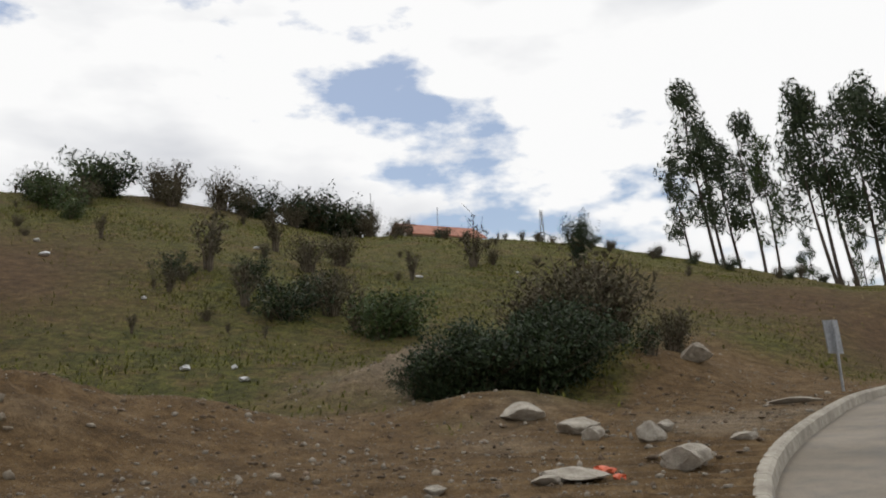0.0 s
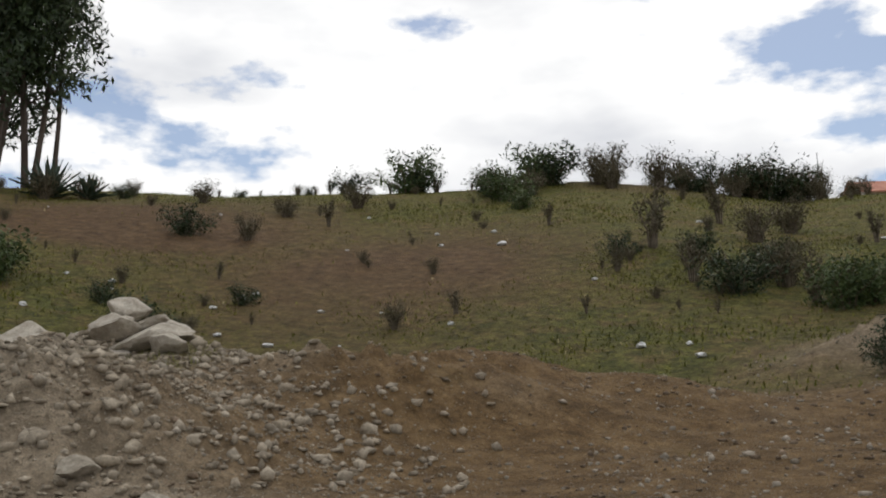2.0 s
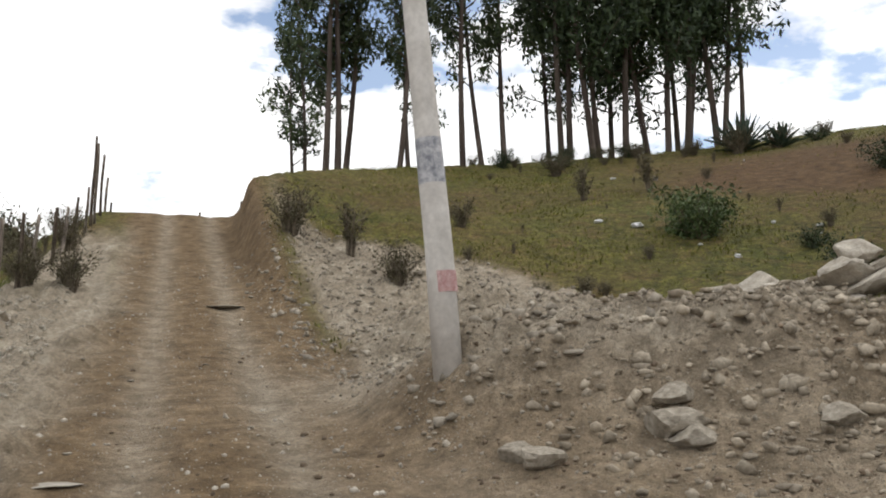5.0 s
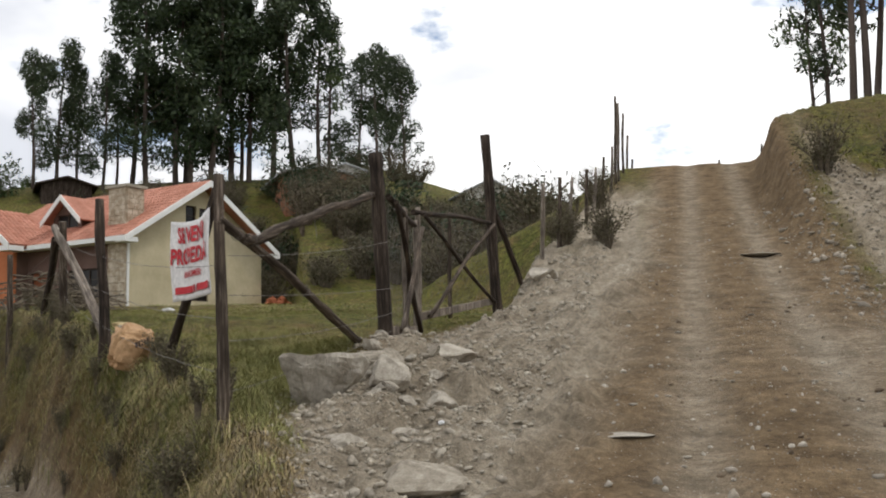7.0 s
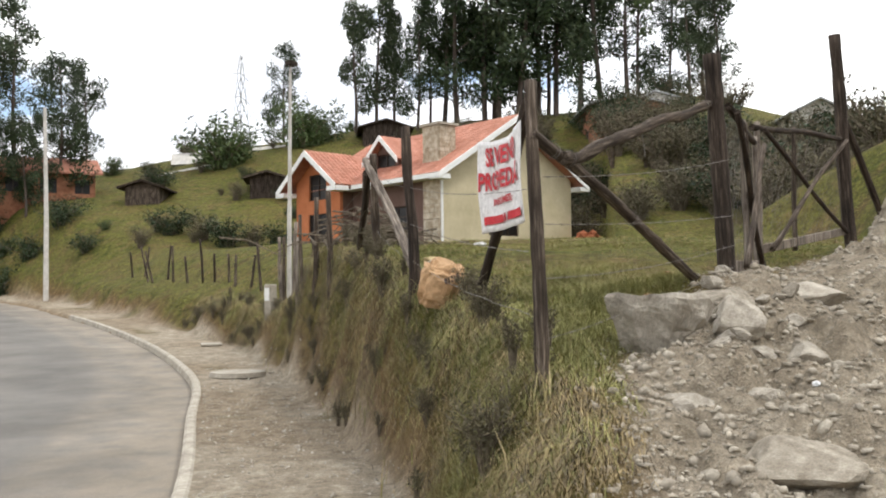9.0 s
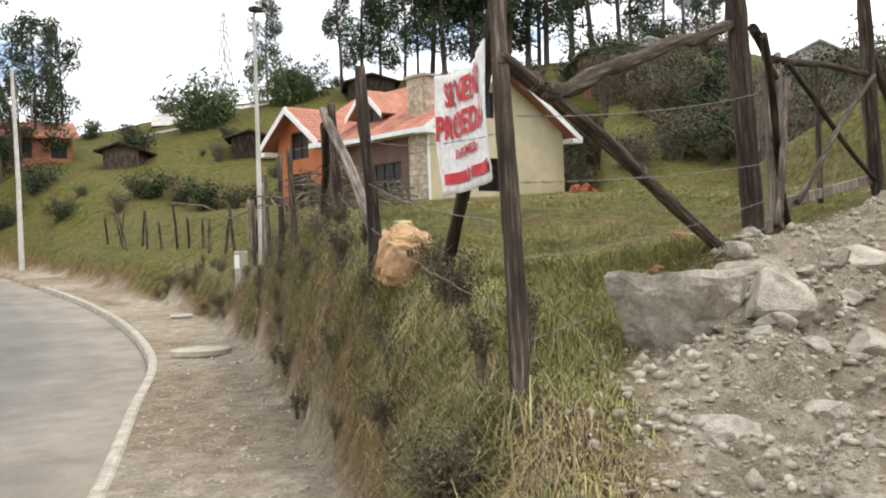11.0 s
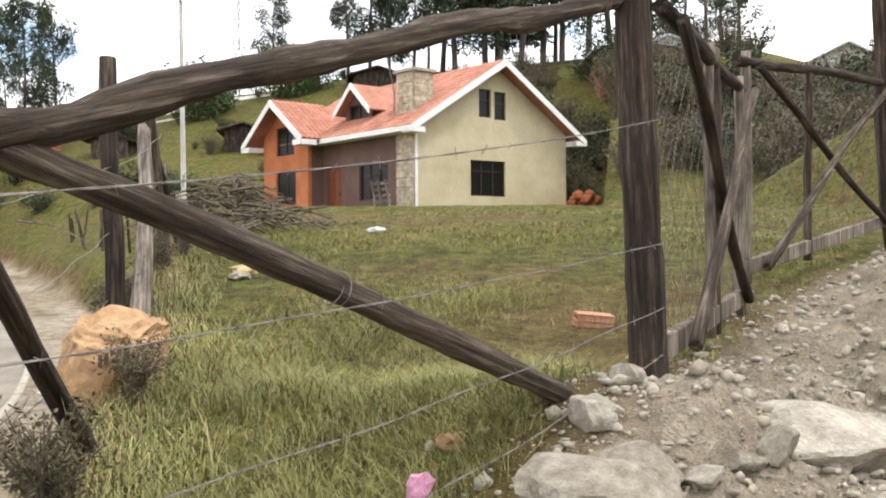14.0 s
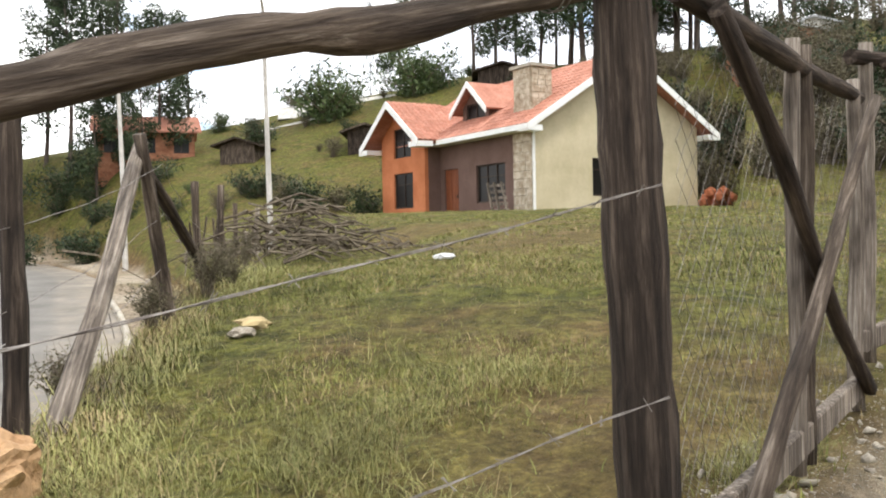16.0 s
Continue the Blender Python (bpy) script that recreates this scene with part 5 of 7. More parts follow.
# on the ridge above the upper road: yaw, range, height, lean, kind
for yaw, r, h, lean, k in ((-14.6, 62, 11.5, -9, 3), (-15.9, 64, 16, -8, 1), (-16.6, 63, 14.8, -6, 3), (-18.3, 64, 14, -7, 1), (-18.9, 63, 12, -5, 4), (-17.4, 66, 15, -6, 3),
                           (-22.3, 60, 18, -8, 5), (-23.4, 60, 17.5, -7, 1), (-24.8, 60, 18, -6, 0), (-25.6, 62, 18.5, -5, 5), (-26.6, 61, 17, -5, 0), (-21.0, 66, 8, -4, 4), (-20.2, 66, 6, 0, 4), (-23.8, 66, 9, -3, 4), (-28.5, 62, 18, -5, 1), (-30, 64, 17, -4, 2)):
    x, y = polar(yaw, r)
    place(EUC[k], x, y, h * (1.0 if yaw > -19.5 else 0.82) / 16, rnd.uniform(0, 6), (0, lean), "tall slender eucalyptus bent by wind on the ridge", "eucalyptus on the ridge", 0.3, 0.85)
# the grove over the hollow
for i, (yaw, r, k, h) in enumerate(((77.4, 46, 1, 19), (76.6, 46, 0, 20), (76.0, 47, 3, 19), (73.0, 47, 1, 17), (72.2, 49, 3, 15), (68.6, 48, 1, 18), (67.2, 50, 4, 17), (65.6, 50, 3, 18), (62.4, 50, 1, 19), (61.7, 51, 0, 20), (60.7, 50, 2, 20),
                                    (60.0, 52, 1, 19), (58.4, 51, 2, 21), (57.4, 52, 0, 19), (56.0, 52, 2, 20), (54.8, 53, 5, 20), (53.2, 53, 2, 21), (52.5, 53, 0, 19), (51.9, 54, 1, 17), (59.3, 56, 2, 19), (55.4, 57, 2, 20), (63.5, 56, 0, 18), (78.8, 50, 4, 15), (79.4, 52, 3, 14), (70.5, 55, 4, 15))):
    x, y = polar(yaw, r)
    place(EUC[k], x, y, h / 16, rnd.uniform(0, 6), (rnd.uniform(-3, 3), rnd.uniform(-4, 2)), "tall eucalyptus with bare lower trunk and dark crown", "eucalyptus grove", 0.3, 0.9)
# behind the house
for i, (yaw, r, k, h) in enumerate(((127.2, 92, 3, 15), (126.0, 93, 3, 16), (123.3, 90, 2, 14), (121.8, 92, 0, 22), (120.6, 90, 2, 23), (119.4, 91, 2, 25), (118.4, 92, 0, 26), (117.2, 90, 2, 25), (116.0, 93, 1, 26), (114.6, 92, 2, 24), (113.4, 94, 0, 25),
                                    (112.2, 92, 1, 24), (110.9, 93, 1, 20), (109.9, 92, 4, 17), (107.4, 88, 3, 14), (108.3, 90, 2, 12), (105.6, 92, 5, 14), (106.6, 95, 2, 13), (124.6, 95, 3, 13), (122.6, 96, 2, 13), (131.6, 100, 1, 12), (119.0, 97, 2, 20), (115.4, 98, 2, 20))):
    x, y = polar(yaw, r)
    place(EUC[(7, 6, 6, 7, 4, 7)[k] if i % 4 != 3 else k], x, y, h / 16, rnd.uniform(0, 6), (rnd.uniform(-2, 2), rnd.uniform(-2, 2)), "tall dark eucalyptus on the slope behind the house", "trees behind the house", 0.4, 1.05)
# by the bend
for yaw, r, k, h in ((145.9, 88, 1, 17), (147.2, 90, 0, 15), (143.4, 80, 6, 12), (142.2, 84, 7, 12), (145.4, 77, 7, 9), (147.0, 78, 6, 10), (144.3, 78, 7, 8), (148.6, 86, 2, 16), (150.0, 90, 1, 15), (152.0, 84, 2, 14), (154.5, 88, 0, 16), (157.0, 90, 2, 15), (160.0, 84, 1, 16)):
    x, y = polar(yaw, r)
    place(EUC[k], x, y, h / 16, rnd.uniform(0, 6), (0, 0), "eucalyptus beside a brick house by the bend", "trees by the bend", 0.3, 1.1)
for t in EUC:
    clear_proto(t)

BUSH_A = [shrub("leafy_bush", 11 + i, 1.6, 1.2, 2400, M_LEAF_DARK, 0.06, 18) for i in range(3)]
BUSH_B = [shrub("dry_bush", 21 + i, 1.6, 0.75, 1300, M_SCRUB, 0.045, 26, 0.4) for i in range(3)]
BUSH_C = [shrub("stalk_bush", 31 + i, 1.5, 0.3, 520, M_SCRUB, 0.04, 11, 0.5) for i in range(3)]
BUSH_D = [shrub("green_bush", 41 + i, 1.5, 1.1, 2600, M_LEAF_LIGHT, 0.06, 18) for i in range(2)]
BUSH_L = [shrub("leafy_bush", 51 + i, 2.4, 1.9, 9000, M_LEAF_DARK, 0.065, 34, 0.1) for i in range(2)]
LAB = {"A": "dark green leafy bush on the slope", "B": "dry twiggy brown-green bush on the slope", "C": "thin upright dry shrub on the slope", "D": "bright green rounded bush on the slope", "L": "large dense dark green bush in the hollow"}
KIND = {"A": BUSH_A, "B": BUSH_B, "C": BUSH_C, "D": BUSH_D, "L": BUSH_L}


def put_bush(kind, yaw, r, s, squash=1.0):
    x, y = polar(yaw, r)
    place(rnd.choice(KIND[kind]), x, y, s, rnd.uniform(0, 6), (0, 0), LAB[kind], "", 0.34 * s, squash)


# the thicket in the hollow, with a taller dark tree over it
for row in (("L", 1.6, 17.0, 0.45), ("L", 0.4, 17.3, 0.55), ("L", 358.8, 17.1, 0.66), ("L", 357.0, 17.4, 0.7), ("L", 355.4, 17.4, 0.72), ("L", 353.8, 18.0, 0.72), ("B", 354.6, 21.5, 1.5), ("B", 353.0, 21.0, 1.7), ("B", 351.8, 21.5, 1.75), ("B", 356.0, 22.0, 1.2), ("B", 352.4, 20.2, 1.4), ("B", 351.2, 20.4, 1.5),
            ("A", 353.6, 19.0, 0.9), ("A", 354.6, 17.8, 0.7), ("B", 347.4, 21.5, 0.85), ("B", 347.0, 21.7, 0.7), ("B", 350.4, 20.8, 1.1), ("B", 348.6, 19.8, 0.6)):
    put_bush(*row)
x, y = polar(352.6, 24)
dark_tree = place(BUSH_L[0], x, y, 0.62, 1.0, (0, 0), "small dark round-headed tree over the thicket", "", -1.75, 0.42)
tagged(log("thin_trunk", (x, y, gz(x, y) - 0.2), (x, y, gz(x, y) + 2.2), 0.07, 0.04, M_BARK, None, "", 301, 0.01, 6, 7), "thin dark trunk under a round leafy head", "trunk")
# bushes picked out on the open slope: kind, yaw, range, scale
for row in (("A", 25.2, 46, 1.1), ("D", 24.4, 44, 1.4), ("C", 15.4, 31, 2.2), ("A", 12.6, 30, 0.7), ("B", 9.4, 33, 1.2), ("A", 10.6, 26, 1.0), ("B", 8.0, 27, 1.2), ("D", 5.0, 24, 1.0), ("D", 3.8, 24.5, 1.0), ("C", 17.6, 28, 0.9), ("A", 17.4, 30, 0.6),
            ("C", 3.0, 33, 1.1), ("C", 359.2, 37, 1.9), ("B", 358.0, 38, 0.6), ("C", 13.2, 27, 1.4), ("C", 19.6, 24, 0.5), ("C", 21.6, 36, 0.9), ("B", 22.6, 46, 1.2), ("B", 7.4, 36, 1.3), ("A", 9.0, 28, 0.9), ("C", 6.4, 25, 1.4), ("C", 11.4, 37, 1.8)):
    put_bush(*row)
for row in (("C", 35.4, 38, 1.1), ("B", 40.4, 35, 0.9), ("A", 46.6, 24, 0.8), ("A", 40.6, 27, 0.5), ("C", 27.6, 25, 0.7), ("B", 31.4, 24, 0.6), ("B", 33.6, 42, 1.1), ("D", 55.4, 29, 1.3), ("D", 54.6, 28.4, 1.0), ("A", 48.6, 27, 0.5), ("C", 61.4, 35, 1.5), ("C", 57.4, 36, 1.6),
            ("B", 63.0, 42, 1.0), ("B", 52.0, 45, 1.2), ("B", 49.8, 46, 1.2), ("B", 43.0, 44, 1.0), ("B", 38.0, 40, 0.9), ("C", 42.0, 30, 0.6), ("C", 76.0, 26, 1.6), ("B", 73.0, 24, 1.0), ("B", 79.6, 27, 1.2), ("B", 69.0, 30, 0.8), ("D", 23.4, 41, 0.8), ("A", 44.0, 36, 0.9)):
    put_bush(*row)
# the fringe along the skyline
for k in range(60):
    yaw = rnd.uniform(3, 50)
    put_bush(rnd.choice("BBCCA" if yaw > 26 else "BBBCA"), yaw, rnd.uniform(47, 53), rnd.uniform(0.35, 0.85) if yaw > 27 else rnd.uniform(0.5, 1.3))
for yaw, s, k in ((22.4, 2.2, "D"), (21.4, 1.9, "A"), (18.6, 1.9, "B"), (17.6, 2.1, "B"), (14.6, 2.0, "B"), (13.4, 1.7, "B"), (9.2, 2.3, "B"), (8.2, 2.2, "A"), (10.4, 1.9, "B"), (6.6, 1.9, "B"), (5.8, 1.4, "B"), (30.4, 2.2, "D"), (29.8, 1.3, "A"), (34.2, 1.2, "A"), (12.0, 1.6, "A"), (7.2, 1.8, "A")):
    put_bush(k, yaw, 49, s * 0.88)
for k in range(46):
    put_bush(rnd.choice("BBCA"), rnd.uniform(52, 80), rnd.uniform(44, 50), rnd.uniform(0.4, 0.9))
for k in range(40):
    put_bush(rnd.choice("BBCA"), rnd.uniform(-24, 2), rnd.uniform(46, 54), rnd.uniform(0.3, 0.6))
# loose shrubs over the slope
for k in range(70):
    yaw = rnd.uniform(-14, 74)
    put_bush(rnd.choice("BBBCC"), yaw, rnd.uniform(22, 46), rnd.uniform(0.2, 0.5))
# scrub behind the lot, over the bank at its back
for k in range(150):
    yaw, r = rnd.uniform(97, 124), rnd.uniform(44, 62)
    x, y = polar(yaw, r)
    if from_kerb(x, y)[0] > 6 and not (-58 < x < -36 and -34 < y < -17):
        put_bush(rnd.choice("BBBBA"), yaw, r, rnd.uniform(0.8, 1.9), rnd.uniform(1.0, 1.5))
for k in range(150):
    yaw = rnd.uniform(96, 124)
    put_bush(rnd.choice("BBBBA"), yaw, rnd.uniform(56, 86) if yaw > 104 else rnd.uniform(36, 70), rnd.uniform(1.2, 2.6))
for k in range(15):
    put_bush(rnd.choice("BBC"), 90 + rnd.uniform(3.6, 7.5), rnd.uniform(23, 40), rnd.uniform(0.5, 1.0))
# the green hill by the bend
for yaw, r, s, k in ((134.8, 84, 3.6, "D"), (134.0, 85, 2.4, "D"), (130.0, 88, 3.6, "D"), (129.2, 89, 2.6, "D"), (138.4, 80, 1.6, "A"), (136.8, 90, 2.0, "B"), (137.6, 64, 1.5, "A"), (135.8, 62, 1.6, "B"), (134.4, 60, 1.5, "A"), (133.0, 60, 1.4, "B"), (131.4, 59, 1.3, "A")):
    put_bush(k, yaw, r, s)
for k in range(40):
    put_bush(rnd.choice("BBAD"), rnd.uniform(126, 160), rnd.uniform(60, 96), rnd.uniform(0.5, 1.5))
for k in range(24):
    put_bush("A", rnd.uniform(143, 162), rnd.uniform(72, 84), rnd.uniform(1.0, 2.2))
for yaw, r, sz in ((143.6, 72, 1.7), (145.2, 71, 1.4), (146.6, 70, 1.9)):
    put_bush("A", yaw, r, sz)
# weeds along the bank
seg = np.r_[0, np.cumsum(np.linalg.norm(np.diff(KLINE[:, :2], axis=0), axis=1))]
s_from, s_to = (seg[np.argmin(np.hypot(KLINE[:, 0] - a, KLINE[:, 1] - b))] for a, b in ((-24, -28), (-6.2, -6.3)))
for k in range(70):
    s = s_to + (s_from - s_to) * rnd.uniform(0, 1) ** 1.5
    p = np.array([np.interp(s, seg, KLINE[:, i]) for i in range(2)]) + np.array([np.interp(s, seg, KLEFT[:, i]) for i in range(2)]) * rnd.uniform(2.1, 3.2)
    place(rnd.choice(BUSH_B + BUSH_C), p[0], p[1], rnd.uniform(0.2, 0.42), rnd.uniform(0, 6), (0, 0), "dry weed growing on the bank", "weeds on the bank", 0.03)
for grp in (BUSH_A, BUSH_B, BUSH_C, BUSH_D, BUSH_L):
    for b in grp:
        clear_proto(b)


# agave on the ridge
def agave(x, y, n, ln):
    z = gz(x, y)
    plant = thing("agave", "large spiky blue-green agave on the ridge", "agave")
    r2 = random.Random(9)
    for k in range(n):
        a, up = k * 2.4, 0.25 + 1.2 * (k / n)
        d = Vector((math.cos(a), math.sin(a), 0))
        s = d.cross(Vector((0, 0, 1)))
        bm = bmesh.new()
        rows = []
        for t, w in ((0, 0.12), (0.35, 0.15), (0.7, 0.1), (1.0, 0.01)):
            c = Vector((x, y, z)) + d * ln * t * math.cos(up) + Vector((0, 0, ln * t * math.sin(up) - 0.12 * t * t * ln * (1.4 - up)))
            rows.append([bm.verts.new(c + s * w + Vector((0, 0, 0.05))), bm.verts.new(c - Vector((0, 0, 0.03))), bm.verts.new(c - s * w + Vector((0, 0, 0.05)))])
        for r0, r1 in zip(rows[:-1], rows[1:]):
            bm.faces.new((r0[0], r0[1], r1[1], r1[0])), bm.faces.new((r0[1], r0[2], r1[2], r1[1])), bm.faces.new((r0[2], r0[0], r1[0], r1[2]))
        part("leaf", bm, M_AGAVE, plant)


M_AGAVE = simple("agave_leaf", (0.03, 0.05, 0.035), (0.08, 0.11, 0.08), 3, 0.6, 0.1, 0.01)
agave(*polar(51.8, 46), 34, 2.0)
agave(*polar(49.6, 46), 22, 1.3)

# ---- distant things ----
def small_house(name, label, x, y, z, w, d, h, rise, turn, wall, roof, windows, group=""):
    m = Matrix.Translation((x, y, z)) @ Matrix.Rotation(radians(turn), 4, "Z")
    ob = thing(name, label, "house", m, group)
    bm = bmesh.new()
    wall_with_holes(bm, [(-w / 2, -2), (w / 2, -2), (w / 2, h), (-w / 2, h)], [(a, b, c, e) for a, b, c, e in windows], lambda u, v: (u, -d / 2, v), (0, 0.2, 0))
    part("front_wall", bm, wall, ob)
    for xs in (-1, 1):
        bm = bmesh.new()
        prism(bm, [(xs * w / 2, -d / 2 + 0.2, -2), (xs * w / 2, d / 2, -2), (xs * w / 2, d / 2, h), (xs * w / 2, 0, h + rise), (xs * w / 2, -d / 2 + 0.2, h)], (-xs * 0.2, 0, 0))
        part("side_wall", bm, wall, ob)
    bm = bmesh.new()
    box(bm, (-w / 2 + 0.2, d / 2 - 0.2, -2), (w / 2 - 0.2, d / 2, h))
    part("back_wall", bm, wall, ob)
    for ys in (-1, 1):
        bm = bmesh.new()
        o = 0.5
        prism(bm, [(-w / 2 - o, ys * (d / 2 + o), h - o * rise / (d / 2)), (w / 2 + o, ys * (d / 2 + o), h - o * rise / (d / 2)), (w / 2 + o, 0, h + rise), (-w / 2 - o, 0, h + rise)], (0, 0, 0.14))
        part("roof", bm, roof, ob)
    for a, b, c, e in windows:
        bm = bmesh.new()
        box(bm, (a, -d / 2 + 0.08, c), (b, -d / 2 + 0.12, e))
        win = part("window", bm, M_GLASS, ob)
        bm = bmesh.new()
        box(bm, ((a + b) / 2 - 0.04, -d / 2 + 0.03, c), ((a + b) / 2 + 0.04, -d / 2 + 0.08, e))
        part("frame", bm, M_FRAME, win)
    return ob


M_BRICK = simple("brick_wall", (0.22, 0.09, 0.05), (0.36, 0.17, 0.1), 2.5, 0.9, 0.3, 0.01)
M_ZINC = simple("zinc_roof", (0.4, 0.41, 0.42), (0.55, 0.56, 0.57), 1, 0.6, 0.2, 0.01, None, 0.3)
M_PALE = simple("pale_wall", (0.5, 0.48, 0.44), (0.66, 0.64, 0.6), 0.6, 0.9, 0.2, 0.01)


def sight(yaw, el, r):
    x, y = polar(yaw, r)
    return x, y, 1.75 + r * math.tan(radians(el))


x, y, z = sight(1.6, 12.6, 105)
small_house("house", "low house with a red roof just over the ridge", x, y, z - 2.4, 9, 6, 2.0, 1.6, 28, M_PALE, M_ROOF, [(-2, -0.8, 0.6, 1.6)])
x, y, z = sight(100.9, 9.4, 78)
small_house("house", "small pale house with a grey sheet metal roof uphill", x, y, z - 1.2, 4.6, 4, 1.4, 1.0, 30, M_PALE, M_ZINC, [(-2, -1.0, 0.2, 1.2), (0.8, 1.8, 0.2, 1.2)], "houses uphill")
x, y, z = sight(111.4, 9.3, 84)
small_house("house", "half-hidden brick house among the trees", x, y, z - 2.2, 8, 6, 4.0, 0.6, 35, M_BRICK, M_ZINC, [(-3.5, -2.0, 0.8, 2.2), (0.6, 2.0, 0.8, 2.2), (-3.2, -2.0, 2.9, 3.9)], "houses uphill")
x, y, z = sight(109.2, 9.6, 86)
small_house("house", "half-hidden white house among the trees", x, y, z - 1.6, 4.6, 5, 3.3, 0.9, 20, M_PALE, M_ZINC, [(-1.6, -0.4, 1.8, 3.0), (0.6, 1.8, 1.8, 3.0)], "houses uphill")
x, y, z = sight(125.4, 9.6, 88)
small_house("shed", "dark open timber shed on the hill", x, y, z - 1.2, 5.5, 4, 1.3, 0.6, 40, M_WOOD_DARK, M_WOOD_DARK, [(-2, -0.4, 0.2, 1.1), (0.3, 1.9, 0.2, 1.1)])
x, y = -47.5, -66.5
z = gz(x, y) - 0.3
up = max(7.4 - z, 0)
small_house("house", "brick house with a red roof by the bend", x, y, z, 6.8, 5.4, 2.2 + up, 1.2, 150, M_BRICK, M_ROOF, [(-3.0, -1.9, 0.5 + up, 1.6 + up), (-0.6, 0.6, 0.5 + up, 1.6 + up), (1.9, 3.0, 0.5 + up, 1.6 + up)])
x, y = polar(132.2, 74)
z = gz(x, y) + 0.4
small_house("shed", "ramshackle timber shed on the green slope", x, y, z - 0.4, 3.4, 2.5, 0.9, 0.4, 40, M_WOOD_DARK, M_WOOD, [(-1.2, 0.2, 0.0, 0.8)])
x, y = polar(138.9, 76)
z = gz(x, y) + 0.3
small_house("shed", "low timber pen on the green slope", x, y, z - 0.3, 4, 2.5, 0.7, 0.4, 35, M_WOOD, M_WOOD_DARK, [(-1, 0, 0.1, 0.5)])
# pale cut terraces on the far hill
for yaw0, yaw1, e0, e1, r in ((129.0, 137.8, 8.0, 9.1, 88), (134.6, 138.6, 7.0, 7.9, 84), (125.5, 132.0, 8.9, 9.5, 90)):
    a, b, c, d = sight(yaw0, e0, r), sight(yaw1, e0 - 0.4, r), sight(yaw1, e1 - 0.9, r + 1.5), sight(yaw0, e1, r + 1.5)
    bm = bmesh.new()
    prism(bm, [a, b, c, d], (-1.5, -1.5, -0.4))
    tagged(part("cut_bank", bm, M_PALE), "pale bare cut bank on the far hill", "bank", kind="structure")


def pylon(x, y, z, h, label):
    ob = thing("pylon", label, "pylon")
    leg = lambda sx, sy, t: Vector((x + sx * 1.6 * (1 - 0.88 * t), y + sy * 1.6 * (1 - 0.88 * t), z + h * t))
    for sx in (-1, 1):
        for sy in (-1, 1):
            bm = bmesh.new()
            tube(bm, [leg(sx, sy, 0), leg(sx, sy, 1)], [0.1, 0.06], 4)
            part("leg", bm, M_METAL, ob)
    for k in range(7):
        t0, t1 = k / 7, (k + 1) / 7
        bm = bmesh.new()
        for (ax, ay), (bx, by) in (((-1, -1), (1, -1)), ((1, -1), (1, 1)), ((1, 1), (-1, 1)), ((-1, 1), (-1, -1))):
            tube(bm, [leg(ax, ay, t0), leg(bx, by, t1)], [0.05, 0.05], 3)
            tube(bm, [leg(bx, by, t0), leg(ax, ay, t1)], [0.05, 0.05], 3)
        part("lattice", bm, M_METAL, ob)
    for t, w in ((0.7, 3.2), (0.85, 2.6)):
        bm = bmesh.new()
        tube(bm, [(x - w, y - w * 0.3, z + h * t), (x, y, z + h * (t + 0.03)), (x + w, y + w * 0.3, z + h * t)], [0.06, 0.1, 0.06], 4)
        part("cross_arm", bm, M_METAL, ob)


x, y, z = sight(354.9, 11.2, 170)
pylon(x, y, gz(x, y) - 0.5, z + 9.0 - gz(x, y), "far steel lattice pylon over the ridge")
x, y, z = sight(134.0, 8.6, 150)
pylon(x, y, gz(x, y) - 0.5, z + 15.5 - gz(x, y), "far steel lattice pylon on the hill")
for yaw, el, hh in ((5.6, 13.0, 4.6), (1.4, 13.0, 3.0)):
    x, y, z = sight(yaw, el, 90)
    bm = bmesh.new()
    tube(bm, [(x, y, z - 3), (x, y, z + hh - 0.6)], [0.05, 0.04], 6)
    tagged(part("mast", bm, M_METAL), "thin metal mast behind the ridge", "mast", "masts")

# ---- loose things ----
def rock_mesh(seed, subdiv=3, rough=0.3, flat=0.75, cut=9):
    """An angular stone: a noisy ball with sheared-off faces."""
    rnd = random.Random(seed)
    bm = bmesh.new()
    bmesh.ops.create_icosphere(bm, subdivisions=subdiv, radius=1.0)
    off = Vector((rnd.uniform(-50, 50),) * 3)
    for v in bm.verts:
        v.co *= 1 + rough * noise.noise(v.co * 1.1 + off) + rough * 0.4 * noise.noise(v.co * 3.1 + off)
    for k in range(cut):
        n = Vector((rnd.uniform(-1, 1), rnd.uniform(-1, 1), rnd.uniform(-0.6, 1))).normalized()
        dd = rnd.uniform(0.55, 0.85)
        for v in bm.verts:
            e = v.co.dot(n) - dd
            if e > 0:
                v.co -= n * e
    for v in bm.verts:
        v.co *= 1 + 0.05 * noise.noise(v.co * 5 + off) + 0.03 * noise.noise(v.co * 11 + off)
        v.co.z *= flat
    me = bpy.data.meshes.new("rock")
    bm.to_mesh(me)
    bm.free()
    return me


ROCKS = [rock_mesh(i + 1) for i in range(6)]
for me in ROCKS:
    me.materials.append(M_ROCK)
ROCKS_D = [m.copy() for m in ROCKS]
for me in ROCKS_D:
    me.materials.clear()
    me.materials.append(M_CLOD)


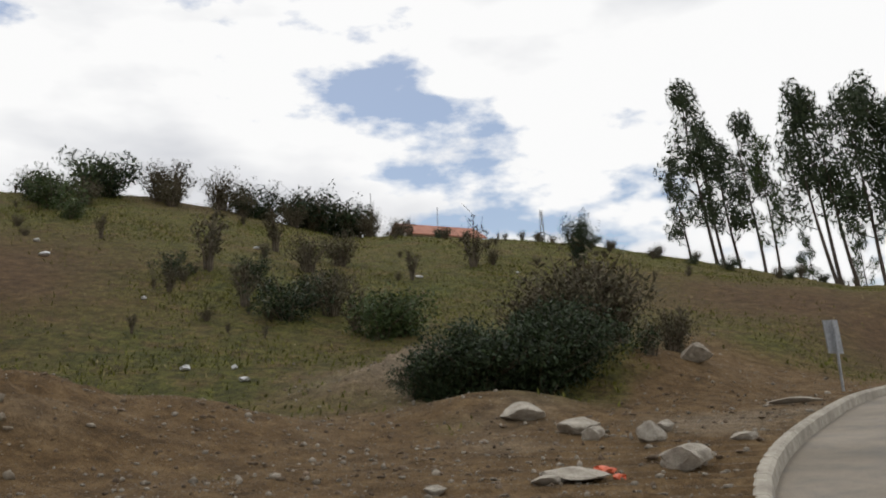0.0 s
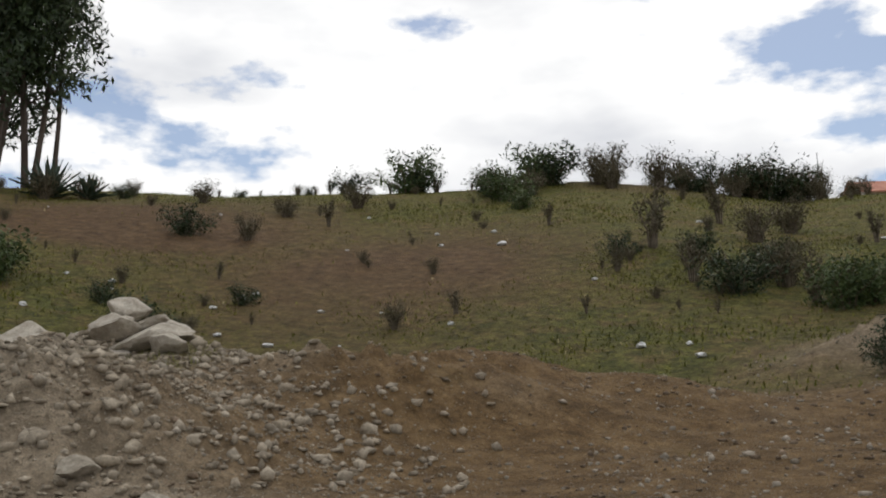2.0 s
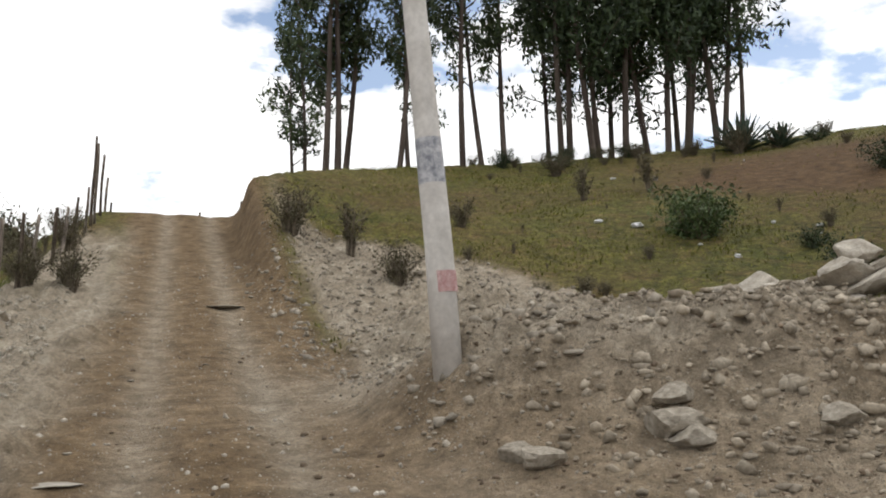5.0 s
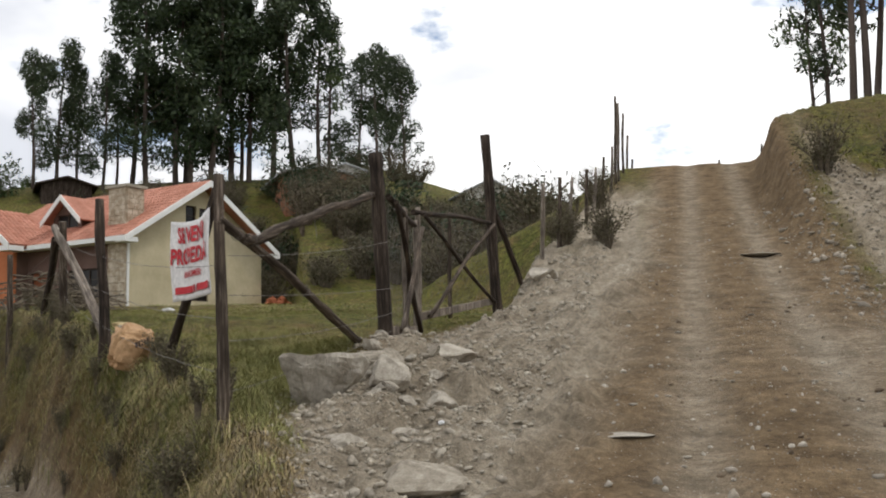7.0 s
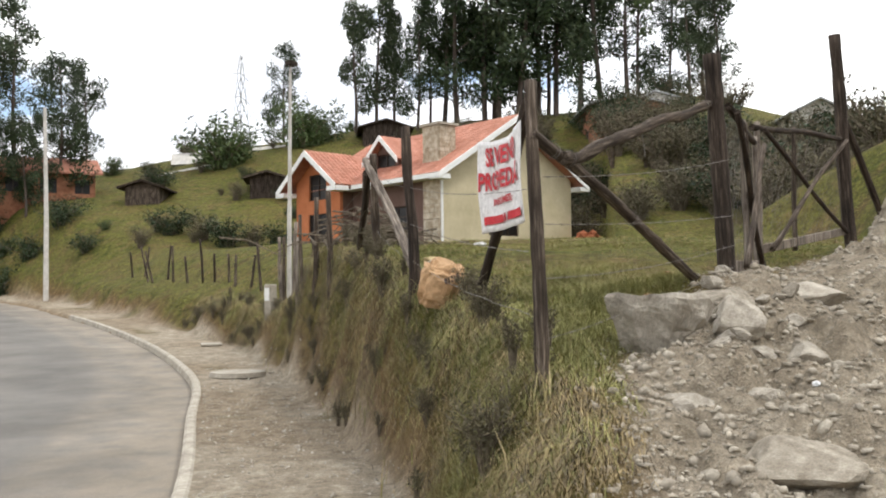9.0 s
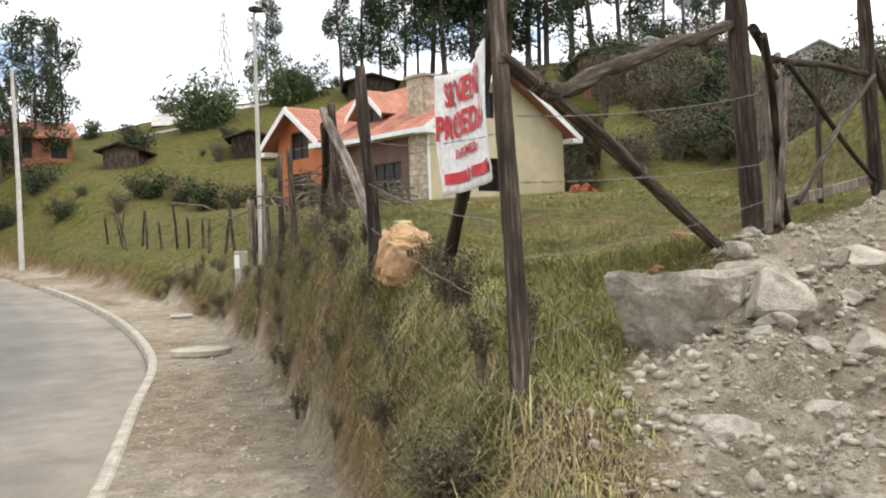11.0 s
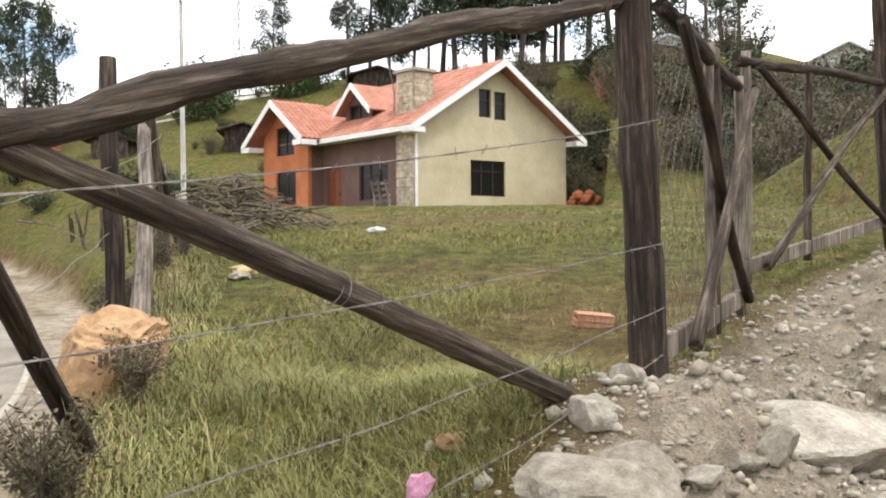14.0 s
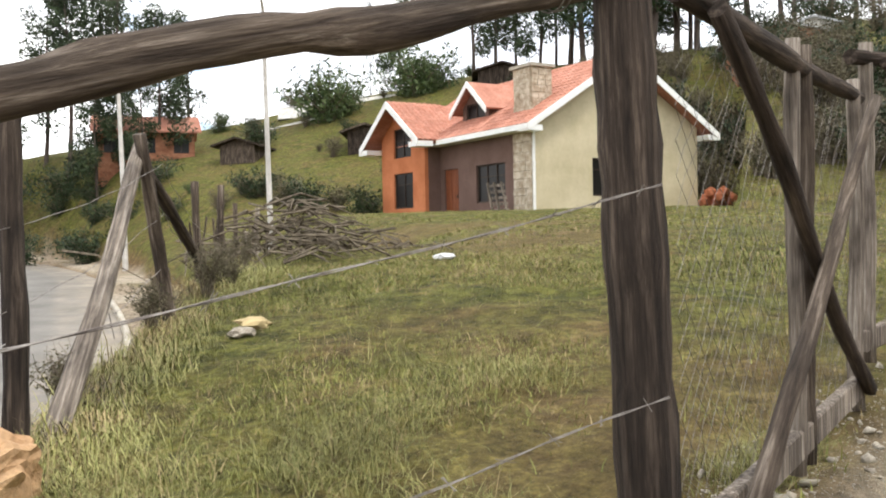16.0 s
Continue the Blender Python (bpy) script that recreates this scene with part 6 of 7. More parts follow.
def rock(x, y, s, label="pale angular stone lying in the dirt", k=0, turn=0.0, stretch=(1, 1, 1), sink=0.35, dark=False, z=None, tilt=(0, 0)):
    ob = new("rock", (ROCKS_D if dark else ROCKS)[k % 6])
    z = gz(x, y) if z is None else z
    ob.matrix_world = Matrix.Translation((x, y, z + s * stretch[2] * 0.7 * (1 - 2 * sink))) @ Euler((tilt[0], tilt[1], turn)).to_matrix().to_4x4() @ Matrix.Diagonal((s * stretch[0], s * stretch[1], s * stretch[2], 1))
    return tagged(ob, label, "rock", "loose rocks")


# the flat boulder at the fence
def boulder():
    bm = bmesh.new()
    top = [(-0.78, -0.18), (-0.55, 0.28), (-0.1, 0.42), (0.42, 0.36), (0.74, 0.1), (0.66, -0.3), (0.18, -0.46), (-0.4, -0.42)]
    rows = []
    for z, k in ((-0.5, 0.4), (-0.3, 0.68), (-0.08, 0.95), (0.1, 1.02), (0.16, 0.96)):
        rows.append([bm.verts.new((x * k + 0.05 * noise.noise((x * 3, y * 3, z * 5)), y * k + 0.05 * noise.noise((y * 3, x * 3, z * 7)), z + 0.06 * x + 0.04 * noise.noise((x * 2, y * 2, 4)))) for x, y in top])
    for r0, r1 in zip(rows[:-1], rows[1:]):
        for i in range(8):
            j = (i + 1) % 8
            bm.faces.new((r0[i], r0[j], r1[j], r1[i]))
    bm.faces.new(rows[0][::-1]), bm.faces.new(rows[-1])
    bmesh.ops.triangulate(bm, faces=[f for f in bm.faces if len(f.verts) > 4])
    bmesh.ops.subdivide_edges(bm, edges=bm.edges[:], cuts=2, use_grid_fill=True)
    for v in bm.verts:
        v.co += Vector((noise.noise(v.co * 3), noise.noise(v.co * 3 + Vector((9, 0, 0))), noise.noise(v.co * 3 + Vector((0, 9, 0))))) * 0.08 + Vector((noise.noise(v.co * 8), noise.noise(v.co * 8 + Vector((9, 0, 0))), noise.noise(v.co * 8 + Vector((0, 9, 0))))) * 0.03
    ob = part("boulder", bm, M_ROCK)
    ob.matrix_world = Matrix.Translation((-9.44, -3.66, 1.78)) @ Euler((radians(-7), radians(9), radians(112))).to_matrix().to_4x4() @ Matrix.Diagonal((0.54, 0.74, 0.72, 1))
    tagged(ob, "large flat-topped pale boulder beside the wire fence", "boulder")


boulder()
for x, y, s, k, st, dk, zz in ((-10.5, -3.42, 0.3, 1, (1.3, 1, 0.6), True, None), (-10.1, -3.2, 0.26, 2, (1, 1, 1.1), False, None), (-11.6, -2.95, 0.4, 3, (1.4, 1, 0.55), False, None), (-10.0, -2.6, 0.2, 4, (1, 1, 0.8), False, None),
                               (-7.7, -2.25, 0.34, 2, (1.3, 1.1, 0.6), True, None), (-9.0, -2.75, 0.2, 5, (1, 1, 0.9), False, None), (-8.4, -3.1, 0.2, 1, (1.2, 1, 0.8), False, None), (-20.4, -2.75, 0.42, 0, (1.5, 1, 0.7), False, None),
                               (-12.6, -2.7, 0.22, 5, (1, 1.2, 0.7), False, None), (-8.9, -0.71, 0.24, 4, (1.3, 0.8, 0.15), False, None), (-22.1, 1.75, 0.5, 3, (1.2, 1, 0.12), False, None)):
    rock(x, y, s, "pale angular stone on the spoil beside the fence", k, k * 1.3, st, 0.42, dk, zz)
rnd = random.Random(19)
for k in range(26):
    x = -9.5 - 2.3 * rnd.random()
    rock(x, -3.5 + 0.09 * (x + 9.5) + rnd.uniform(-0.1, 0.9), rnd.uniform(0.05, 0.14), "pale crumbling lump of spoil beside the fence", k, rnd.uniform(0, 6), (rnd.uniform(0.9, 1.4), 1, rnd.uniform(0.6, 1.0)), 0.3, k % 2 == 0, None, (rnd.uniform(-0.4, 0.4), rnd.uniform(-0.4, 0.4)))
# stones at the upper kerb
for yaw, r, s, k, st in ((346.9, 10.3, 0.27, 1, (1, 1, 0.8)), (348.9, 12.3, 0.2, 2, (0.7, 1, 1.1)), (353.0, 13.2, 0.3, 3, (1.3, 1, 0.6)), (356.2, 14.3, 0.32, 4, (1.3, 1, 0.7)), (343.6, 12.0, 0.18, 5, (1.2, 1, 0.6)), (341.0, 17, 0.3, 0, (1.6, 0.7, 0.25)),
                         (353.4, 9.6, 0.34, 2, (1.6, 1, 0.3)), (354.6, 9.4, 0.22, 5, (1.4, 1, 0.4)), (352.2, 12.6, 0.16, 1, (1, 1, 1)), (348.0, 13.5, 0.15, 3, (1, 1, 0.8)), (1.5, 9.2, 0.12, 3, (1.2, 1, 0.6)), (346.2, 20.5, 0.35, 0, (1, 1, 0.9))):
    x, y = polar(yaw, r)
    rock(x, y, s, "pale broken concrete lump in the dirt", k, k * 0.9, st, 0.2, yaw == 346.2)
# broken slabs on the rubble heap
rnd = random.Random(31)
for k in range(30):
    a = rnd.uniform(0, 6.28)
    d = rnd.uniform(0.1, 1.0) ** 0.6
    x, y = -11.1 + 1.7 * d * math.cos(a), 8.9 + 1.3 * d * math.sin(a)
    rock(x, y, rnd.uniform(0.16, 0.42), "broken pale concrete lump on the rubble heap", k, rnd.uniform(0, 6), (rnd.uniform(0.9, 1.5), 1, rnd.uniform(0.5, 0.9)), 0.15, False, None, (rnd.uniform(-0.4, 0.4), rnd.uniform(-0.4, 0.4)))
for yaw, r, s in ((58.0, 9.0, 0.26), (57.0, 8.8, 0.2), (66.0, 8.6, 0.22), (67.0, 8.8, 0.18), (49, 9, 0.2), (45, 8.4, 0.16), (58, 9.4, 0.2)):
    x, y = polar(yaw, r)
    rock(x, y, s, "dark brown clod at the foot of the heap", int(s * 50), yaw, (1.3, 1, 0.8), 0.35, True)


# gravel and clods over the bare ground: too many to count
def scatter(name, label, mat, n, sizes, where, seed, weight=None, rare=12):
    rng = np.random.RandomState(seed)
    bm = bmesh.new()
    bmesh.ops.create_icosphere(bm, subdivisions=1, radius=1.0)
    base = np.array([v.co[:] for v in bm.verts])
    tri = np.array([[v.index for v in f.verts] for f in bm.faces])
    bm.free()
    x, y = where(rng, n)
    keep = np.ones(len(x), bool) if weight is None else rng.uniform(size=len(x)) < weight(x, y)
    x, y = x[keep], y[keep]
    n = len(x)
    z = height(x, y)
    s = sizes[0] * (sizes[1] / sizes[0]) ** (rng.uniform(size=n) ** rare)
    shp = base[None] * (1 + rng.uniform(-0.5, 0.45, (n, len(base), 1))) * rng.uniform(0.5, 1.4, (n, 1, 3)) * s[:, None, None]
    a = rng.uniform(0, 6.28, n)
    c, sn = np.cos(a)[:, None], np.sin(a)[:, None]
    px = shp[:, :, 0] * c - shp[:, :, 1] * sn + x[:, None]
    py = shp[:, :, 0] * sn + shp[:, :, 1] * c + y[:, None]
    pz = shp[:, :, 2] * 0.75 + z[:, None] + s[:, None] * 0.25
    v = np.stack([px, py, pz], -1).reshape(-1, 3)
    f = (tri[None] + (np.arange(n) * len(base))[:, None, None]).reshape(-1, 3)
    return tagged(new(name, fast_mesh(name, v, f, mat)), label, "rubble", kind="stuff")


def wedge(y0, y1, r0, r1, power=1.4):
    def f(rng, n):
        r = r0 + (r1 - r0) * rng.uniform(size=n) ** power
        a = np.radians(rng.uniform(y0, y1, n))
        return -r * np.sin(a), r * np.cos(a)
    return f


def block(x0, x1, y0, y1):
    return lambda rng, n: (rng.uniform(x0, x1, n), rng.uniform(y0, y1, n))


def bare(x, y):
    g, p, r, fr = covers(x, y)
    s, _ = from_kerb(x, y)
    off = y - 0.3 + 0.035 * x
    tr = (np.abs(off) < 2.0) & (x < 0)
    return np.clip(1 - g * 1.3, 0, 1) * (s > 0.25) * np.where(tr, 0.25, 1.0)


scatter("gravel", "brown stones and clods strewn over bare dirt", M_ROCK_DARK, 42000, (0.006, 0.045), wedge(-22, 92, 5.0, 20, 1.0), 1, bare)
scatter("gravel", "pale stones strewn over bare dirt", M_CLOD, 14000, (0.006, 0.045), wedge(15, 92, 5.0, 20, 1.0), 2, bare)
scatter("gravel", "small tan stones in the bare dirt by the bend", M_CLOD, 20000, (0.006, 0.05), wedge(-22, 22, 5.0, 26, 0.9), 12, bare)
scatter("rubble", "pale broken stones on the spoil bank", M_SPOIL, 90000, (0.004, 0.05), block(-24, -5.2, -4.4, -1.6), 3, bare, 16)
scatter("rubble", "chalky clumps crumbling on the spoil bank", M_CHALK, 9000, (0.008, 0.036), block(-13.5, -5.4, -4.3, -1.8), 14, bare, 4)
scatter("rubble", "loose clods of spoil below the cut", M_CLOD, 26000, (0.01, 0.085), block(-28, -9, 2.4, 9), 4, bare, 7)
scatter("rubble", "loose stones on the gravel heaps", M_HEAP, 60000, (0.008, 0.085), block(-12.5, -4.5, 3.2, 12), 5, lambda x, y: np.exp(-((x + 8.4)**2 + (y - 6.9)**2) / 7) + 0.7 * np.exp(-((x + 10.8)**2 + (y - 9.4)**2) / 3), 7)
scatter("gravel", "fine pale gravel on the unpaved footway", M_ROCK, 40000, (0.006, 0.035), block(-20, -4.5, -18, -4), 6, lambda x, y: ((from_kerb(x, y)[0] > 0.2) & (from_kerb(x, y)[0] < 2.25)) * 1.0)
scatter("gravel", "small stones on the dirt track", M_ROCK, 9000, (0.006, 0.04), block(-30, -2, -2, 3), 7)


# crumpled paper sack
def sack():
    bm = bmesh.new()
    bmesh.ops.create_icosphere(bm, subdivisions=4, radius=1.0)
    for v in bm.verts:
        c = v.co.copy()
        e = [math.copysign(abs(q) ** 0.55, q) for q in c]
        v.co = Vector((e[0] * 0.29, e[1] * 0.2, e[2] * 0.23))
        k = 0.06 * noise.noise(c * 2.3) + 0.05 * abs(noise.noise(c * 4.1)) - 0.035 * abs(noise.noise(c * 9))
        v.co += c.normalized() * k
    ob = part("paper_sack", bm, M_SACK)
    ob.matrix_world = Matrix.Translation((-10.96, -6.72, 2.05)) @ Euler((radians(-12), radians(8), radians(28))).to_matrix().to_4x4() @ Matrix.Diagonal((1.08, 1.15, 1.12, 1))
    # a band of dark print across the front, as plain bars that follow the bulge
    m = ob.matrix_world
    mid = m.translation
    out = (Vector((-7.4, -2.1, 2.75)) - mid).normalized()
    side = out.cross(Vector((0, 0, 1))).normalized()
    up = side.cross(out)
    skin = np.array([((w := m @ v.co - mid).dot(side), w.dot(up), w.dot(out)) for v in ob.data.vertices])
    skin = skin[skin[:, 2] > 0]
    for k in range(6):
        quad = []
        for u, v in ((0, 0), (0.022, 0), (0.022, 0.07), (0, 0.07)):
            a, b = -0.1 + 0.034 * k + u, 0.02 + v - 0.012 * k
            w = 1.0 / (1e-4 + (skin[:, 0] - a)**2 + (skin[:, 1] - b)**2)**3
            quad.append(mid + side * a + up * b + out * (float((skin[:, 2] * w).sum() / w.sum()) + 0.008))
        bm2 = bmesh.new()
        prism(bm2, quad, -out * 0.002)
        pr = part("print_bar", bm2, M_INK)
        pr.parent = ob
        pr.matrix_parent_inverse = m.inverted()
    tagged(ob, "crumpled brown paper sack stuffed full on the grass", "sack")


M_INK = simple("dark_ink", (0.05, 0.035, 0.03), (0.12, 0.08, 0.06), 9, 0.9, 0.0)
M_SACK = simple("brown_paper", (0.34, 0.2, 0.1), (0.52, 0.34, 0.19), 3, 0.85, 0.5, 0.03)
sack()

# hollow clay brick lying in the grass
bm = bmesh.new()
for z0, z1 in ((0.0, 0.02), (0.055, 0.075), (0.13, 0.15)):
    box(bm, (-0.2, -0.1, z0), (0.2, 0.1, z1))
for y0 in (-0.1, -0.01, 0.08):
    box(bm, (-0.198, y0, 0.004), (0.198, y0 + 0.02, 0.146))
M_CLAY = simple("clay", (0.42, 0.2, 0.12), (0.56, 0.32, 0.21), 4, 0.9, 0.4, 0.01)
brick = part("hollow_brick", bm, M_CLAY)
bx, by = -13.83, -4.95
brick.matrix_world = Matrix.Translation((bx, by, gz(bx, by) - 0.01)) @ Euler((0.12, 0.1, 2.3)).to_matrix().to_4x4() @ Matrix.Diagonal((0.7, 0.7, 0.7, 1))
tagged(brick, "pinkish hollow clay brick lying in the grass", "brick")

# brush pile
def brush_pile(x, y):
    r2 = random.Random(14)
    z = gz(x, y)
    heap = thing("brush_pile", "heap of cut dry branches on the grass", "brush pile")
    for k in range(150):
        a = r2.uniform(0, 6.28)
        px, py = x + r2.gauss(0, 0.8), y + r2.gauss(0, 0.55)
        hz = max(0.05, 0.95 * math.exp(-(((px - x) / 1.3)**2 + ((py - y) / 0.9)**2))) * r2.uniform(0.1, 1)
        ln = r2.uniform(0.5, 1.5)
        d = Vector((math.cos(a), math.sin(a), r2.uniform(-0.25, 0.3))) * ln
        c = Vector((px, py, z + hz))
        bm = bmesh.new()
        tube(bm, [c - d * 0.5, c + Vector((r2.uniform(-0.1, 0.1), r2.uniform(-0.1, 0.1), 0.08)), c + d * 0.5 - Vector((0, 0, 0.12))], [0.02, 0.016, 0.007], 4)
        part("branch", bm, M_TWIG, heap)


brush_pile(-18.2, -13.0)

# pallet leaning on the house corner and the orange heap at its end
pal = thing("pallet", "weathered wooden pallet leaning on the brown wall", "pallet", Matrix.Translation((-40.9, -27.1, 4.15)) @ Matrix.Rotation(radians(163 + 90), 4, "Z") @ Matrix.Rotation(radians(-12), 4, "X"))
for k in range(5):
    bm = bmesh.new()
    box(bm, (-0.6, -0.02, 0.1 + 0.27 * k), (0.6, 0.02, 0.22 + 0.27 * k))
    part("slat", bm, M_WOOD_GREY, pal)
for k in (-0.56, 0.0, 0.5):
    bm = bmesh.new()
    box(bm, (k, 0.02, 0.0), (k + 0.08, 0.1, 1.4))
    part("bearer", bm, M_WOOD_GREY, pal)
M_TERRA = simple("red_clay_rubble", (0.38, 0.12, 0.06), (0.55, 0.2, 0.1), 3, 0.9, 0.4, 0.02)
for k in range(14):
    ob = new("roof_tile", rock_mesh(60 + k, 1, 0.2, 0.5, 2))
    ob.data.materials.append(M_TERRA)
    x, y = -50.8 - (k % 5) * 0.4, -22.6 + (k % 3) * 0.4
    ob.matrix_world = Matrix.Translation((x, y, max(gz(x, y), 4.0) + 0.25 + 0.22 * (k // 5))) @ Matrix.Diagonal((0.42, 0.35, 0.6, 1))
    tagged(ob, "broken red clay tile in a heap beside the house", "roof tile", "heap of red tiles")

# manhole cover on the footway
bm = bmesh.new()
bmesh.ops.create_cone(bm, cap_ends=True, segments=36, radius1=0.62, radius2=0.6, depth=0.1)
mx, my = -17.2, -16.0
mh = part("manhole_cover", bm, M_CONCRETE)
mh.matrix_world = Matrix.Translation((mx, my, gz(mx, my) + 0.045))
tagged(mh, "round pale concrete manhole cover in the footway", "manhole cover")
bm = bmesh.new()
box(bm, (-0.5, -0.3, 0), (0.5, 0.3, 0.06))
sl = part("footway_slab", bm, M_CONCRETE, None, "", 0.01)
sl.matrix_world = Matrix.Translation((-22.2, -22.0, gz(-22.2, -22.0) + 0.0)) @ Matrix.Rotation(0.85, 4, "Z")
tagged(sl, "pale concrete slab set in the footway", "slab")


# scraps of rubbish: crumpled sheets
def scrap(x, y, s, mat, label, seed):
    r2 = random.Random(seed)
    bm = bmesh.new()
    bmesh.ops.create_icosphere(bm, subdivisions=2, radius=1.0)
    off = Vector((seed * 3.7, 0, 0))
    for v in bm.verts:
        v.co *= 0.75 + 0.55 * noise.noise(v.co * 2.2 + off)
        v.co.z *= 0.55
    ob = part("litter", bm, mat)
    ob.matrix_world = Matrix.Translation((x, y, gz(x, y) + s * 0.3)) @ Matrix.Rotation(r2.uniform(0, 6), 4, "Z") @ Matrix.Diagonal((s * r2.uniform(0.8, 1.7), s, s, 1))
    return tagged(ob, label, "litter", "scattered litter")


M_LITTER = simple("white_plastic", (0.6, 0.6, 0.6), (0.78, 0.78, 0.78), 5, 0.5, 0.3, 0.01)
M_PINK = simple("pink_plastic", (0.44, 0.18, 0.29), (0.6, 0.3, 0.42), 5, 0.4, 0.3, 0.01)
M_ORANGE_P = simple("orange_plastic", (0.7, 0.12, 0.05), (0.8, 0.2, 0.1), 5, 0.4, 0.3, 0.01)
rnd = random.Random(3)
for k in range(34):
    yaw, r = rnd.uniform(-8, 62), rnd.uniform(19, 42)
    x, y = polar(yaw, r)
    scrap(x, y, rnd.uniform(0.05, 0.14), M_LITTER, "scrap of white plastic on the grassy slope", k)
for yaw, r, s in ((16.5, 20.6, 0.15), (27.9, 24, 0.12), (40.6, 27.6, 0.2), (39.8, 28, 0.16), (58.3, 30, 0.22), (24.6, 33, 0.2)):
    x, y = polar(yaw, r)
    scrap(x, y, s, M_LITTER, "scrap of white plastic on the grassy slope", int(r * 10))
scrap(-18.4, -10.45, 0.13, M_LITTER, "white plastic scrap on the mown lot", 301)
scrap(-14.2, -8.9, 0.15, M_STRAW_DULL, "crumpled pale sacking on the grass", 302)
scrap(-13.95, -8.75, 0.11, M_CLOD, "crumpled pale sacking on the grass", 303)
pink = scrap(-10.2, -4.02, 0.075, M_PINK, "crumpled pink plastic bag standing by the boulder", 304)
pink.matrix_world = Matrix.Translation((0, 0, 0.17)) @ pink.matrix_world @ Matrix.Diagonal((0.75, 0.9, 2.3, 1))
scrap(-10.7, -4.2, 0.09, M_SACK, "crumpled paper by the boulder", 306)
scrap(-8.9, -2.35, 0.05, M_LITTER, "small white scrap on the spoil", 307)
for k in range(3):
    x, y = polar(350.8 + k * 0.5, 9.7 + 0.3 * k)
    scrap(x, y, 0.09, M_ORANGE_P, "orange plastic scrap among broken concrete", 310 + k)


# ---- grass ----
def grass(name, label, mat, x, y, hmin, hmax, width, seed, bend=0.5, hang=None, turn=None, tall=1.0):
    """Bent blades, two quads each; hang lets the tips droop."""
    rng = np.random.RandomState(seed)
    n = len(x)
    z = height(x, y) - 0.015
    h = rng.uniform(hmin, hmax, n) * tall
    a = rng.uniform(0, 6.28, n) if turn is None else turn
    d = np.stack([np.cos(a), np.sin(a)], 1)
    sd = np.stack([-d[:, 1], d[:, 0]], 1) * (width * rng.uniform(0.6, 1.3, n))[:, None]
    b = rng.uniform(0.1, bend, n) * h
    p0 = np.stack([x, y], 1)
    p1, p2 = p0 + d * (b * 0.3)[:, None], p0 + d * b[:, None]
    v = np.empty((n, 6, 3), np.float32)
    v[:, 0, :2], v[:, 1, :2], v[:, 2, :2], v[:, 3, :2] = p0 - sd, p0 + sd, p1 - sd * 0.7, p1 + sd * 0.7
    v[:, 4, :2], v[:, 5, :2] = p2 - sd * 0.12, p2 + sd * 0.12
    v[:, 0, 2] = v[:, 1, 2] = z
    v[:, 2, 2] = v[:, 3, 2] = z + h * 0.6
    v[:, 4, 2] = v[:, 5, 2] = z + h
    if hang is not None:
        v[:, 2:4, 2] = (z + h * 0.4)[:, None]
        v[:, 4:6, 2] = (z - h * hang * rng.uniform(-0.6, 1.0, n))[:, None]
    i = np.arange(n)[:, None] * 6
    f = np.concatenate([i + [0, 1, 3, 2], i + [2, 3, 5, 4]])
    return tagged(new(name, fast_mesh(name, v.reshape(-1, 3), f, mat)), label, "grass", kind="stuff")


def sown(rng, n, x0, x1, y0, y1, test, clump=0.0):
    x, y = rng.uniform(x0, x1, n), rng.uniform(y0, y1, n)
    k = rng.uniform(size=n) < test(x, y)
    return x[k], y[k]


rng = np.random.RandomState(6)
on_lot = lambda x, y: covers(x, y)[0] * (from_kerb(x, y)[0] > 2.35) * (y < -4.0) * (0.1 + 0.9 * smooth(-0.4, 0.5, fbm(x, y, 1.0, 51) + 0.5 * fbm(x, y, 0.3, 53)))
x, y = sown(rng, 150000, -20, -7.5, -15, -4.0, on_lot)
grass("grass", "uneven green and yellow grass on the lot", M_BLADE, x, y, 0.02, 0.085, 0.003, 1, 1.9)
x, y = sown(rng, 60000, -20, -7.5, -15, -4.0, on_lot)
grass("dry_grass", "dry straw-coloured grass on the lot", M_STRAW_DULL, x, y, 0.02, 0.09, 0.0026, 2, 2.2)
x, y = sown(rng, 90000, -42, -18, -30, -4.4, on_lot)
grass("grass", "uneven green and yellow grass on the lot", M_BLADE, x, y, 0.02, 0.075, 0.009, 3, 1.8)
x, y = sown(rng, 24000, -42, -18, -30, -4.4, on_lot)
grass("dry_grass", "dry straw-coloured grass on the lot", M_STRAW_DULL, x, y, 0.02, 0.08, 0.008, 4, 1.8)
# rank growth along the bank and fence
rank = lambda x, y: np.exp(-((from_kerb(x, y)[0] - 2.85) / 0.5)**2) * (x + y < -10.5) * smooth(-0.3, 0.5, fbm(x, y, 0.5, 55))
x, y = sown(rng, 30000, -26, -6.0, -26, -3.6, rank)
grass("tall_grass", "tall rank grass on the bank below the fence", M_TALL, x, y, 0.08, 0.3, 0.005, 5, 1.1)
x, y = sown(rng, 14000, -26, -6.0, -26, -3.6, rank)
grass("tall_dry_grass", "tall dry straw hanging over the bank", M_STRAW, x, y, 0.12, 0.4, 0.005, 6, 1.1)


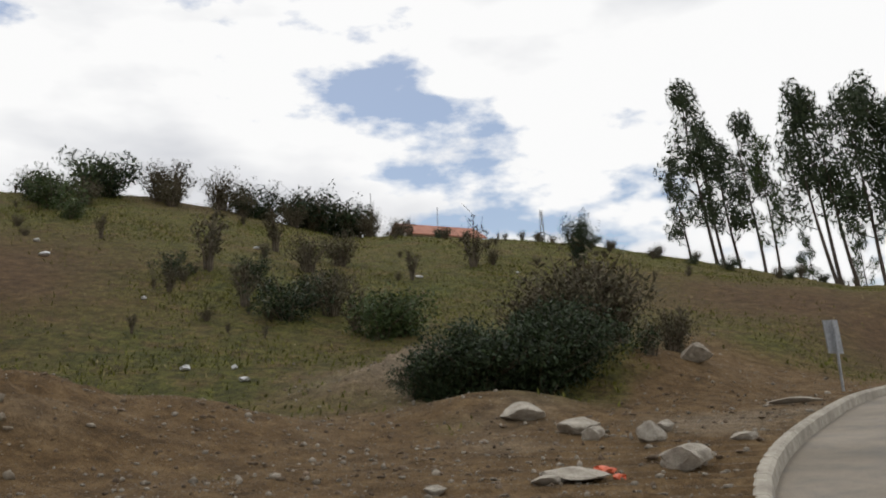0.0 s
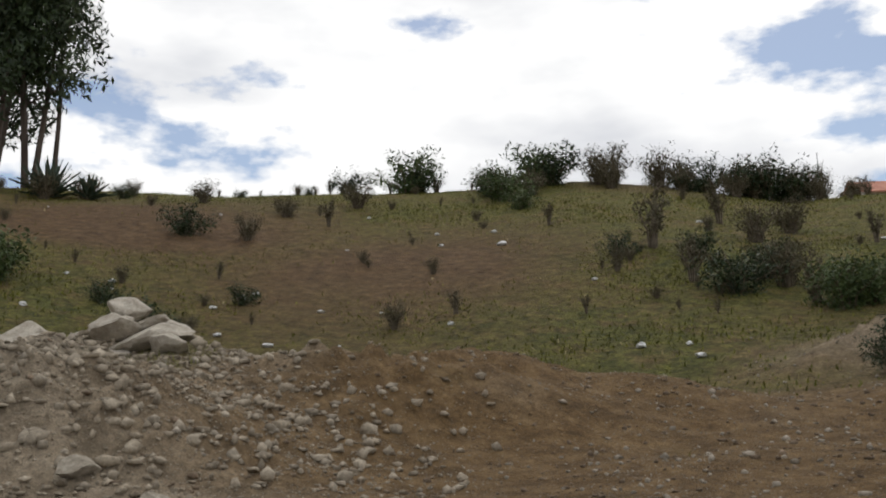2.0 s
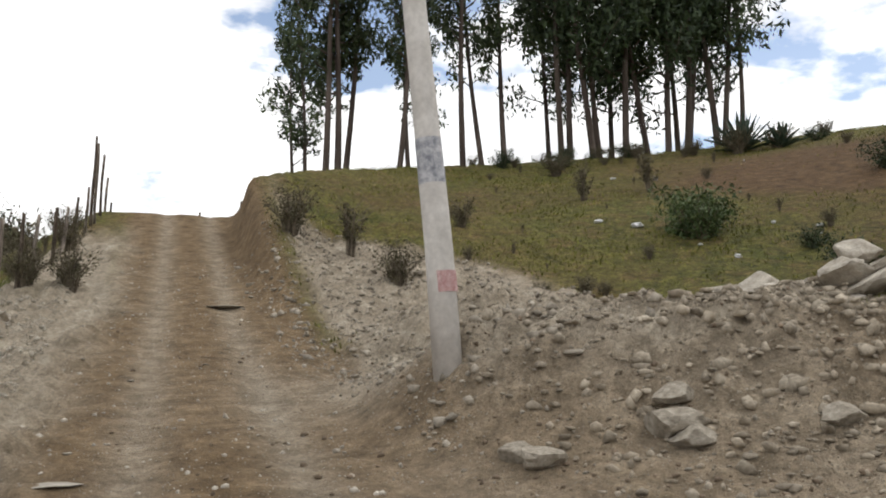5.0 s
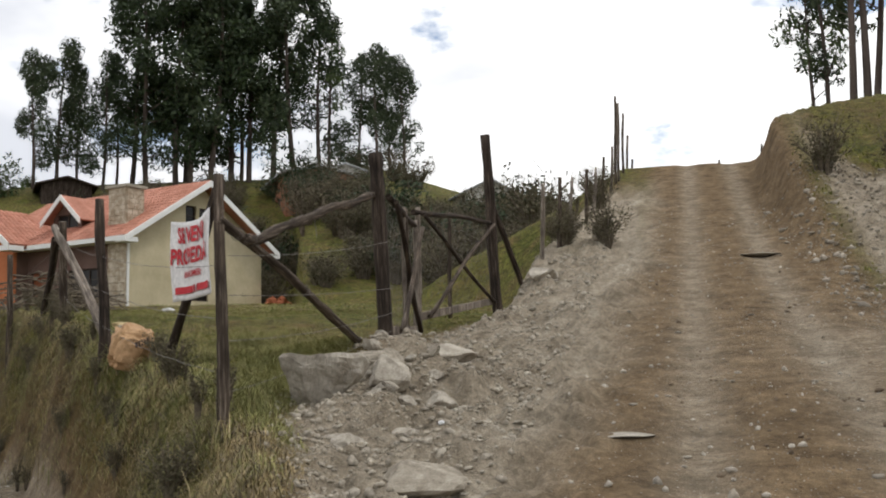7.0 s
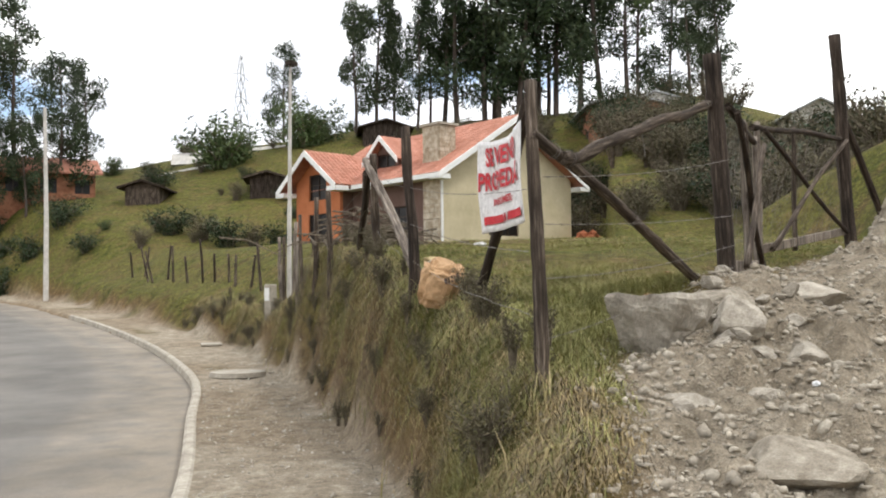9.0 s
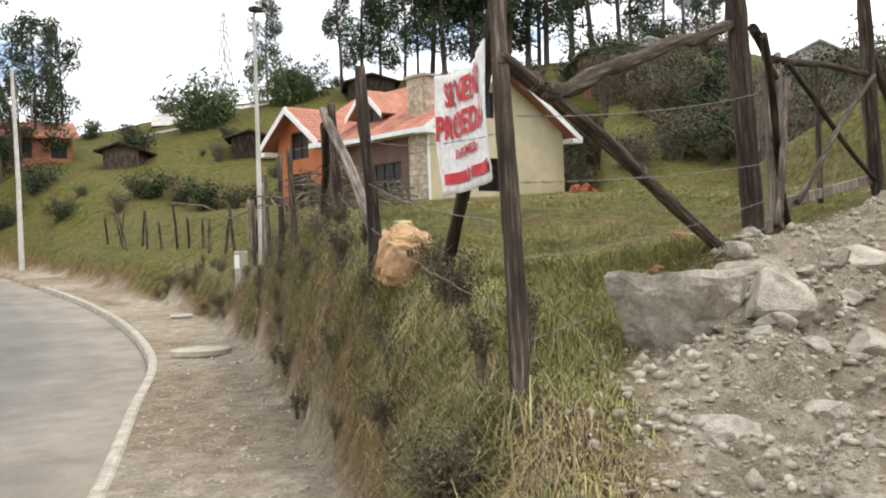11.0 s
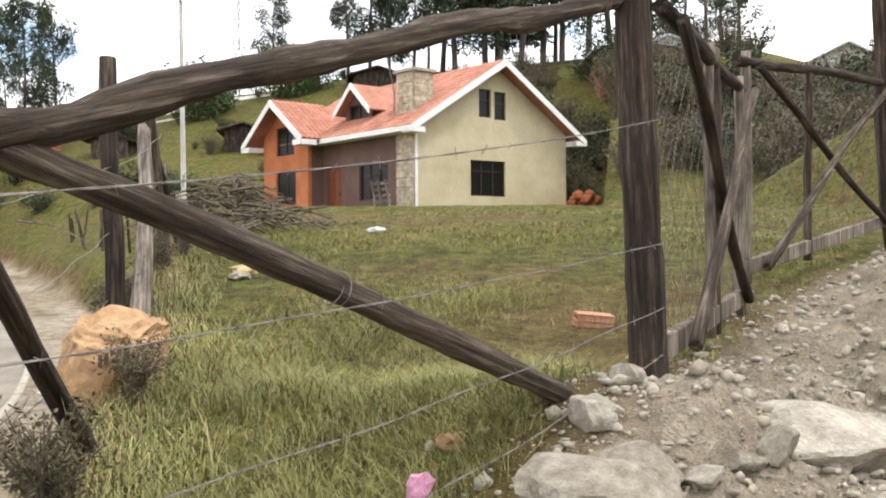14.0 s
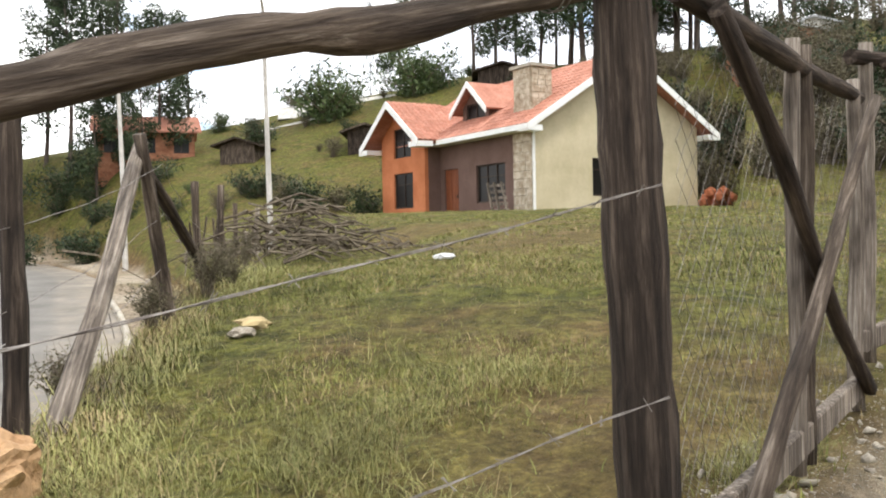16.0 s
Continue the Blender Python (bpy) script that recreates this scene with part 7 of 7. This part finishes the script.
def tussocks(n, blades, s0, s1, mat, name, label, seed, spread=0.12, h=(0.07, 0.27)):
    """Clumps on the bank whose blades fan out and hang towards the road."""
    rng = np.random.RandomState(seed)
    cx, cy = rng.uniform(-26, -5.6, n * 14), rng.uniform(-27, -3.0, n * 14)
    s, _ = from_kerb(cx, cy)
    ok = (s > s0) & (s < s1) & (cx + cy < -9.3) & (cy - 0.3 + 0.035 * cx < spill_edge(cx) + 0.1)
    cx, cy = cx[ok][:n], cy[ok][:n]
    size = rng.uniform(0.6, 1.3, len(cx))
    k = np.repeat(np.arange(len(cx)), blades)
    x, y = cx[k] + rng.normal(0, spread, len(k)) * size[k], cy[k] + rng.normal(0, spread, len(k)) * size[k]
    turn = np.radians(-45) + rng.normal(0, 1.7, len(k))
    grass(name, label, mat, x, y, h[0], h[1], 0.0032, seed, 1.8, 0.75, turn, size[k])


tussocks(620, 80, 2.4, 3.1, M_STRAW_DULL, "dry_grass", "dry straw tussocks hanging down the bank", 61)
tussocks(520, 80, 2.45, 3.4, M_TALL, "tall_grass", "olive grass tussocks hanging over the bank", 62)
tussocks(420, 60, 2.35, 2.95, M_TWIG, "dry_grass", "withered brown stalks hanging down the bank", 63, 0.16, (0.08, 0.28))
rng3 = np.random.RandomState(9)
k = np.repeat(np.arange(34), 110)
cx, cy = rng3.uniform(-7.6, -6.0, 34), rng3.uniform(-4.2, -3.0, 34)
ok = (from_kerb(cx, cy)[0] > 2.2) & (cy - 0.3 + 0.035 * cx < spill_edge(cx) + 0.1)
k = k[ok[k]]
grass("dry_grass", "matted golden straw tussocks at the corner of the bank", M_STRAW_DULL, cx[k] + rng3.normal(0, 0.09, len(k)), cy[k] + rng3.normal(0, 0.09, len(k)), 0.03, 0.12, 0.002, 64, 3.2, 0.9)
near = lambda x, y: np.exp(-((y + 4.6 + 0.06 * (x + 8)) / 0.55)**2) * (x > -11.6) * 0.9 + np.exp(-(((x + 7.6) / 0.8)**2 + ((y + 4.6) / 0.6)**2))
x, y = sown(rng, 42000, -11.8, -6.5, -6.2, -3.8, near)
grass("tall_grass", "tall rank grass round the corner post", M_TALL, x, y, 0.04, 0.17, 0.0022, 7, 2.8)
# long lush grass in patches behind the corner fence
lush = lambda x, y: smooth(-0.1, 0.5, fbm(x, y, 0.9, 57) + 0.4 * fbm(x, y, 0.3, 58)) * np.exp(-((y + 5.0 + 0.1 * (x + 8)) / 1.5)**2) * (from_kerb(x, y)[0] > 2.6) * (y - 0.3 + 0.035 * x < spill_edge(x) - 0.1)
x, y = sown(rng, 170000, -14.5, -7.6, -8.0, -3.9, lush)
grass("long_grass", "long lush yellow-green grass behind the wire fence", M_TALL, x, y, 0.04, 0.15, 0.002, 17, 3.2)
x, y = sown(rng, 16000, -14.5, -7.6, -8.0, -3.9, lush)
grass("long_dry_grass", "long dry stalks among the lush grass", M_STRAW_DULL, x, y, 0.05, 0.2, 0.0016, 18, 3.0)
# thin tufts on the slope
slope = lambda x, y: covers(x, y)[0] * (1 - 0.95 * np.clip(1.2 * covers(x, y)[2], 0, 1)) * (np.degrees(np.arctan2(-x, y)) > -25) * (np.degrees(np.arctan2(-x, y)) < 84) * (0.2 + 0.8 * smooth(-0.2, 0.6, fbm(x, y, 1.6, 52)))
x, y = sown(rng, 220000, -42, 16, 3, 48, slope)
grass("grass", "tussocky green and yellow grass on the slope", M_SLOPE, x, y, 0.03, 0.12, 0.018, 8, 1.3)
x, y = sown(rng, 7000, -42, 16, 3, 48, slope)
grass("dry_grass", "dry straw-coloured grass on the slope", M_STRAW, x, y, 0.03, 0.13, 0.014, 9, 1.3)
tuft = lambda x, y: smooth(0.5, 0.85, fbm(x, y, 1.1, 47)) * (covers(x, y)[0] > 0.25) * (from_kerb(x, y)[0] > 0.4)
x, y = sown(rng, 40000, -16, 2, -4, 14, tuft)
grass("grass_tuft", "small green grass tufts in the bare dirt", M_BLADE, x, y, 0.03, 0.12, 0.006, 10, 0.8)
